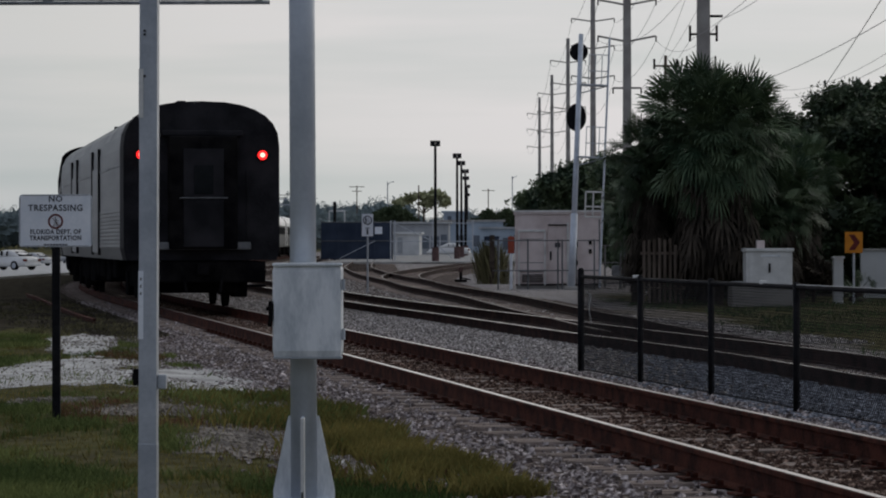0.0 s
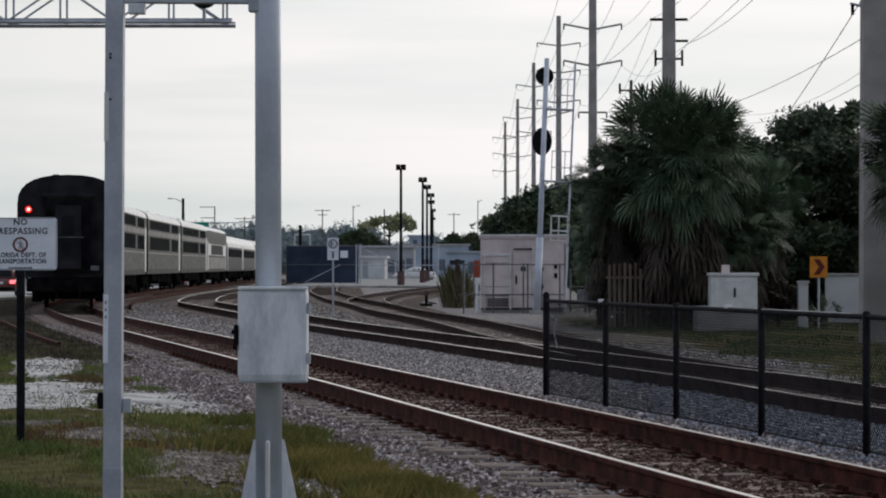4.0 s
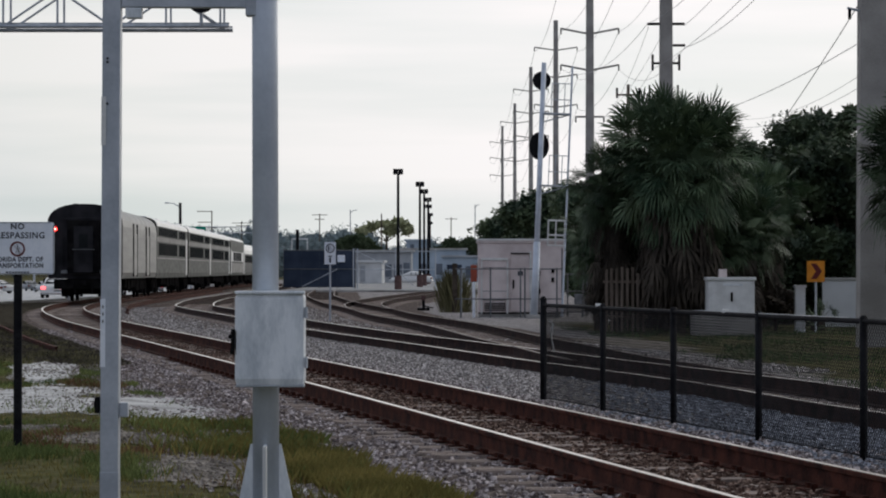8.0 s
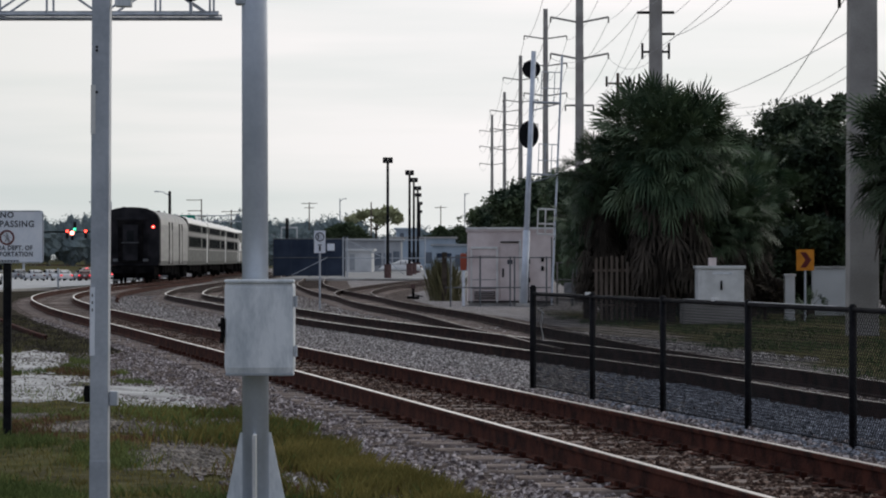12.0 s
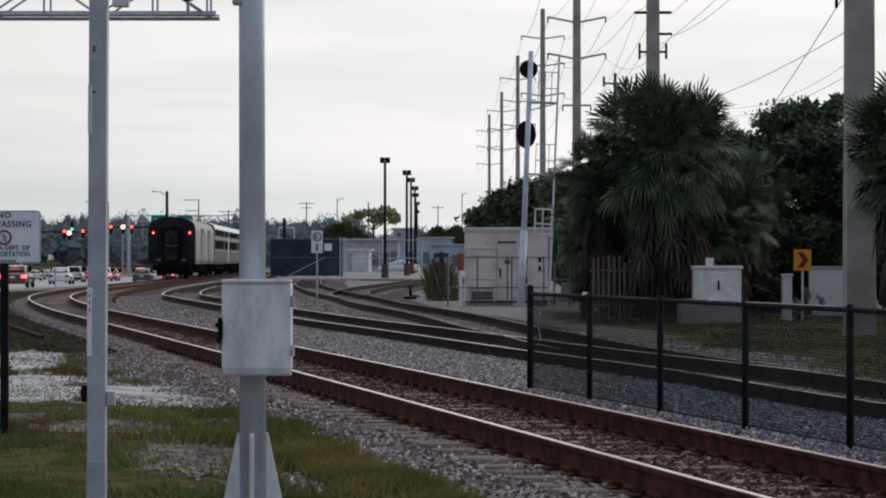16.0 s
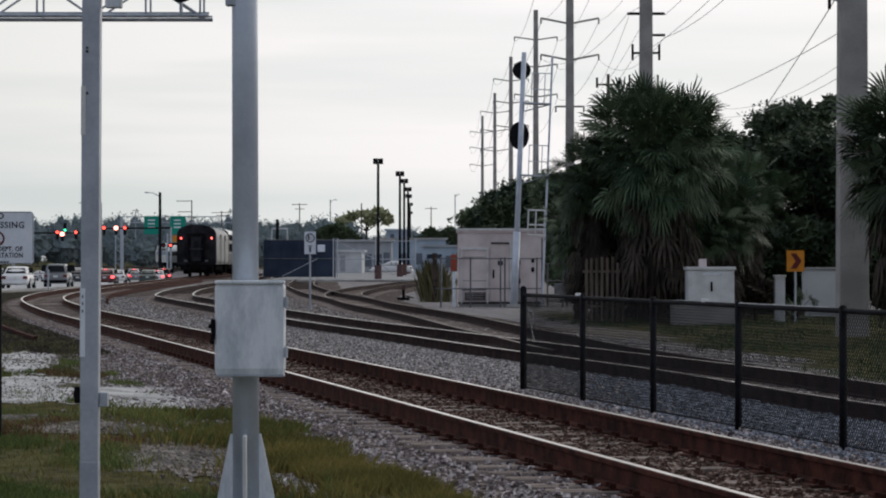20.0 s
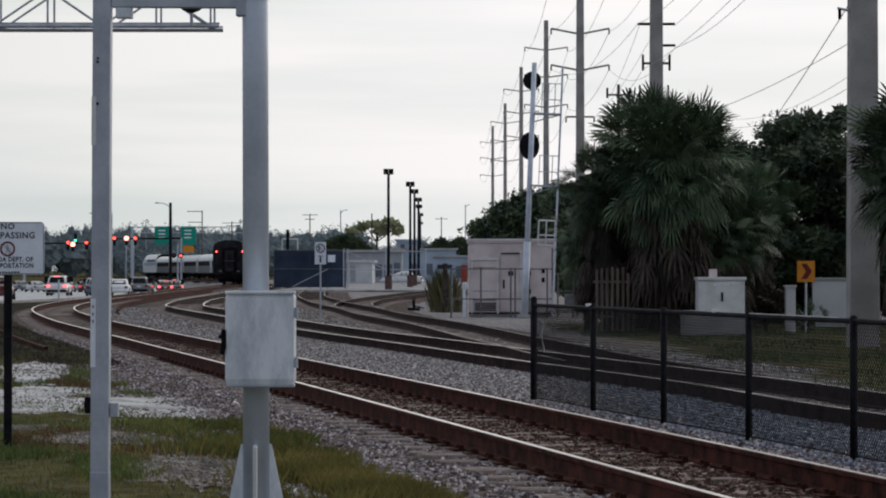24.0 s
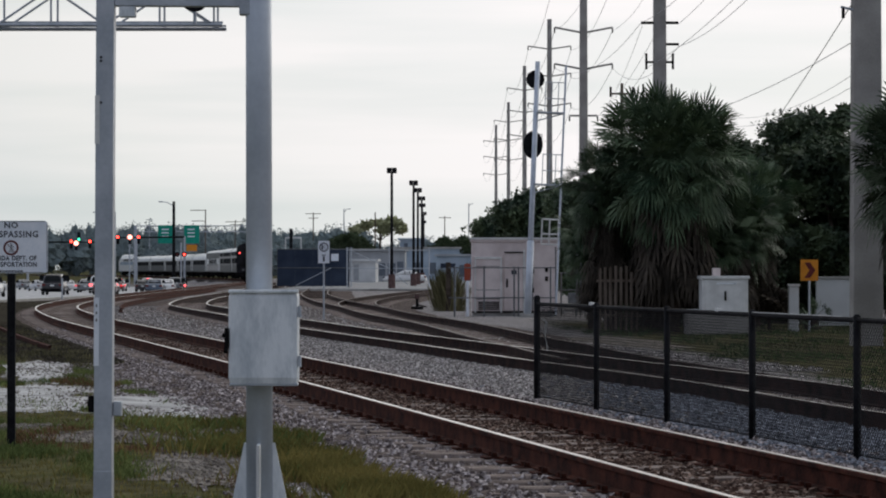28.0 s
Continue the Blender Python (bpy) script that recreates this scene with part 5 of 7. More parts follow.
def sleeper_car():
    car = thing("sleeping_car", "grey stainless sleeping car with two rows of windows", "railway car", group="passenger cars")
    h = 12.35
    out = car_outline(1.6, 0.98, 4.34, 0.55)
    # side colour carries shade, roof colour carries the sky's glare
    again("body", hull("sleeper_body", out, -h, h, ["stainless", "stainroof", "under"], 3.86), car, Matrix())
    for sx in (-1, 1):
        for z0, z1 in ((3.26, 3.74), (2.2, 2.9)):
            part("window_band", box(B(), sx * 1.6 - 0.008, sx * 1.6 + 0.008, -h + 1.0, h - 1.9, z0 - 0.05, z1 + 0.05), "stainless", car)
        part("white_stripe", box(B(), sx * 1.6 - 0.012, sx * 1.6 + 0.012, -h + 0.15, h - 0.15, 2.96, 3.2), "kerb", car, "pale painted stripe")
        part("skirt_line", box(B(), sx * 1.6 - 0.012, sx * 1.6 + 0.012, -h + 0.15, h - 0.15, 2.02, 2.1), "kerb", car)
    spans = [-h + 1.8 + 1.42 * k for k in range(10)] + [h - 7.2, h - 5.8, h - 4.4, h - 3.0]
    windows(car, 1.612, spans, 3.28, 3.72, 1.05)
    windows(car, 1.612, spans, 2.22, 2.88, 1.05)
    part("diaphragm", box(B(), -0.6, 0.6, -h - 0.22, -h, 1.1, 3.5, 0.04), "under", car)
    part("diaphragm", box(B(), -0.6, 0.6, h, h + 0.22, 1.1, 3.5, 0.04), "under", car)
    for k in range(3):
        part("roof_unit", box(B(), -0.7, 0.7, -8 + k * 7.5, -6 + k * 7.5, 4.28, 4.4, 0.04), "stainroof", car)
    for sx in (-1, 1):
        part("door", box(B(), sx * 1.6 - 0.015, sx * 1.6 + 0.015, h - 1.6, h - 0.7, 1.1, 3.3, 0.01), "stainroof", car)
    running_gear(car, h, 2)
    return car


def coach(name, label, top, rise, panes, w, z0, z1, smooth_low):
    car = thing(name, label, "railway car", group="passenger cars")
    h = 12.35
    out = car_outline(1.58, 0.98, top, rise)
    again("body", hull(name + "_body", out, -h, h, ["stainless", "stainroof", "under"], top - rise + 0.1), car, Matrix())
    windows(car, 1.592, panes, z0, z1, w)
    for sx in (-1, 1):
        if smooth_low:
            part("lower_panel", box(B(), sx * 1.58 - 0.01, sx * 1.58 + 0.01, -h + 0.2, h - 0.2, 1.2, 2.0), "kerb", car)
        else:
            for k in range(5):
                part("flute", box(B(), sx * 1.58 - 0.015, sx * 1.58 + 0.015, -h + 0.2, h - 0.2, 1.25 + 0.15 * k, 1.31 + 0.15 * k), "dullsteel", car)
        part("window_band", box(B(), sx * 1.58 - 0.006, sx * 1.58 + 0.006, -h + 1.6, h - 1.6, z0 - 0.05, z1 + 0.05), "trainend" if not smooth_low else "stainroof", car)
        for y in (-h + 0.9, h - 0.9):
            part("door", box(B(), sx * 1.58 - 0.015, sx * 1.58 + 0.015, y - 0.42, y + 0.42, 1.1, 3.1, 0.01), "stainroof", car)
    part("diaphragm", box(B(), -0.6, 0.6, -h - 0.22, -h, 1.1, 3.4, 0.04), "under", car)
    part("diaphragm", box(B(), -0.6, 0.6, h, h + 0.22, 1.1, 3.4, 0.04), "under", car)
    running_gear(car, h, 4)
    return car


def locomotive():
    car = thing("locomotive", "silver diesel passenger locomotive with a dark band", "locomotive")
    h = 10.4
    out = [(-1.5, 1.0), (-1.5, 3.5), (-1.1, 4.2), (-0.5, 4.4), (0.5, 4.4), (1.1, 4.2), (1.5, 3.5), (1.5, 1.0)]
    again("body", hull("loco_body", out, -h, h - 2.2, ["stainroof", "stainroof", "under"], 3.6), car, Matrix())
    nose = [(-1.5, 1.0), (-1.5, 3.0), (-1.2, 3.4), (1.2, 3.4), (1.5, 3.0), (1.5, 1.0)]
    again("nose", hull("loco_nose", nose, h - 2.2, h, ["stainroof"] * 3, 9), car, Matrix())
    for sx in (-1, 1):
        part("stripe", box(B(), sx * 1.5 - 0.01, sx * 1.5 + 0.01, -h + 0.1, h - 2.3, 2.3, 2.9), "bluewall", car)
        for k in range(5):
            part("grille", box(B(), sx * 1.5 - 0.015, sx * 1.5 + 0.015, -h + 1.5 + 2.6 * k, -h + 3.2 + 2.6 * k, 3.0, 3.45), "under", car)
    running_gear(car, h, 6)
    return car


def build_train():
    """The cars from the tail, each with the distance of its middle ahead of the train's rear face."""
    cars = []
    c = baggage_car()
    cars.append((c, 12.5))
    s = sleeper_car()
    cars.append((s, 12.5 + CAR_PITCH))
    for k in (2, 3):
        cars.append((copy_thing(s, Matrix()), 12.5 + CAR_PITCH * k))
    cars.append((coach("dining_car", "pale smooth-sided dining car with hazy windows", 4.3, 0.6, [-7 + 1.9 * k for k in range(8)], 1.3, 2.2, 2.9, True), 12.5 + CAR_PITCH * 4))
    a = coach("day_coach", "round-sided stainless day coach with paired windows", 3.95, 1.05, [-9.6 + 1.75 * k - (0.35 if k % 2 else 0) for k in range(12)], 1.0, 2.15, 2.72, False)
    cars.append((a, 12.5 + CAR_PITCH * 5))
    for k in (6, 7, 8, 9):
        cars.append((copy_thing(a, Matrix()), 12.5 + CAR_PITCH * k))
    cars.append((locomotive(), 12.5 + CAR_PITCH * 9 + 23.5))
    return cars


TRAIN = build_train()

# ---- trees ----
def leaf_cloud(lobes, count, size, seed, flat=0.6, shell=0.55):
    """Many small leaves in the outer part of a set of lobes (centre, radii): verts, faces."""
    rnd = np.random.RandomState(seed)
    vol = np.array([r[0] * r[1] * r[2] for _, r in lobes]) ** 0.67
    pick = rnd.choice(len(lobes), count, p=vol / vol.sum())
    c = np.array([l[0] for l in lobes], float)[pick]
    r = np.array([l[1] for l in lobes], float)[pick]
    d = rnd.normal(size=(count, 3))
    d /= np.linalg.norm(d, axis=1)[:, None]
    rad = shell + (1 - shell) * rnd.rand(count) ** 0.6
    rad *= 0.86 + 0.24 * np.sin(d[:, 0] * 9 + pick) * np.cos(d[:, 2] * 8 + d[:, 1] * 7)
    p = c + d * r * rad[:, None]
    sz = size * (0.6 + 0.8 * rnd.rand(count))
    a = rnd.normal(size=(count, 3))
    a[:, 2] *= flat
    a /= np.linalg.norm(a, axis=1)[:, None]
    b = np.cross(a, rnd.normal(size=(count, 3)))
    b /= np.linalg.norm(b, axis=1)[:, None] + 1e-9
    a, b = a * sz[:, None], b * (sz * 0.45)[:, None]
    v = np.stack([p - a, p + b, p + a, p - b], axis=1).reshape(-1, 3)
    f = np.arange(count * 4).reshape(-1, 4)
    return v.tolist(), f.tolist()


def broad_tree(name, label, x, y, h, lobes, count, size, seed, mat="leaf", trunk_r=0.22):
    t = thing(name, label, "tree", pose(x, y, 0))
    bm = B()
    zc = min(l[0][2] - l[1][2] * 0.3 for l in lobes)
    tube(bm, (0, 0, -0.1), (0, 0, max(zc, 0.8)), trunk_r, trunk_r * 0.7, 9)
    for c, r in lobes[:8]:
        tube(bm, (0, 0, max(zc, 0.8) * 0.8), (c[0] * 0.8, c[1] * 0.8, c[2]), trunk_r * 0.45, trunk_r * 0.12, 6)
    part("trunk", bm, "bark", t)
    v, f = leaf_cloud(lobes, count, size, seed)
    v2, f2 = leaf_cloud([(c, (r[0] * 0.62, r[1] * 0.62, r[2] * 0.62)) for c, r in lobes], count // 8, size * 5.0, seed + 100, 1.0, 0.05)
    o = len(v)
    again("crown", pydata("crown", v + v2, f + [[i + o for i in q] for q in f2], mat), t, Matrix())
    return t


def fan_leaf(verts, faces, base, way, up, length, segs, rnd, droop):
    """A fan joined at the stalk's end: pleated segments that part beyond their middle, their tips hanging."""
    side = way.cross(up)
    side = side.normalized() if side.length > 1e-3 else Vector((1, 0, 0))
    nrm = side.cross(way).normalized()
    spread = 3.3
    o0 = len(verts)
    verts.append(base)
    for k in range(segs):
        a = (k / (segs - 1) - 0.5) * spread
        d = way * math.cos(a) + side * math.sin(a)
        ln = length * (1.0 - 0.22 * abs(a)) * rnd.uniform(0.82, 1.12)
        w = (side * math.cos(a) - way * math.sin(a)) * (ln * 0.5 * spread / segs * 0.5)
        fold = nrm * (0.05 * ln * (1 if k % 2 else -1))
        hang = Vector((0, 0, -1)) * droop * ln * rnd.uniform(0.7, 1.3)
        p1, p2, p3 = base + d * ln * 0.52 + hang * 0.10 + fold, base + d * ln * 0.82 + hang * 0.32 + fold, base + d * ln * 0.98 + hang * 0.75
        o = len(verts)
        verts += [p1 - w, p1 + w, p2 - w * 0.62, p2 + w * 0.62, p3]
        faces += [(o0, o, o + 1), (o, o + 2, o + 3, o + 1), (o + 2, o + 4, o + 3)]


def palm(name, label, x, y, trunk_h, crown_r, fans, seed, skirt=30, low=-0.75):
    """A fan palm: ringed trunk, a globe of stalked fans round its top, dead fans hanging below them."""
    rnd = random.Random(seed)
    t = thing(name, label, "palm tree", pose(x, y, 0))
    bm = B()
    n = 9
    for k in range(n):
        tube(bm, (0, 0, trunk_h * k / n - 0.05), (0.02, 0, trunk_h * (k + 1) / n + 0.03), 0.17 + 0.04 * (k % 2), 0.18, 10)
    part("trunk", bm, "bark", t)
    for nm, cnt, mat in (("crown", fans, "palm"), ("dead_skirt", skirt, "thatch")):
        verts, faces = [], []
        live = nm == "crown"
        for i in range(cnt):
            e = low + (1.0 - low) * rnd.random() ** 0.85 if live else rnd.uniform(-0.75, -0.1)
            az = i * 2.39996 + rnd.uniform(-0.5, 0.5)
            c = math.sqrt(max(0.0, 1 - e * e))
            d = Vector((c * math.cos(az), c * math.sin(az), e))
            stalk = crown_r * (rnd.uniform(0.46, 0.72) * (1 + 0.2 * math.sin(math.pi * max(e, 0.0))) if live else rnd.uniform(0.2, 0.5))
            top = Vector((0, 0, trunk_h - (rnd.uniform(0.0, 0.3) if live else rnd.uniform(0.2, 1.0) * trunk_h * 0.62)))
            b = top + d * stalk + Vector((0, 0, -0.12 * stalk * (1 - e)))
            s = d.cross(Vector((0, 0, 1)))
            s = (s.normalized() if s.length > 1e-3 else Vector((1, 0, 0))) * 0.018
            o = len(verts)
            verts += [top - s, top + s, b + s, b - s]
            faces.append((o, o + 1, o + 2, o + 3))
            tilt = (0.5 * e - 0.2 if live else -1.5) + rnd.uniform(-0.4, 0.4)
            w = (d + Vector((rnd.uniform(-0.35, 0.35), rnd.uniform(-0.35, 0.35), tilt))).normalized()
            up = Vector((rnd.uniform(-0.6, 0.6), rnd.uniform(-0.6, 0.6), 0.75)) + d * 0.55 if live else Vector((d.x, d.y, 0.2))
            fan_leaf(verts, faces, b, w, up, crown_r * rnd.uniform(0.23, 0.36), 19 if live else 13, rnd, rnd.uniform(0.1, 0.55) * (1.1 - 0.8 * e) if live else 0.9)
        vs, fs = [tuple(v) for v in verts], list(faces)
        if live and crown_r > 1:
            v2, f2 = leaf_cloud([((0, 0, trunk_h - 0.2), (crown_r * 0.6, crown_r * 0.6, crown_r * 0.55))], 220, crown_r * 0.2, seed + 7, 1.0, 0.1)
            o = len(vs)
            vs, fs = vs + v2, fs + [[k + o for k in q] for q in f2]
        if fs:
            again(nm, pydata(nm, vs, fs, mat), t, Matrix())
    return t


def build_trees():
    palm("sabal_palm", "bushy green fan palm with a shaggy skirt", 5.9, 71.5, 4.55, 2.18, 430, 1, 170, -0.9)
    palm("sabal_palm", "fan palm with drooping leaves beside a power pole", 9.8, 55.3, 3.75, 1.9, 280, 2, 170, -0.9)
    palm("sabal_palm", "low fan palm crowded among dark trees", 7.7, 73.2, 2.9, 1.5, 180, 3, 70, -0.8)
    palm("sabal_palm", "lower fan palm beside the larger palm", 4.4, 73.0, 3.85, 1.5, 200, 4, 120, -0.9)
    palm("sabal_palm", "shaggy fan palm behind its neighbours", 5.75, 74.5, 3.4, 1.75, 190, 6, 130, -0.9)
    palm("sabal_palm", "low fan palm under its taller neighbours", 6.9, 72.6, 2.5, 1.4, 160, 8, 90, -0.9)
    palm("sabal_palm", "dark fan palm against the broadleaf trees", 8.7, 77.5, 3.6, 1.5, 160, 9, 60, -0.8)
    palm("sabal_palm", "small fan palm at the edge of the grove", 4.1, 76.0, 2.6, 1.2, 130, 10, 60, -0.9)
    palm("palmetto", "small fan palm growing by a white wall", 9.95, 75, 0.35, 0.75, 30, 5, 0, -0.1)
    R = random.Random(11)

    def lobes(n, w, d, z0, z1, r):
        return [((R.uniform(-w, w), R.uniform(-d, d), R.uniform(z0, z1)), (r * R.uniform(0.7, 1.25), r * R.uniform(0.7, 1.2), r * R.uniform(0.4, 0.75))) for _ in range(n)]
    R2 = random.Random(14)

    def clumps(n, x0, x1):
        """Flat leafy shelves that stand clear of the crown's top."""
        return [((x0 + (x1 - x0) * (k + R2.random()) / n, R2.uniform(-0.8, 0.8), 5.75 + 0.75 * (k / n) + R2.uniform(-0.3, 0.3)), (R2.uniform(0.4, 0.75), 0.6, R2.uniform(0.16, 0.3))) for k in range(n)]
    broad_tree("ficus_tree", "dense dark broadleaf tree with layered crown", 10.2, 86, 7, [(c if c[0] > -0.6 else (c[0], c[1], c[2] * 0.95), r) for c, r in lobes(30, 2.0, 1.5, 0.9, 5.3, 1.15)] + clumps(8, 0.2, 2.6), 50000, 0.075, 21)
    broad_tree("ficus_tree", "dense dark broadleaf tree behind a power pole", 12.3, 84, 7.5, lobes(34, 2.2, 1.5, 0.9, 5.9, 1.3), 42000, 0.075, 22)
    broad_tree("ficus_tree", "dark broadleaf tree filling the gap between palms", 7.4, 84, 5, lobes(24, 2.0, 1.3, 0.6, 3.6, 1.2), 28000, 0.075, 23)
    broad_tree("shade_tree", "dark leafy tree behind the equipment hut", 4.7, 122, 6, lobes(26, 2.0, 1.5, 1.0, 4.9, 1.25), 28000, 0.09, 24)
    broad_tree("shade_tree", "dark leafy tree at the edge of the yard", 3.0, 131, 6, lobes(16, 1.1, 1.2, 0.8, 4.5, 1.0), 20000, 0.09, 25)
    broad_tree("shade_tree", "dark leafy tree under the power line", 7.2, 112, 6, lobes(24, 1.9, 1.5, 0.8, 5.0, 1.3), 26000, 0.09, 26)
    broad_tree("shade_tree", "dark leafy tree behind the signal mast", 5.5, 109, 5, lobes(18, 1.2, 1.2, 0.8, 5.3, 1.2), 22000, 0.09, 30)
    broad_tree("shrub", "greyish leafless shrub by the white pier", 8.75, 74.5, 1.6, lobes(7, 0.4, 0.4, 0.5, 1.4, 0.45), 2500, 0.06, 27, "thatch", 0.05)
    broad_tree("hedge", "dark dense hedge under the palms", 7.0, 79, 2, lobes(30, 2.6, 0.6, 0.3, 1.5, 0.75), 14000, 0.1, 28, "leaf", 0.08)
    broad_tree("hedge", "dark dense hedge beside the road wall", 11.5, 87, 2.4, lobes(26, 3.5, 0.6, 0.3, 1.9, 0.9), 14000, 0.1, 29, "leaf", 0.08)
    # tall dry weeds round the timber post
    verts, faces = [], []
    for i in range(1000):
        x, y = R.gauss(0.1, 0.24), R.gauss(0, 0.5)
        hgt = R.uniform(0.7, 1.9) * math.exp(-abs(x) * 0.7)
        lx, ly = R.uniform(-0.25, 0.25), R.uniform(-0.2, 0.2)
        o = len(verts)
        verts += [(x - 0.007, y, 0), (x + 0.007, y, 0), (x + lx + 0.009, y + ly, hgt * 0.7), (x + lx * 1.7, y + ly * 1.7, hgt)]
        faces += [(o, o + 1, o + 2), (o, o + 2, o + 3)]
    tagged(again("tall_weeds", pydata("tall_weeds", verts, faces, "reed"), None, pose(0.1, 108, 0)), "tall yellowish green weeds by the timber post", "weeds", kind="stuff")


def far_woods(name, label, x0, x1, y, h0, h1, count, size, seed, mat="farleaf"):
    rnd = random.Random(seed)
    lob = []
    x = x0
    while x < x1:
        r = rnd.uniform(2.5, 5.5) * y / 600
        z = rnd.uniform(h0, h1)
        lob.append(((x, y + rnd.uniform(-12, 12), z * 0.5), (r, r, z * 0.55)))
        x += r * 0.8
    v, f = leaf_cloud(lob, count, size * 1.1, seed, 0.6, 0.86)
    # the shaded mass of each crown under its leaves, lumpy and uneven
    v2, f2 = [], []
    for c, r in lob:
        o, nu, nv = len(v2), 26, 18
        for a in range(nv + 1):
            for b in range(nu):
                th, ph = math.pi * a / nv, 2 * math.pi * b / nu
                d = Vector((math.sin(th) * math.cos(ph), math.sin(th) * math.sin(ph), math.cos(th)))
                k = 0.72 + 0.22 * noise.noise(d * 2.3 + Vector(c) * 0.37) + 0.20 * noise.noise(d * 6.0 + Vector(c) * 0.9) + 0.12 * noise.noise(d * 14.0 + Vector(c))
                v2.append((c[0] + d.x * r[0] * k, c[1] + d.y * r[1] * k, c[2] + d.z * r[2] * k))
        f2 += [[o + a * nu + b, o + a * nu + (b + 1) % nu, o + (a + 1) * nu + (b + 1) % nu, o + (a + 1) * nu + b] for a in range(nv) for b in range(nu)]
    o = len(v)
    tagged(again(name, pydata(name, v + v2, f + [[i + o for i in q] for q in f2], mat), None, Matrix()), label, "woods", kind="stuff")


build_trees()
# the woods' haze is in their leaf colour, not in the air
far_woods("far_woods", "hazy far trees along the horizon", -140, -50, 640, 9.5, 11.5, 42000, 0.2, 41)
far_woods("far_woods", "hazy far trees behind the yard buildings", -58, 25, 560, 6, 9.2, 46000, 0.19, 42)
broad_tree("shade_tree", "far green tree mass behind the yard sheds", -16.5, 470, 9, [((dx, 0, dz), (1.7, 1.7, 1.4)) for dx, dz in ((-3.4, 4.2), (-2.2, 5.6), (-0.8, 6.3), (0.8, 6.6), (2.3, 5.8), (3.6, 4.6), (0, 3.5), (-2.4, 2.6), (2.4, 2.8))], 14000, 0.2, 45, "midleaf", 0.25)
broad_tree("shade_tree", "far green tree beside the blue building", 1.0, 480, 8, [((dx, 0, dz), (1.6, 1.6, 1.3)) for dx, dz in ((-2.6, 4.6), (-1.0, 6.0), (0.8, 5.4), (2.3, 6.2), (3.8, 4.8), (0, 3.2), (2.6, 3.0))], 12000, 0.2, 46, "midleaf", 0.25)
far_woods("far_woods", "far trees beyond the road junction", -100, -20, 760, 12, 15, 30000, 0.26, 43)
broad_tree("rain_tree", "far spreading tree with arching pale olive crown", -11.6, 500, 12,
           [((-4.2, 0, 8.8), (1.9, 2, 0.5)), ((-2.4, 0, 9.6), (2.0, 2, 0.5)), ((-0.4, 0, 10.0), (2.2, 2, 0.6)), ((2.0, 0, 10.1), (2.2, 2, 0.8)), ((3.8, 0, 9.0), (1.3, 2, 1.2)), ((0.8, 0, 8.7), (2.2, 2, 0.7))], 3600, 0.2, 44, "paleleaf", 0.25)


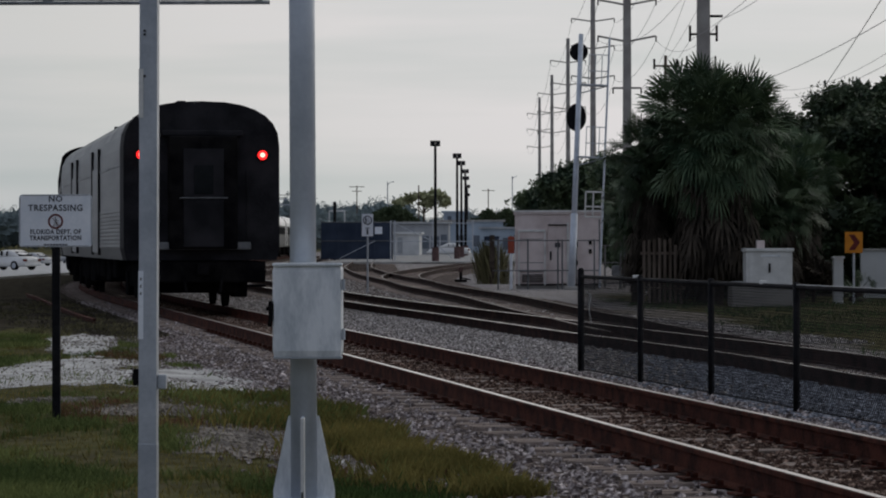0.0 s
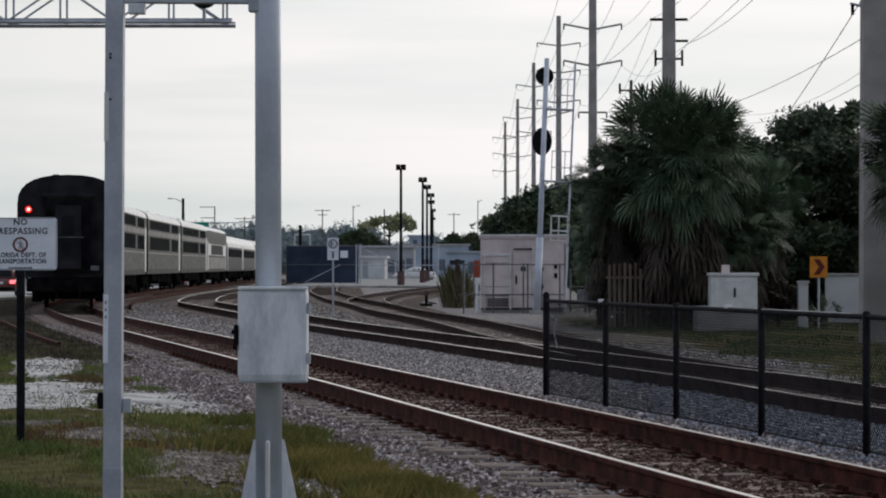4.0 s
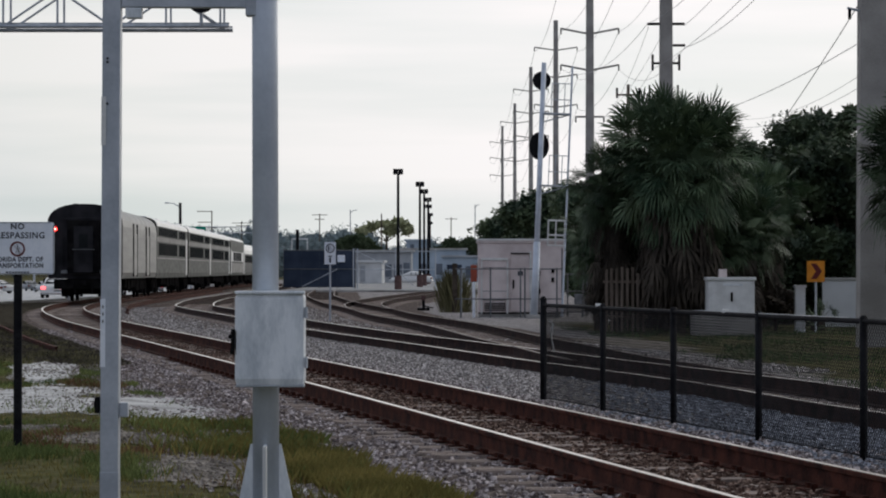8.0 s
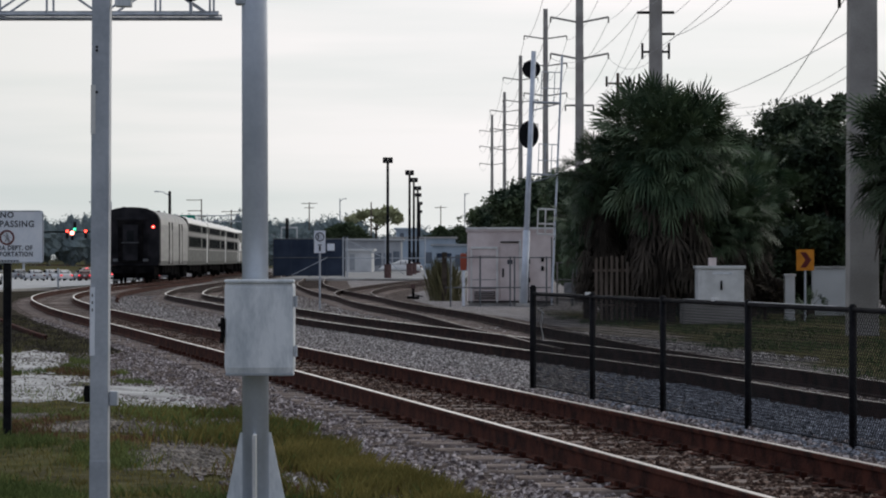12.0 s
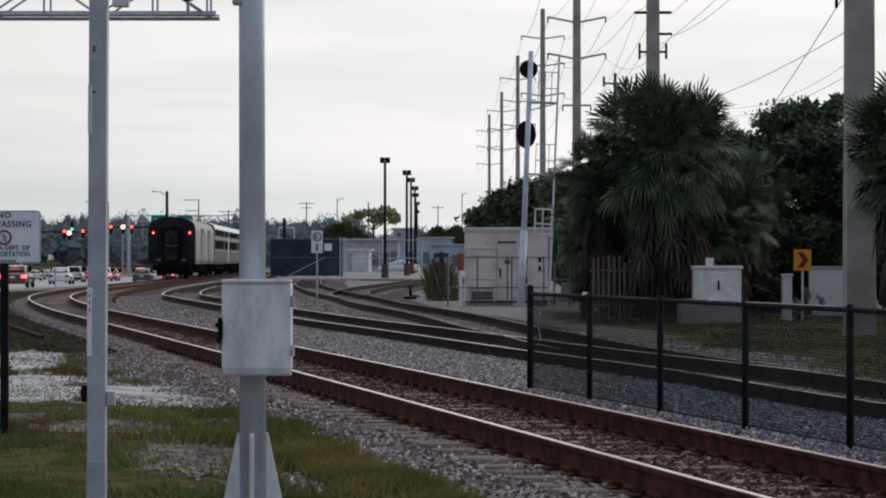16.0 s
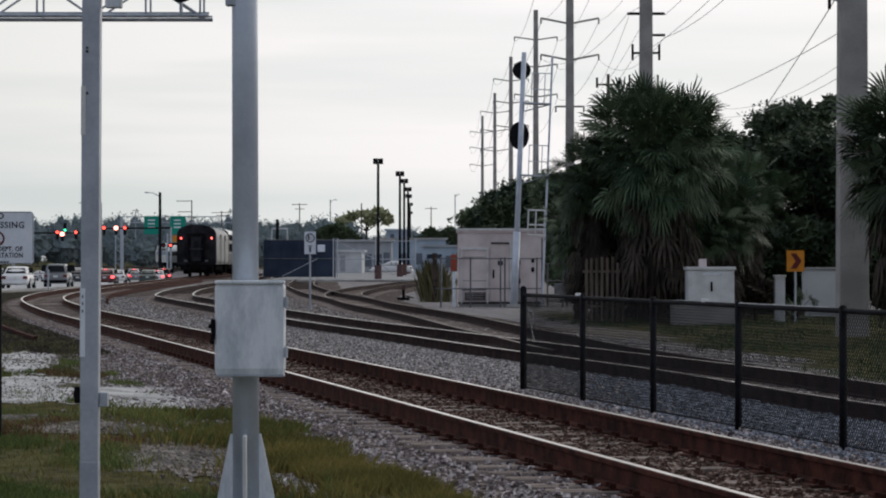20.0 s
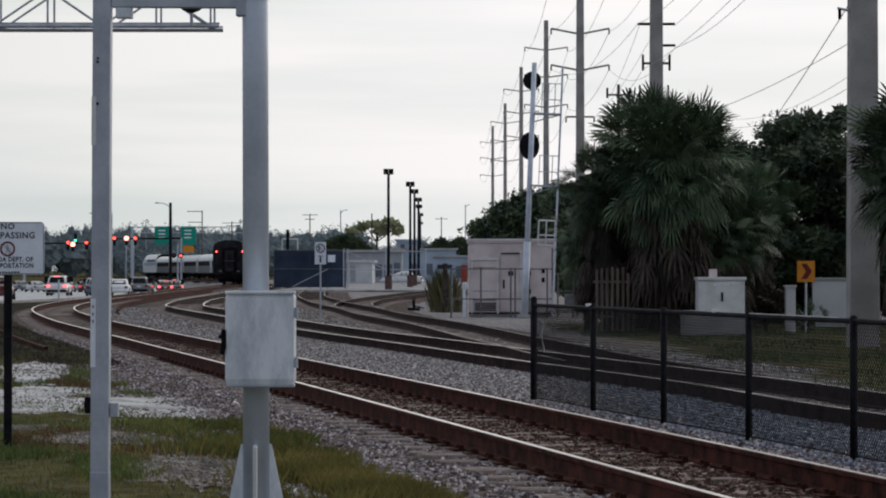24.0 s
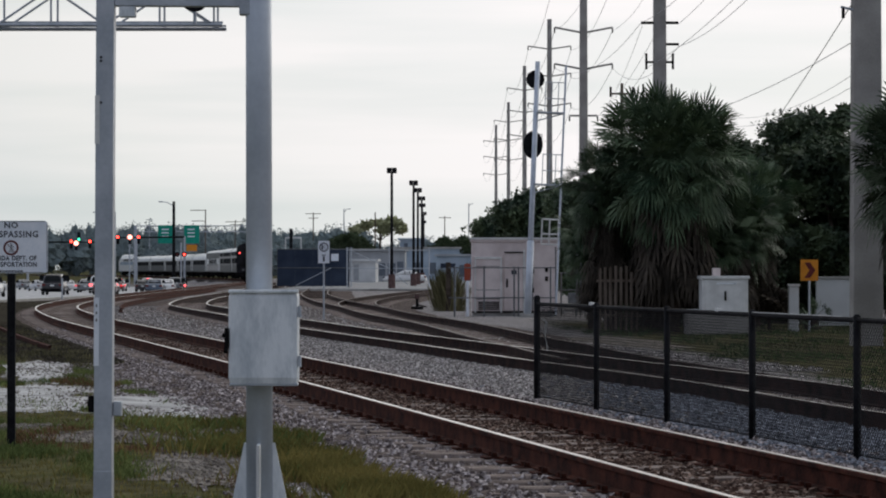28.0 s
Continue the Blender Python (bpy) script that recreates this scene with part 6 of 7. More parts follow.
# ---- the yard and its lamps, fences and buildings ----
def build_yard():
    me = pydata("pavement", [(-13.5, 212, 0.06), (3.2, 205, 0.06), (14, 205, 0.06), (14, 420, 0.06), (-13.5, 420, 0.06)], [(0, 1, 2, 3, 4)], "lotpave")
    tagged(new("pavement", me), "pale asphalt parking yard", "pavement", kind="structure")
    bm = box(B(), -13.5, 3.2, -0.2, 0.2, 0, 0.16, 0.02)
    tagged(part("kerb", bm, "kerb", None, at=pose(0, 209, 0, 0, 0, -2)), "pale concrete kerb along the yard", "kerb", kind="structure")
    for x, y, hz in ((-4.33, 228, 9.9), (-2.9, 261, 9.9), (-2.73, 285, 9.9), (-2.6, 318, 9.9), (-2.8, 352, 9.9), (-3.0, 404, 9.9), (-3.5, 476, 9.9)):
        t = thing("yard_lamp", "tall dark shoebox area lamp on a reddish pedestal", "street lamp", pose(x, y, 0), group="yard lamps")
        part("pole", tube(B(), (0, 0, 0.9), (0, 0, hz - 0.3), 0.14, 0.11, 10), "black", t)
        part("pedestal", tube(B(), (0, 0, 0), (0, 0, 1.2), 0.3, n=14), "rust", t, "reddish round concrete pedestal")
        for sx in (-1, 1):
            part("luminaire", box(B(), sx * 0.21 - 0.2, sx * 0.21 + 0.2, -0.3, 0.3, hz - 0.36, hz + 0.1, 0.03), "black", t)
    # screened fence
    t = thing("screened_fence", "tall fence covered with dark blue windscreen cloth", "fence", pose(-14.6, 242, 0))
    for k in range(4):
        part("screen_panel", box(B(), k * 1.56, k * 1.56 + 1.55, -0.02, 0.02, 0.15, 3.35), "screen", t)
    for k in range(5):
        part("post", tube(B(), (k * 1.56, 0.06, 0), (k * 1.56, 0.06, 3.5), 0.05, n=8), "dullsteel", t)
    for z in (1.75, 3.4):
        part("rail", tube(B(), (0, -0.05, z), (6.25, -0.05, z), 0.035, n=8), "dullsteel", t)
    part("brace", tube(B(), (1.6, -0.08, 0.2), (4.7, -0.08, 1.75), 0.035, n=8), "galv", t)
    part("small_sign", box(B(), 4.7, 5.35, -0.1, -0.06, 2.35, 2.98), "white", t, "small white notice")
    t = thing("yard_gate", "galvanised chain-link gate with diagonal brace", "gate", pose(-8.3, 236, 0))
    for x in (0.0, 0.35, 3.6, 7.0):
        part("post", tube(B(), (x, 0, 0), (x, 0, 3.5), 0.05, n=8), "galv", t)
    for z in (1.7, 3.25):
        part("rail", tube(B(), (0, 0, z), (7, 0, z), 0.035, n=8), "galv", t)
    part("brace", tube(B(), (0.4, -0.06, 3.2), (3.6, -0.06, 1.7), 0.035, n=8), "galv", t)
    part("brace", tube(B(), (3.6, -0.06, 1.7), (5.2, -0.06, 0.3), 0.035, n=8), "galv", t)
    # stack and boxy equipment behind the screen
    t = thing("yard_equipment", "dark stack and pale frame above the screened fence", "equipment", pose(-14.6, 250, 0))
    part("chimney", tube(B(), (0.75, 0, 0), (0.75, 0, 5.3), 0.15, n=10), "black", t)
    part("frame_post", box(B(), 1.6, 1.7, -0.05, 0.05, 0, 4.4), "whitepaint", t)
    part("frame_post", box(B(), 0.2, 0.3, -0.05, 0.05, 0, 4.4), "whitepaint", t)
    part("frame_top", box(B(), 0.2, 1.7, -0.06, 0.06, 4.4, 4.55), "whitepaint", t)


def building(name, label, x0, x1, y, h, mat, roof_mat, wins, depth=14, roof_h=0.0):
    t = thing(name, label, "building", pose(0, y, 0))
    part("wall", box(B(), x0, x1, 0, depth, 0, h), mat, t)
    rf = part("roof", box(B(), x0 - 0.3, x1 + 0.3, -0.4, depth, h, h + 0.25 + roof_h), roof_mat, t)
    for a, b, c, d, m in wins:
        w = part("window" if m == "hazeglass" else "door", box(B(), a, b, -0.06, 0.04, c, d), m, t)
    return t


def build_buildings():
    building("white_shed", "low white flat-roofed shed in the yard", -11.2, -8.2, 330, 2.6, "whitewall", "whitewall", [(-10.8, -10.2, 0.3, 2.2, "greywall")])
    building("grey_warehouse", "long low grey warehouse behind the yard", -14, -5.0, 352, 4.0, "greywall", "kerb", [(-8.5, -7.5, 0.8, 2.4, "hazeglass"), (-7.2, -6.2, 0.8, 2.4, "hazeglass"), (-6.0, -5.2, 0.4, 2.6, "hazeglass")])
    building("blue_grey_building", "blue-grey commercial building with a stepped roof", -7.2, 2.2, 400, 4.6, "bluewall", "kerb", [(-6.5, -5.5, 1, 2.6, "hazeglass"), (-4.5, -3.5, 1, 2.6, "hazeglass"), (-2.2, -1.2, 1, 2.6, "hazeglass"), (0.2, 1.2, 1, 2.6, "hazeglass")])
    building("blue_grey_building", "taller blue-grey block rising behind its neighbour", -6.6, -3.0, 410, 6.0, "bluewall", "bluewall", [(-6.0, -5.4, 4.6, 5.5, "hazeglass")])
    building("low_shop", "low pale shop with a dark awning", -1.0, 5.0, 370, 3.4, "bluewall", "greywall", [(-0.5, 1.5, 1.8, 2.4, "screen"), (2.0, 4.4, 0.6, 2.2, "hazeglass")])
    building("warehouse", "wide grey warehouse beyond the road junction", -75, -40, 700, 7.5, "greywall", "greywall", [(-70 + 4 * k, -68 + 4 * k, 2, 5, "hazeglass") for k in range(7)])


def slim_pole(x, y, h, label, arms=(), lamp=0, mat="wood", r=0.14):
    t = thing("utility_pole", label, "utility pole", pose(x, y, 0), group="far poles")
    part("shaft", tube(B(), (0, 0, -1.5), (0, 0, h), r, r * 0.75, 8), mat, t)
    for z, a, b in arms:
        part("crossarm", box(B(), a, b, -0.06, 0.06, h - z, h - z + 0.14), mat, t)
    if lamp:
        bm = tube(B(), (0, 0, h - 0.6), (lamp * 0.6, 0, h - 0.1), 0.06, n=6)
        tube(bm, (lamp * 0.6, 0, h - 0.1), (lamp, 0, h - 0.05), 0.05, n=6)
        part("lamp_arm", bm, "galv", t)
        part("lamp_head", box(B(), min(lamp, lamp * 1.35), max(lamp, lamp * 1.35), -0.15, 0.15, h - 0.12, h + 0.04, 0.03), "galv", t)


def build_far_poles():
    slim_pole(-35.8, 366, 10.6, "dark street lamp pole with a pale arm", lamp=-1.5, mat="black", r=0.24)
    slim_pole(-59.5, 500, 12, "curved street lamp far down the road", lamp=-3.0, mat="galv", r=0.16)
    slim_pole(-44.3, 513, 12.7, "far utility pole with side arms", [(0.2, -2.8, 0.1), (2.2, -2.6, 0.1), (3.2, -0.7, 0.9)])
    slim_pole(-46.5, 615, 12.5, "far utility pole with a crossarm", [(0.4, -2.2, 2.2), (1.0, -1.2, 1.2)])
    slim_pole(-27, 570, 13.3, "far utility pole with a crossarm", [(0.3, -1.6, 1.6), (1.2, -1.0, 1.0)])
    slim_pole(-18.5, 510, 12.8, "far lamp pole with a short arm", lamp=0.9, mat="galv", r=0.12)
    slim_pole(-12, 480, 11.5, "plain far wooden pole")
    slim_pole(0.1, 620, 13.6, "far utility pole with a crossarm", [(0.5, -1.4, 1.4)])
    slim_pole(4.6, 520, 14.0, "far thin lamp pole", lamp=0.6, mat="galv", r=0.12)
    slim_pole(-64, 600, 12.5, "far pole with a small head", [(0.2, -0.7, 0.7)], mat="galv", r=0.1)


build_yard()
build_buildings()
build_far_poles()

# ---- the road beside the railway, its junction and the traffic ----
ROAD = Line([(-17.4, -320), (-17.3, -150), (-17.2, 0), (-17.1, 60), (-17.0, 110), (-17.1, 132), (-17.7, 156), (-18.3, 182.1), (-19.1, 208.8), (-19.6, 230.6), (-20.3, 252.5),
             (-21, 279.2), (-22.3, 313.1), (-26, 364.1), (-34, 424.8), (-44, 479.4)])


def build_road():
    me = strip("road", ROAD, ROAD.of_y(-300), ROAD.of_y(470), [(-44, 0.03), (-30, 0.035), (-20, 0.04), (-12, 0.04), (-8, 0.04), (-4.6, 0.035)], "asphalt", 4.0, lie=True)
    rd = tagged(new("road", me), "pale worn asphalt road beside the track", "road", kind="structure")
    mk = bpy.data.meshes
    for lane in (-10.6, -14.6):
        s = ROAD.of_y(110)
        while s < ROAD.of_y(380):
            p, w = ROAD.side(s, lane), ROAD.way(s)
            me = mk.get("lane_dash") or finish("lane_dash", box(B(), -0.07, 0.07, -1.5, 1.5, 0, 0.006), "whitepaint")
            again("lane_dash", me, rd, pose(p.x, p.y, 0.046 - road_dip(p.x, p.y), 0, 0, math.degrees(math.atan2(w.y, w.x)) - 90))
            s += 12
    kb = strip("kerb", ROAD, ROAD.of_y(95), ROAD.of_y(440), [(-4.7, 0.0), (-4.7, 0.13), (-4.45, 0.13), (-4.45, -0.05)], "kerb", 4.0, lie=True)
    tagged(new("road_kerb", kb), "concrete kerb between road and track", "kerb", kind="structure")
    p = ROAD.side(ROAD.of_y(160), -4.9)
    t = thing("road_delineator", "thin grey post at the roadside", "post", pose(p.x + 0.6, p.y, 0))
    part("post", tube(B(), (0, 0, -0.1), (0, 0, 1.1), 0.05, n=8), "galv", t)



def paint(key, c):
    if key not in M:
        M[key] = material(key, tuple(v * 0.85 for v in c), c, 0.8, 0.3, 0.0, 0.01, coat=0.4)
    return key


def loft(bm, stations):
    """Skin rounded cross-sections along y: (y, half width, low, high, shoulder inset)."""
    rings = []
    for y, w, z0, z1, ins in stations:
        h = z1 - z0
        pts = [(-w * 0.9, z0), (-w, z0 + h * 0.25), (-w, z0 + h * 0.55), (-w + ins * 0.6, z0 + h * 0.88), (-w + ins, z1 - 0.012), (-w * 0.3, z1), (w * 0.3, z1), (w - ins, z1 - 0.012),
               (w - ins * 0.6, z0 + h * 0.88), (w, z0 + h * 0.55), (w, z0 + h * 0.25), (w * 0.9, z0)]
        rings.append([bm.verts.new((x, y, z)) for x, z in pts])
    n = len(rings[0])
    for a, b in zip(rings, rings[1:]):
        for k in range(n):
            bm.faces.new((a[k], a[(k + 1) % n], b[(k + 1) % n], b[k]))
    bm.faces.new(list(reversed(rings[0])))
    bm.faces.new(rings[-1])
    bmesh.ops.recalc_face_normals(bm, faces=bm.faces)
    return bm


def road_car(label, colour, suv=False, lit=True, front=False):
    """A car 4.6 m long, its rear at -y: lower body, cabin with glass, lamps, bumpers, wheels."""
    t = thing("car", label, "car", group="road traffic")
    hh, belt = (1.70, 1.05) if suv else (1.44, 0.94)
    shell = [(-2.32, 0.78, 0.42, belt - 0.22, 0.10), (-2.24, 0.86, 0.32, belt - 0.08, 0.12), (-2.0, 0.90, 0.26, belt - 0.01, 0.12), (-1.3, 0.92, 0.24, belt + 0.02, 0.13), (0.3, 0.92, 0.24, belt, 0.13),
             (1.1, 0.91, 0.24, belt - 0.03, 0.14), (1.8, 0.88, 0.26, belt - 0.14, 0.16), (2.2, 0.80, 0.32, belt - 0.26, 0.16), (2.32, 0.66, 0.4, belt - 0.4, 0.12)]
    part("shell", loft(B(), shell), colour, t, smooth=True)
    b0, b1, f1, f0 = (-2.12, -1.86, 0.2, 1.15) if suv else (-1.72, -0.92, 0.15, 1.2)
    cabin = [(b0, 0.72, belt - 0.06, belt + 0.03, 0.06), ((b0 * 0.55 + b1 * 0.45), 0.75, belt - 0.05, belt + (hh - belt) * 0.5, 0.10), (b1, 0.76, belt - 0.05, hh - 0.04, 0.16), (b1 + 0.35, 0.77, belt - 0.05, hh, 0.18),
             (f1 - 0.3, 0.77, belt - 0.05, hh, 0.18), (f1, 0.76, belt - 0.05, hh - 0.05, 0.17), (f0, 0.7, belt - 0.06, belt + 0.02, 0.06)]
    part("cabin", loft(B(), cabin), colour, t, smooth=True)
    # glass let into the cabin's four sides
    zt, zb = hh - 0.12, belt + 0.06
    lean = (b1 - b0) / (hh - 0.04 - belt - 0.03)
    yb, yt = b0 + lean * (zb - belt - 0.03), b0 + lean * (zt - belt - 0.03)
    bm = B()
    bm.faces.new([bm.verts.new(v) for v in ((-0.66, yb - 0.03, zb), (0.66, yb - 0.03, zb), (0.55, yt - 0.03, zt), (-0.55, yt - 0.03, zt))])
    g = bmesh.ops.extrude_face_region(bm, geom=bm.faces[:])
    bmesh.ops.translate(bm, vec=(0, 0.06, 0), verts=[v for v in g["geom"] if isinstance(v, bmesh.types.BMVert)])
    part("rear_window", bm, "glass", t)
    lean = (f1 - f0) / (hh - 0.05 - belt - 0.02)
    yb, yt = f0 + lean * (zb - belt - 0.02), f0 + lean * (zt - belt - 0.02)
    bm = B()
    bm.faces.new([bm.verts.new(v) for v in ((-0.64, yb + 0.03, zb), (0.64, yb + 0.03, zb), (0.55, yt + 0.03, zt), (-0.55, yt + 0.03, zt))])
    g = bmesh.ops.extrude_face_region(bm, geom=bm.faces[:])
    bmesh.ops.translate(bm, vec=(0, -0.06, 0), verts=[v for v in g["geom"] if isinstance(v, bmesh.types.BMVert)])
    part("windscreen", bm, "glass", t)
    lamp = "redink" if not lit else ("brightlamp" if lit == 2 else "brakelamp")
    for sx in (-1, 1):
        for ya, yb2 in ((b1 + 0.12, (b1 + f1) / 2 - 0.05), ((b1 + f1) / 2 + 0.05, f1 - 0.02)):
            part("side_window", bar(B(), (sx * 0.755, (ya + yb2) / 2, zb), (sx * 0.675, (ya + yb2) / 2, zt - 0.02), 0.05, yb2 - ya), "glass", t)
        part("tail_lamp", box(B(), sx * 0.70 - 0.15, sx * 0.70 + 0.15, -2.35, -2.18, belt - 0.32, belt - 0.13, 0.03), lamp, t)
        part("head_lamp", box(B(), sx * 0.62 - 0.16, sx * 0.62 + 0.16, 2.1, 2.27, 0.58, 0.72, 0.03), "headlamp" if front else "glass", t)
        part("mirror", box(B(), sx * 0.98 - 0.09, sx * 0.98 + 0.09, 0.7, 0.82, belt + 0.0, belt + 0.13, 0.03), colour, t)
        for y in (-1.4, 1.4):
            wh = part("wheel", tube(B(), (sx * 0.84 - 0.1, y, 0.33), (sx * 0.84 + 0.1, y, 0.33), 0.33, n=18), "tyre", t)
            part("rim", tube(B(), (sx * 0.95, y, 0.33), (sx * 0.955, y, 0.33), 0.2, n=12), "galv", wh)
    if lit == 2:
        part("brake_lamp", box(B(), -0.22, 0.22, b1 - 0.06, b1 + 0.02, hh - 0.09, hh - 0.05, 0.01), lamp, t)
    part("number_plate", box(B(), -0.16, 0.16, -2.37, -2.33, belt - 0.34, belt - 0.2), "whitepaint", t)
    part("bumper", box(B(), -0.84, 0.84, -2.40, -2.14, 0.32, 0.52, 0.06), "under" if suv else colour, t)
    return t


def lane_pose(y, off, back=False):
    s = ROAD.of_y(y)
    p, w = ROAD.side(s, off), ROAD.way(s)
    return pose(p.x, p.y, 0.045 - road_dip(p.x, p.y), 0, 0, math.degrees(math.atan2(w.y, w.x)) - 90 + (180 if back else 0))


build_road()
paint("paint_silver", (0.52, 0.53, 0.54))
paint("paint_white", (0.75, 0.75, 0.74))
paint("paint_black", (0.02, 0.02, 0.025))
paint("paint_grey", (0.18, 0.19, 0.2))
paint("paint_red", (0.10, 0.017, 0.017))
paint("paint_blue", (0.08, 0.11, 0.16))
paint("paint_green", (0.04, 0.07, 0.06))
LANES = (-8.7, -12.6, -16.6, -20.5)
# moving cars: label, paint, tall body, lane, seconds and place along the road
TRAFFIC = [
    ("dark green car rolling up to the lights", "paint_green", False, 0, [(0, 68), (8, 215), (10, 244), (15, 271), (17, 288), (19, 295), (20.5, 299), (22, 313), (24, 339), (26, 359), (28, 364)]),
    ("white sedan braking at the lights", "paint_white", False, 0, [(0, 56), (10, 226), (15, 298), (20.5, 318), (24, 362), (26, 374), (28, 377)]),
    ("red car braking at the lights", "paint_red", True, 0, [(0, 96), (10, 267), (15, 322), (20.5, 341), (24, 384), (28, 392)]),
    ("dark red sedan braking with bright lamps", "paint_red", False, 0, [(0, -90), (15, 160), (17, 194), (19, 229), (20.5, 255), (24, 313), (26, 340), (28, 350)]),
    ("dark grey sport utility car on the road", "paint_grey", True, 0, [(0, -136), (17, 156), (19, 190), (20.5, 215), (24, 272), (26, 306), (28, 329)]),
    ("white sedan in the near lane", "paint_white", False, 0, [(0, -158), (20.5, 190), (24, 250), (26, 280), (28, 307)]),
    ("blue grey sedan in the near lane", "paint_blue", False, 0, [(0, -181), (20.5, 169), (24, 229), (26, 261), (28, 287)]),
    ("dark red sedan driving behind others", "paint_red", False, 0, [(0, -243), (24, 166), (26, 198), (28, 232)]),
    ("white sedan driving in the second lane", "paint_white", False, 1, [(0, -34), (15, 224), (17, 255), (19, 292), (21, 321), (24, 339), (28, 348)]),
    ("black coupe driving in the second lane", "paint_black", False, 1, [(0, -79), (17, 210), (19, 244), (20.5, 271), (22, 296), (24, 318), (28, 332)]),
    ("white sport utility car braking in the second lane", "paint_white", True, 1, [(0, -136), (22, 215), (24, 235), (26, 251), (28, 268)]),
    ("black sport utility car in the second lane", "paint_black", True, 1, [(0, -243), (24, 162), (26, 195), (28, 229)]),
    ("pale silver sedan in the second lane", "paint_silver", False, 1, [(0, -328), (26, 154), (28, 189)]),
    ("dark sedan in the third lane", "paint_grey", False, 2, [(0, -56), (17, 199), (19, 226), (20.5, 247), (24, 272), (28, 296)]),
    ("silver sport utility car in the third lane", "paint_silver", True, 2, [(0, 34), (11, 198), (12, 220), (13.5, 254), (16, 292), (20, 303), (28, 316)]),
]
STANDING = [
    ("tall white van waiting at the lights", "paint_white", True, 2, 336), ("red car waiting with lit lamps", "paint_red", False, 2, 349), ("white car waiting in the third lane", "paint_white", False, 2, 364),
    ("dark car waiting in the third lane", "paint_black", True, 2, 376), ("grey car waiting in the second lane", "paint_grey", False, 1, 364), ("silver car waiting with lit lamps", "paint_silver", False, 1, 380),
    ("white car waiting in the second lane", "paint_white", True, 1, 394), ("red car waiting in the fourth lane", "paint_red", False, 3, 364), ("white car waiting in the fourth lane", "paint_white", False, 3, 382),
    ("silver car waiting in the fourth lane", "paint_silver", True, 3, 398), ("dark car waiting near the junction", "paint_grey", False, 0, 408), ("white car waiting near the junction", "paint_white", False, 0, 423), ]
MOVING = []
for lab, col, tall, lane, rows in TRAFFIC:
    c = road_car(lab, col, tall, lit=2 if "brak" in lab else 0)
    c.matrix_basis = lane_pose(rows[0][1], LANES[lane])
    MOVING.append((c, LANES[lane], rows))
for i, (lab, col, tall, lane, y) in enumerate(STANDING):
    c = road_car(lab, col, tall, lit=2 if i % 3 == 0 else 1)
    c.matrix_basis = lane_pose(y, LANES[lane])
# cars held at the far side of the junction
for lab, col, tall, x, y in (("silver car standing across the junction", "paint_silver", False, -54.0, 368), ("silver car standing behind another", "paint_silver", False, -55.6, 394),
                             ("white car with lit tail lamps at the crossing", "paint_white", False, -49.6, 362), ("white car standing in the next lane", "paint_white", False, -51.9, 380),
                             ("red car standing in the next lane", "paint_red", False, -52.0, 402), ("dark car standing across the junction", "paint_grey", False, -47.2, 366),
                             ("dark car standing far across the junction", "paint_grey", False, -61, 400), ("white car standing by the roadside", "paint_white", False, -34.2, 197),
                             ("silver car standing by the roadside", "paint_silver", False, -49.5, 300)):
    c = road_car(lab, col, tall, lit=1 if "lit" in lab else 0)
    c.matrix_basis = pose(x, y, 0.045 - road_dip(x, y), 0, 0, 55 if "roadside" in lab else 25)
for x, y in ((-4.3, 300),):
    c = road_car("pale car parked in the yard", "paint_white", False, lit=False)
    c.matrix_basis = pose(x, y, 0.08, 0, 0, 85)


def traffic_signal(parent, x, z, red=True, big=False):
    h = part("signal_housing", box(B(), x - 0.22, x + 0.22, -0.15, 0.15, z - 0.65, z + 0.65, 0.03), "black", parent)
    # a big lens is oversized: its extra width stands in for glow
    part("lens", tube(B(), (x, -0.2, z + (0.4 if red else -0.4)), (x, -0.155, z + (0.4 if red else -0.4)), 0.34 if big else 0.2, n=14), "lampcore" if big else ("redsignal" if red else "greensignal"), h)
    part("visor", box(B(), x - 0.2, x + 0.2, -0.4, -0.155, z + 0.62, z + 0.66), "black", h)


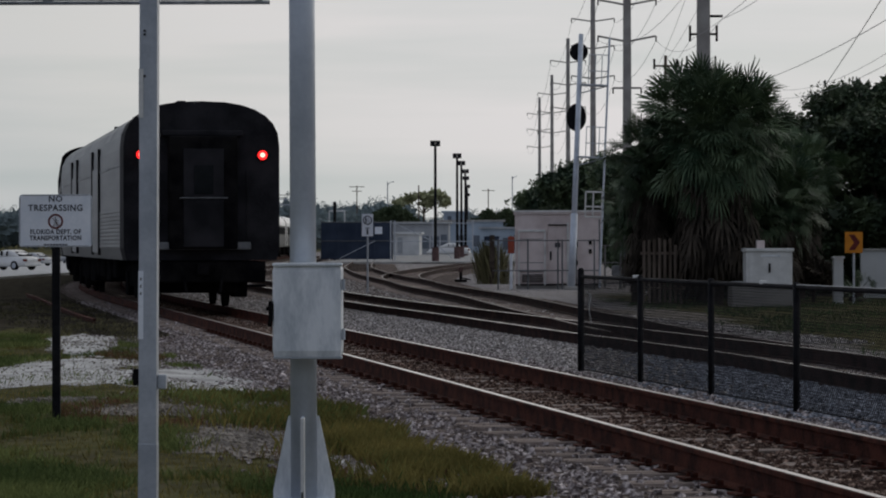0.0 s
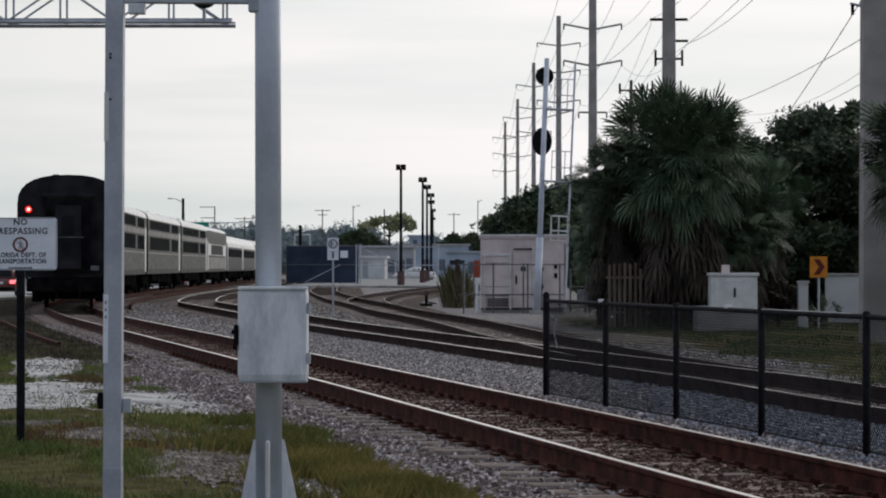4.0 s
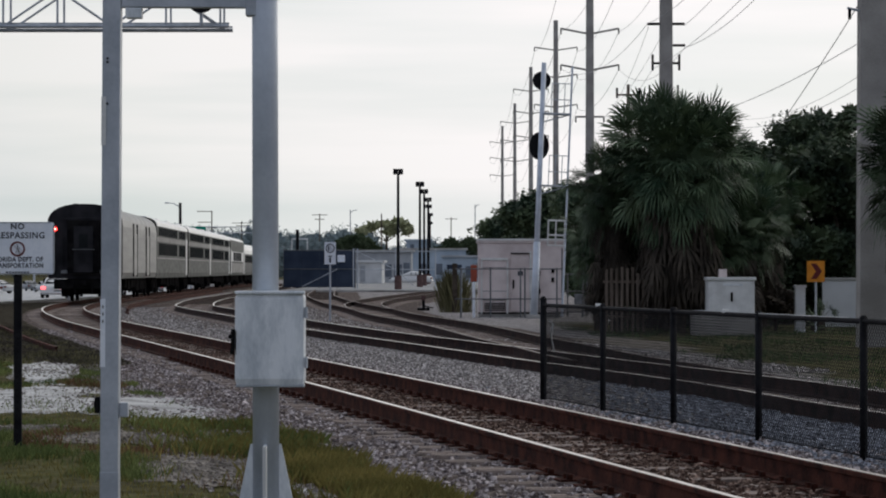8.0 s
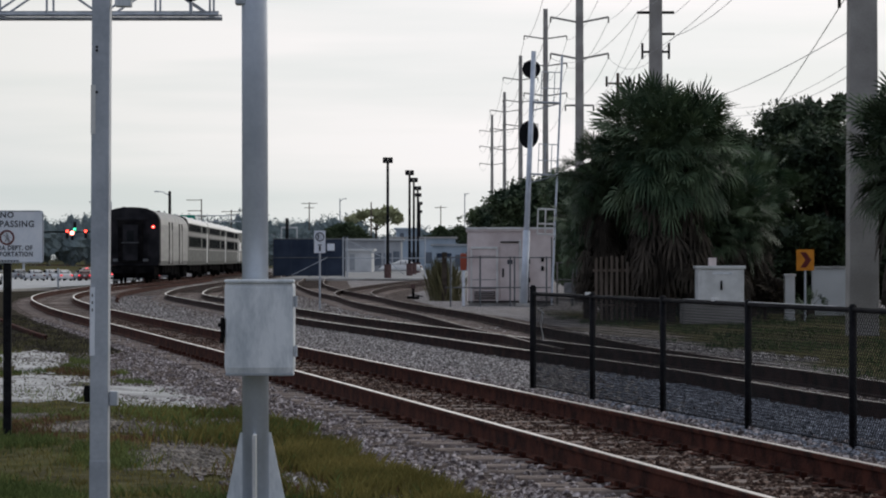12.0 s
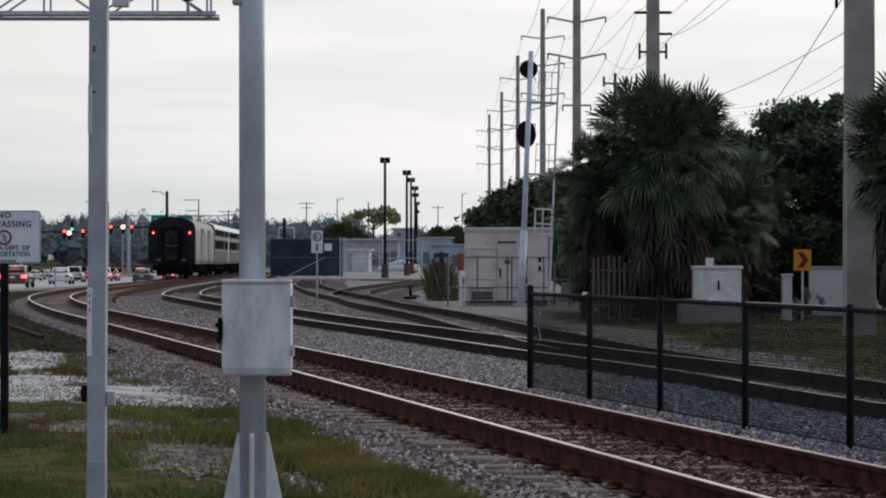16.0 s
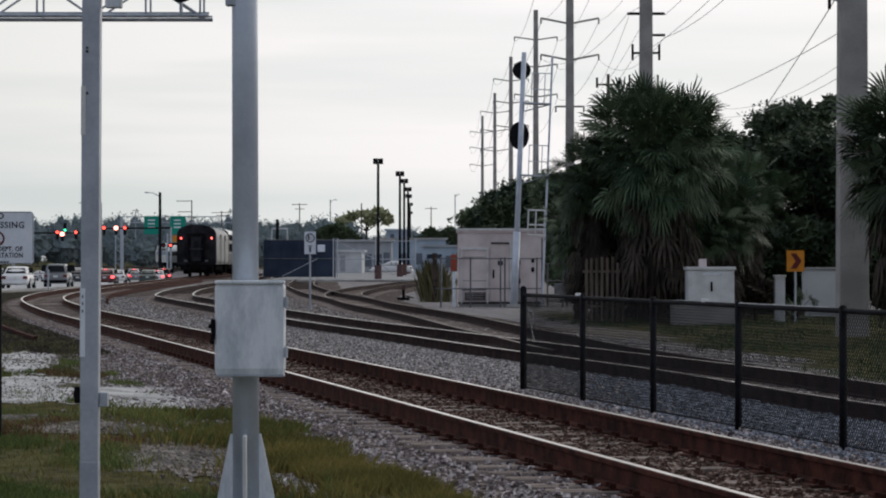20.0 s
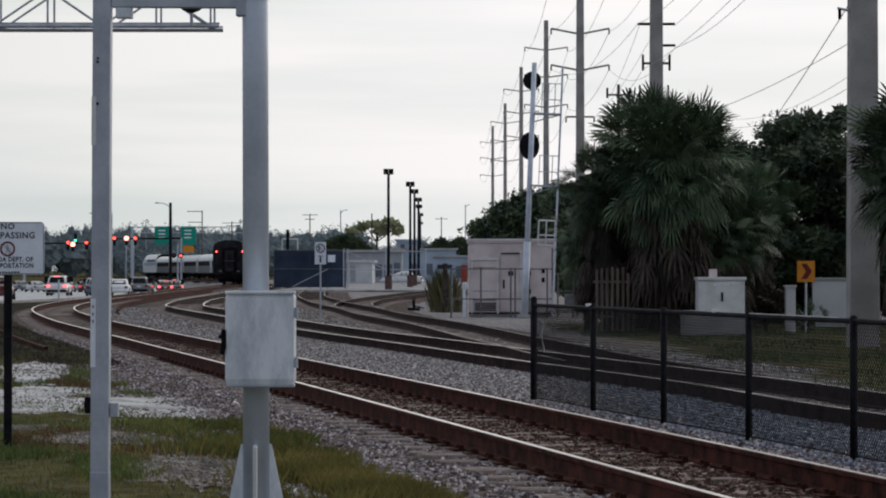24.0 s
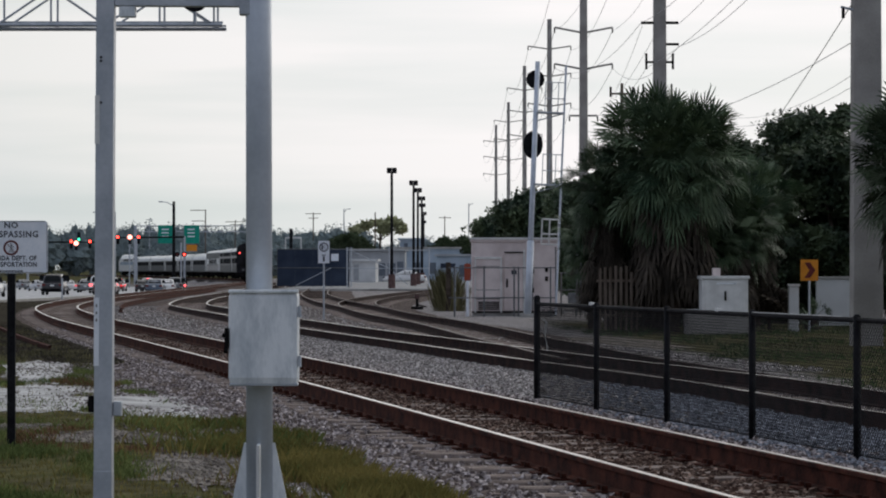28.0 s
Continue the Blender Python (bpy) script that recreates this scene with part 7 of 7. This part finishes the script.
def build_junction():
    t = thing("traffic_signal_mast", "mast arm with traffic signals over the road", "traffic light", pose(-45, 410, 0))
    part("mast", tube(B(), (6.5, 0, -1.5), (6.5, 0, 6.5), 0.18, 0.14, 10), "galv", t)
    part("arm", tube(B(), (-3.9, 0, 6.3), (6.5, 0, 6.4), 0.08, 0.14, 8), "under", t)
    for x, big in ((-3.4, False), (-1.6, True), (-0.3, False)):
        traffic_signal(t, x, 6.0, True, big)
    t = thing("traffic_signal_mast", "long mast arm with red signals at the crossing", "traffic light", pose(-55, 405, 0))
    part("mast", tube(B(), (-6, 0, -1.5), (-6, 0, 6.2), 0.18, 0.14, 10), "galv", t)
    part("arm", tube(B(), (-6, 0, 5.6), (5, 0, 5.6), 0.12, 0.08, 8), "under", t)
    for x, red, z, big in ((0.4, True, 5.3, False), (1.1, True, 5.05, True), (1.5, False, 6.4, False), (3.1, True, 5.3, False)):
        traffic_signal(t, x, z, red, big)
    t = thing("crossing_signal", "railway crossing flasher mast with red lamps", "crossing signal", pose(-33.3, 350, 0))
    part("mast", tube(B(), (0, 0, -1.5), (0, 0, 5.0), 0.1, n=10), "galv", t)
    for sx in (-0.5, 0.4):
        part("backing", tube(B(), (sx, -0.12, 3.5), (sx, -0.06, 3.5), 0.32, n=16), "black", t)
        part("lens", tube(B(), (sx, -0.18, 3.5), (sx, -0.125, 3.5), 0.14, n=14), "redsignal" if sx > 0 else "redink", t)
    t = thing("sign_gantry", "steel truss gantry carrying green road signs", "sign gantry", pose(-50, 470, 0))
    for x in (-2.5, 19.5):
        part("leg", tube(B(), (x, 0, -1.5), (x, 0, 9.0), 0.25, n=10), "galv", t)
    for z in (8.0, 9.0):
        part("chord", tube(B(), (-2.5, 0, z), (19.5, 0, z), 0.08, n=8), "galv", t)
    for k in range(18):
        part("web", bar(B(), (-2.5 + 1.22 * k, 0, 8.0 + (k % 2)), (-1.28 + 1.22 * k, 0, 9.0 - (k % 2)), 0.08, 0.08), "galv", t)
    for x, w in ((2.7, 2.7), (7.1, 2.6)):
        p = part("sign_panel", box(B(), x - w / 2, x + w / 2, -0.3, -0.2, 6.0, 9.1), "greensign", t, "green road sign panel")
        for k in range(3):
            part("text_bar", box(B(), x - 0.7, x + 0.5, -0.32, -0.303, 8.3 - 0.6 * k, 8.5 - 0.6 * k), "white", p)
    part("exit_panel", box(B(), 6.2, 8.0, -0.3, -0.2, 4.7, 5.8), "orange", t, "amber lower panel")
    t = thing("lattice_tower", "pale lattice steel support beside the road", "lattice mast", pose(-49.5, 440, 0))
    for x in (-0.6, 0.6):
        part("leg", tube(B(), (x, 0, -1.5), (x, 0, 6.5), 0.09, n=6), "galv", t)
    for k in range(6):
        part("lacing", bar(B(), (-0.6 if k % 2 else 0.6, 0, 0.4 + k), (0.6 if k % 2 else -0.6, 0, 1.4 + k), 0.07, 0.07), "galv", t)


build_junction()

# ---- loose ground: stones, grass, weeds, sand ----
def stones(name, label, spots, seed, mat="stone"):
    """Small angular stones at (x, y, z, size) as one mesh."""
    rnd = np.random.RandomState(seed)
    spots = np.array(spots, float)
    n = len(spots)
    base = np.array([(-1, -1, -0.6), (1, -1, -0.6), (1, 1, -0.6), (-1, 1, -0.6), (-0.6, -0.6, 0.7), (0.7, -0.5, 0.5), (0.6, 0.7, 0.75), (-0.7, 0.5, 0.6)], float)
    v = base[None] + rnd.uniform(-0.35, 0.35, (n, 8, 3))
    a = rnd.uniform(0, 6.28, n)
    c, s = np.cos(a)[:, None], np.sin(a)[:, None]
    x = v[:, :, 0] * c - v[:, :, 1] * s
    y = (v[:, :, 0] * s + v[:, :, 1] * c) * rnd.uniform(0.6, 1, n)[:, None]
    out = np.stack([x, y, v[:, :, 2] * rnd.uniform(0.5, 1, n)[:, None]], axis=2) * spots[:, 3][:, None, None] * 0.5 + spots[:, None, :3]
    f = np.array([(0, 1, 5, 4), (1, 2, 6, 5), (2, 3, 7, 6), (3, 0, 4, 7), (4, 5, 6, 7)])
    faces = (np.arange(n)[:, None, None] * 8 + f[None]).reshape(-1, 4)
    return tagged(again(name, pydata(name, out.reshape(-1, 3).tolist(), faces.tolist(), mat), None, Matrix()), label, "stones", kind="stuff")


def scatter_ballast():
    rnd = random.Random(7)
    for line, y0, y1, n, nm in ((MAIN, 14, 75, 56000, "main"), (SECOND, 24, 80, 18000, "second")):
        out, brown = [], []
        s0, s1 = line.of_y(y0), line.of_y(y1)
        for _ in range(n):
            k = rnd.random() ** 1.6
            s = s0 + (s1 - s0) * k
            o = rnd.choice((rnd.uniform(-2.6, 2.7), rnd.uniform(-0.7, 0.7), rnd.gauss(0, 1.4)))
            if min(abs(o - 0.7525), abs(o + 0.7525)) < 0.09:
                continue
            if 0.85 < -o < 1.35 and rnd.random() < 0.55:
                continue
            p = line.side(s, o)
            if p.y > 47 and o < -1.6:
                continue
            z = 0.02 if abs(o) < 1.7 else max(0.0, 0.02 - (abs(o) - 1.7) * 0.03)
            (brown if nm == "main" and abs(o) < 0.72 else out).append((p.x, p.y, z + 0.034 * rnd.random() ** 2, rnd.uniform(0.025, 0.065)))
        stones("ballast_stones", "loose grey and brown ballast stones along the rails", out, len(nm))
        if brown:
            stones("ballast_stones", "rusty brown ballast stones between the rails", brown, 33, "brownstone")
    near, far = [], []
    for _ in range(44000):
        y = 19 + 56 * rnd.random() ** 1.25
        xa = MAIN.side(MAIN.of_y(y), 2.0).x
        xb = SECOND.side(SECOND.of_y(y), -0.86).x
        x = rnd.uniform(xa, xb)
        heap = 0.05 * smooth01((x - xb + 1.5) / 0.8)
        (near if x > 0.055 * y + rnd.gauss(0, 0.5) else far).append((x, y, heap + rnd.uniform(0.0, 0.03), rnd.uniform(0.025, 0.065)))
    stones("gravel", "fresh bluish grey gravel behind the wire fence", near, 31, "bluestone")
    stones("gravel", "loose grey gravel between the two tracks", far, 35, "palestone")
    out = []
    for _ in range(26000):
        y = 44 + 76 * rnd.random() ** 1.2
        a, b = MAIN.side(MAIN.of_y(y), rnd.choice((0.9, 1.8))).x, SECOND.side(SECOND.of_y(y), 4.5 + 0.02 * (y - 44)).x
        out.append((rnd.uniform(a, b), y, rnd.uniform(0.0, 0.03), rnd.uniform(0.035, 0.085)))
    stones("gravel", "weathered ballast stones strewn round the turnout", out, 36, "palestone")
    out = []
    for _ in range(9000):
        y = 15 + 33 * rnd.random() ** 1.4
        x = MAIN.side(MAIN.of_y(y), -2.2 - abs(rnd.gauss(0, 0.6))).x
        out.append((x, y, ground_z(x, y) + 0.005, rnd.uniform(0.015, 0.05)))
    stones("gravel", "loose stones strewn on the verge beside the track", out, 32)


def grass_mesh(name, label, spots, seed, mat, h0, h1, w=0.006):
    """Thin bent blades at (x, y)."""
    rnd = np.random.RandomState(seed)
    p = np.array(spots, float)
    n = len(p)
    z = np.array([ground_z(a, b) for a, b in p])
    h = rnd.uniform(h0, h1, n)
    az = rnd.uniform(0, 6.28, n)
    lean = rnd.uniform(0.1, 0.7, n) * h
    dx, dy = np.cos(az), np.sin(az)
    q = np.zeros((n, 4, 3))
    for k, (sx, fz, fl, ws) in enumerate(((-1, 0, 0, 1), (1, 0, 0, 1), (0.6, 0.6, 0.35, 1), (0, 1, 1, 0))):
        q[:, k, 0] = p[:, 0] - dy * w * sx * ws + dx * lean * fl
        q[:, k, 1] = p[:, 1] + dx * w * sx * ws + dy * lean * fl
        q[:, k, 2] = z + h * fz
    f = (np.arange(n)[:, None, None] * 4 + np.array([(0, 1, 2), (0, 2, 3)])[None]).reshape(-1, 3)
    tagged(again(name, pydata(name, q.reshape(-1, 3).tolist(), f.tolist(), mat), None, Matrix()), label, "grass", kind="stuff")


def patch(name, label, blobs, z, mat, seed):
    """Bare patches with ragged outlines lying on the ground."""
    rnd = random.Random(seed)
    verts, faces = [], []
    for cx, cy, rx, ry, turn in blobs:
        n = 44
        ph = [rnd.uniform(0, 6.28) for _ in range(5)]
        o = len(verts)
        verts.append((cx, cy, ground_z(cx, cy) + z))
        for k in range(n):
            a = 6.2832 * k / n
            r = 1 + 0.16 * math.sin(3 * a + ph[0]) + 0.12 * math.sin(7 * a + ph[1]) + 0.08 * math.sin(13 * a + ph[2]) + rnd.uniform(-0.06, 0.06)
            x, y = rx * r * math.cos(a), ry * r * math.sin(a)
            x, y = cx + x * math.cos(turn) - y * math.sin(turn), cy + x * math.sin(turn) + y * math.cos(turn)
            verts.append((x, y, ground_z(x, y) + z * 0.5))
        faces += [(o, o + 1 + k, o + 1 + (k + 1) % n) for k in range(n)]
    tagged(again(name, pydata(name, verts, faces, mat), None, Matrix()), label, "bare ground", kind="stuff")


def inside(x, y, blobs, grow=1.0):
    for cx, cy, rx, ry, turn in blobs:
        dx, dy = x - cx, y - cy
        a, b = dx * math.cos(turn) + dy * math.sin(turn), -dx * math.sin(turn) + dy * math.cos(turn)
        if (a / (rx * grow)) ** 2 + (b / (ry * grow)) ** 2 < 1:
            return True
    return False


SAND = [(-4.7, 32.9, 1.5, 3.7, 0.0), (-3.4, 32.2, 0.95, 3.6, 0.15), (-2.6, 30.4, 0.6, 2.0, 0.1), (-0.95, 19.6, 0.2, 1.5, 0.2), (-6.2, 42.5, 0.55, 5.5, 0.12)]


DIRT = [(-1.95, 21.5, 0.52, 1.9, 0.1), (-1.55, 22.6, 0.3, 0.8, 0.2), (-3.0, 25.2, 0.8, 1.0, 0.1), (-2.1, 27.0, 0.6, 1.2, 0.2), (-4.1, 26.5, 0.5, 0.8, 0.0)]


RUSSET = [(-3.4, 25.0, 0.55, 1.6, 0.1), (-2.7, 23.6, 0.4, 0.9, 0.1), (-0.9, 20.6, 0.5, 0.6, 0.2), (-4.9, 38, 0.5, 1.6, 0.1)]


def dark_verge():
    """The dark earth strip on the outer side of the main track's curve."""
    verts, faces = [], []
    offs = [(-1.5 - 0.5 * k, max(0.008, 0.036 - 0.002 * k)) for k in range(26)]
    n, w = 130, 26
    for i in range(n + 1):
        for j, (o, up) in enumerate(offs):
            s = MAIN.of_y(50) + (MAIN.of_y(140) - MAIN.of_y(50)) * i / n + max(0, 1 - i / 24) * (9 * noise.noise(Vector((o * 0.5, 1.5, 0))) + 4 * noise.noise(Vector((o * 1.9, 4.5, 0))))
            p = MAIN.side(s, o + (0.35 if j else 0.12) * noise.noise(Vector((i * 0.4, o * 0.4, 0.5))))
            verts.append((p.x, p.y, ground_z(p.x, p.y) + up * min(1.0, 0.1 + i / 8)))
    for i in range(n):
        for j in range(w - 1):
            a = i * w + j
            faces.append((a, a + 1, a + w + 1, a + w))
    tagged(again("dark_verge", pydata("dark_verge", verts, faces, "darkearth"), None, Matrix()), "dark bare earth beside the curving track", "bare ground", kind="stuff")


def build_loose_ground():
    scatter_ballast()
    dark_verge()
    patch("dirt_patch", "grey stony dirt patches in the grass", DIRT, 0.010, "greydirt", 53)
    patch("sand_patch", "pale bare sandy patches in the grass", SAND, 0.012, "sand", 51)
    rnd = random.Random(9)
    for blobs, count, label, mat, big in ((DIRT, 3400, "small stones and debris on bare dirt", "greydirt", 0.03), (SAND, 2600, "dark crumbs and debris on bare sand", "greydirt", 0.03)):
        out = []
        while len(out) < count:
            cx, cy, rx, ry, turn = rnd.choice(blobs)
            x, y = cx + rx * rnd.gauss(0, 0.6), cy + ry * rnd.gauss(0, 0.6)
            if inside(x, y, blobs, 1.05):
                out.append((x, y, ground_z(x, y) + 0.012, rnd.uniform(0.008, big)))
        stones("debris", label, out, count, mat)
    green, dry, russet = [], [], []
    while len(green) < 45000:
        y = 15.5 + 30 * rnd.random() ** 1.6
        xr = MAIN.side(MAIN.of_y(y), -2.5).x
        x = xr - 7 * rnd.random()
        if x < -0.17 * y - 0.5:
            continue
        if (inside(x, y, SAND, 0.9) or inside(x, y, DIRT, 0.95)) and rnd.random() < (0.96 if inside(x, y, SAND, 0.9) or inside(x, y, DIRT, 0.7) else 0.8):
            continue
        k = noise.noise(Vector((x * 0.9, y * 0.5, 3.0)))
        if rnd.random() > 0.06 + 2.8 * max(0.0, k + 0.06 + 0.5 * noise.noise(Vector((x * 3.1, y * 1.6, 7.0)))):
            continue
        if inside(x, y, RUSSET) and rnd.random() < 0.75:
            russet.append((x, y))
            continue
        (green if k + rnd.uniform(-0.25, 0.25) > 0.0 else dry).append((x, y))
    grass_mesh("grass", "short patchy green grass on the verge", green, 61, "grass", 0.02, 0.085, 0.004)
    grass_mesh("grass", "short dry yellowish grass on the verge", dry, 62, "olive", 0.015, 0.055, 0.004)
    grass_mesh("weeds", "low russet brown weeds among the grass", russet, 65, "russet", 0.02, 0.07, 0.005)
    tall, low, lush = [], [], []
    for _ in range(52000):
        y = rnd.uniform(17.3, 28.5)
        o = abs(rnd.gauss(0, 0.62))
        x = MAIN.side(MAIN.of_y(y), -2.12 - 0.25 * noise.noise(Vector((y * 0.8, 2.0, 0))) - o).x
        if noise.noise(Vector((x * 1.4, y * 0.6, 9.0))) + rnd.gauss(0, 0.16) > -0.1 and not inside(x, y, SAND + DIRT, rnd.uniform(0.6, 1.0)):
            (low if rnd.random() < 0.18 + 0.6 * smooth01((o - 0.5) / 0.6) * smooth01((24 - y) / 3) else lush if rnd.random() < 0.1 + 0.6 * smooth01((y - 22) / 4) else tall).append((x, y))
    grass_mesh("tall_grass", "longer olive grass along the ballast edge", tall, 63, "olive", 0.04, 0.17, 0.0035)
    grass_mesh("tall_grass", "green blades mixed into the olive grass", lush, 68, "grass", 0.03, 0.15, 0.0035)
    grass_mesh("weeds", "low russet brown weeds below the longer grass", low, 66, "russet", 0.02, 0.08, 0.004)
    rough = []
    while len(rough) < 9000:
        y = rnd.uniform(44, 74)
        x = MAIN.side(MAIN.of_y(y), -1.9 - 7 * rnd.random()).x
        if noise.noise(Vector((x * 0.9, y * 0.35, 12.0))) > 0.05 and not inside(x, y, SAND):
            rough.append((x, y))
    grass_mesh("weeds", "sparse dull weeds on the dark verge", rough, 67, "reed", 0.03, 0.13, 0.007)
    out = []
    for _ in range(5000):
        y = 47 + 32 * rnd.random()
        x = MAIN.side(MAIN.of_y(y), -1.7 - abs(rnd.gauss(0, 1.1))).x
        out.append((x, y, ground_z(x, y) + 0.03, rnd.uniform(0.02, 0.06)))
    stones("gravel", "dark stones strewn on the earth beside the curve", out, 34, "darkearth")
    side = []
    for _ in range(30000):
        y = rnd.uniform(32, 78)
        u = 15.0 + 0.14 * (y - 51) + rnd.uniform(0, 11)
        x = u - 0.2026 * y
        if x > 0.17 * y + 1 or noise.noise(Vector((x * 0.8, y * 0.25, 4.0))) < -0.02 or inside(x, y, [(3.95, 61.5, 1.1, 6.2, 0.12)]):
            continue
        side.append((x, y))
    # this verge's blades are coloured dark to stand for the palms' shade
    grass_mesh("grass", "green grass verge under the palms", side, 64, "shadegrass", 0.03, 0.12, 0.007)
    patch("dirt_patch", "bare pale dirt patch beside the second track", [(3.95, 61.5, 0.95, 5.6, 0.12)], 0.012, "greydirt", 52)
    # short stub of disused rail beside the verge
    t = thing("spare_rail", "long dark spare rail lying between the curving tracks", "rail")
    pts = [tuple(MAIN.side(MAIN.of_y(y), 2.35)) for y in (101, 108, 116, 125, 135, 148, 162, 180, 200)]
    again("rail", rail_mesh(Line(pts), 0, 98, 0, 1.0, "rail"), t, pose(0, 0, -0.03))
    t = thing("scrap_rail", "short rusty scrap rail lying in the dirt", "rail")
    again("rail", rail_mesh(Line([(-7.7, 54), (-9.5, 62), (-12.3, 75.5), (-14.2, 84)]), 0, 28, 0, 1.0, "rail"), t, pose(0, 0, -0.1))


build_loose_ground()


# ---- what moves ----
def motions():
    def rear(t):
        return MAIN.of_y(58.0 + 7.8 * t + 0.045 * t * t)

    for car, ahead in TRAIN:
        rows = []
        for k in range(57):
            t = k * 0.5
            s = rear(t) + ahead
            a, b = MAIN.at(s - 8.8), MAIN.at(s + 8.8)
            c, w = (a + b) / 2, b - a
            rows.append((t, pose(c.x, c.y, RAIL_TOP, 0, 0, math.degrees(math.atan2(w.y, w.x)) - 90)))
        walk(car, rows)
    for car, lane, rows in MOVING:
        ts = [r[0] for r in rows]
        ys = [r[1] for r in rows]
        out = []
        for k in range(57):
            t = k * 0.5
            y = float(np.interp(t, ts, ys))
            y = (float(np.interp(t - 0.5, ts, ys)) + 2 * y + float(np.interp(t + 0.5, ts, ys))) / 4 if 0 < k < 56 else y
            out.append((t, lane_pose(y, lane)))
        walk(car, out)


motions()
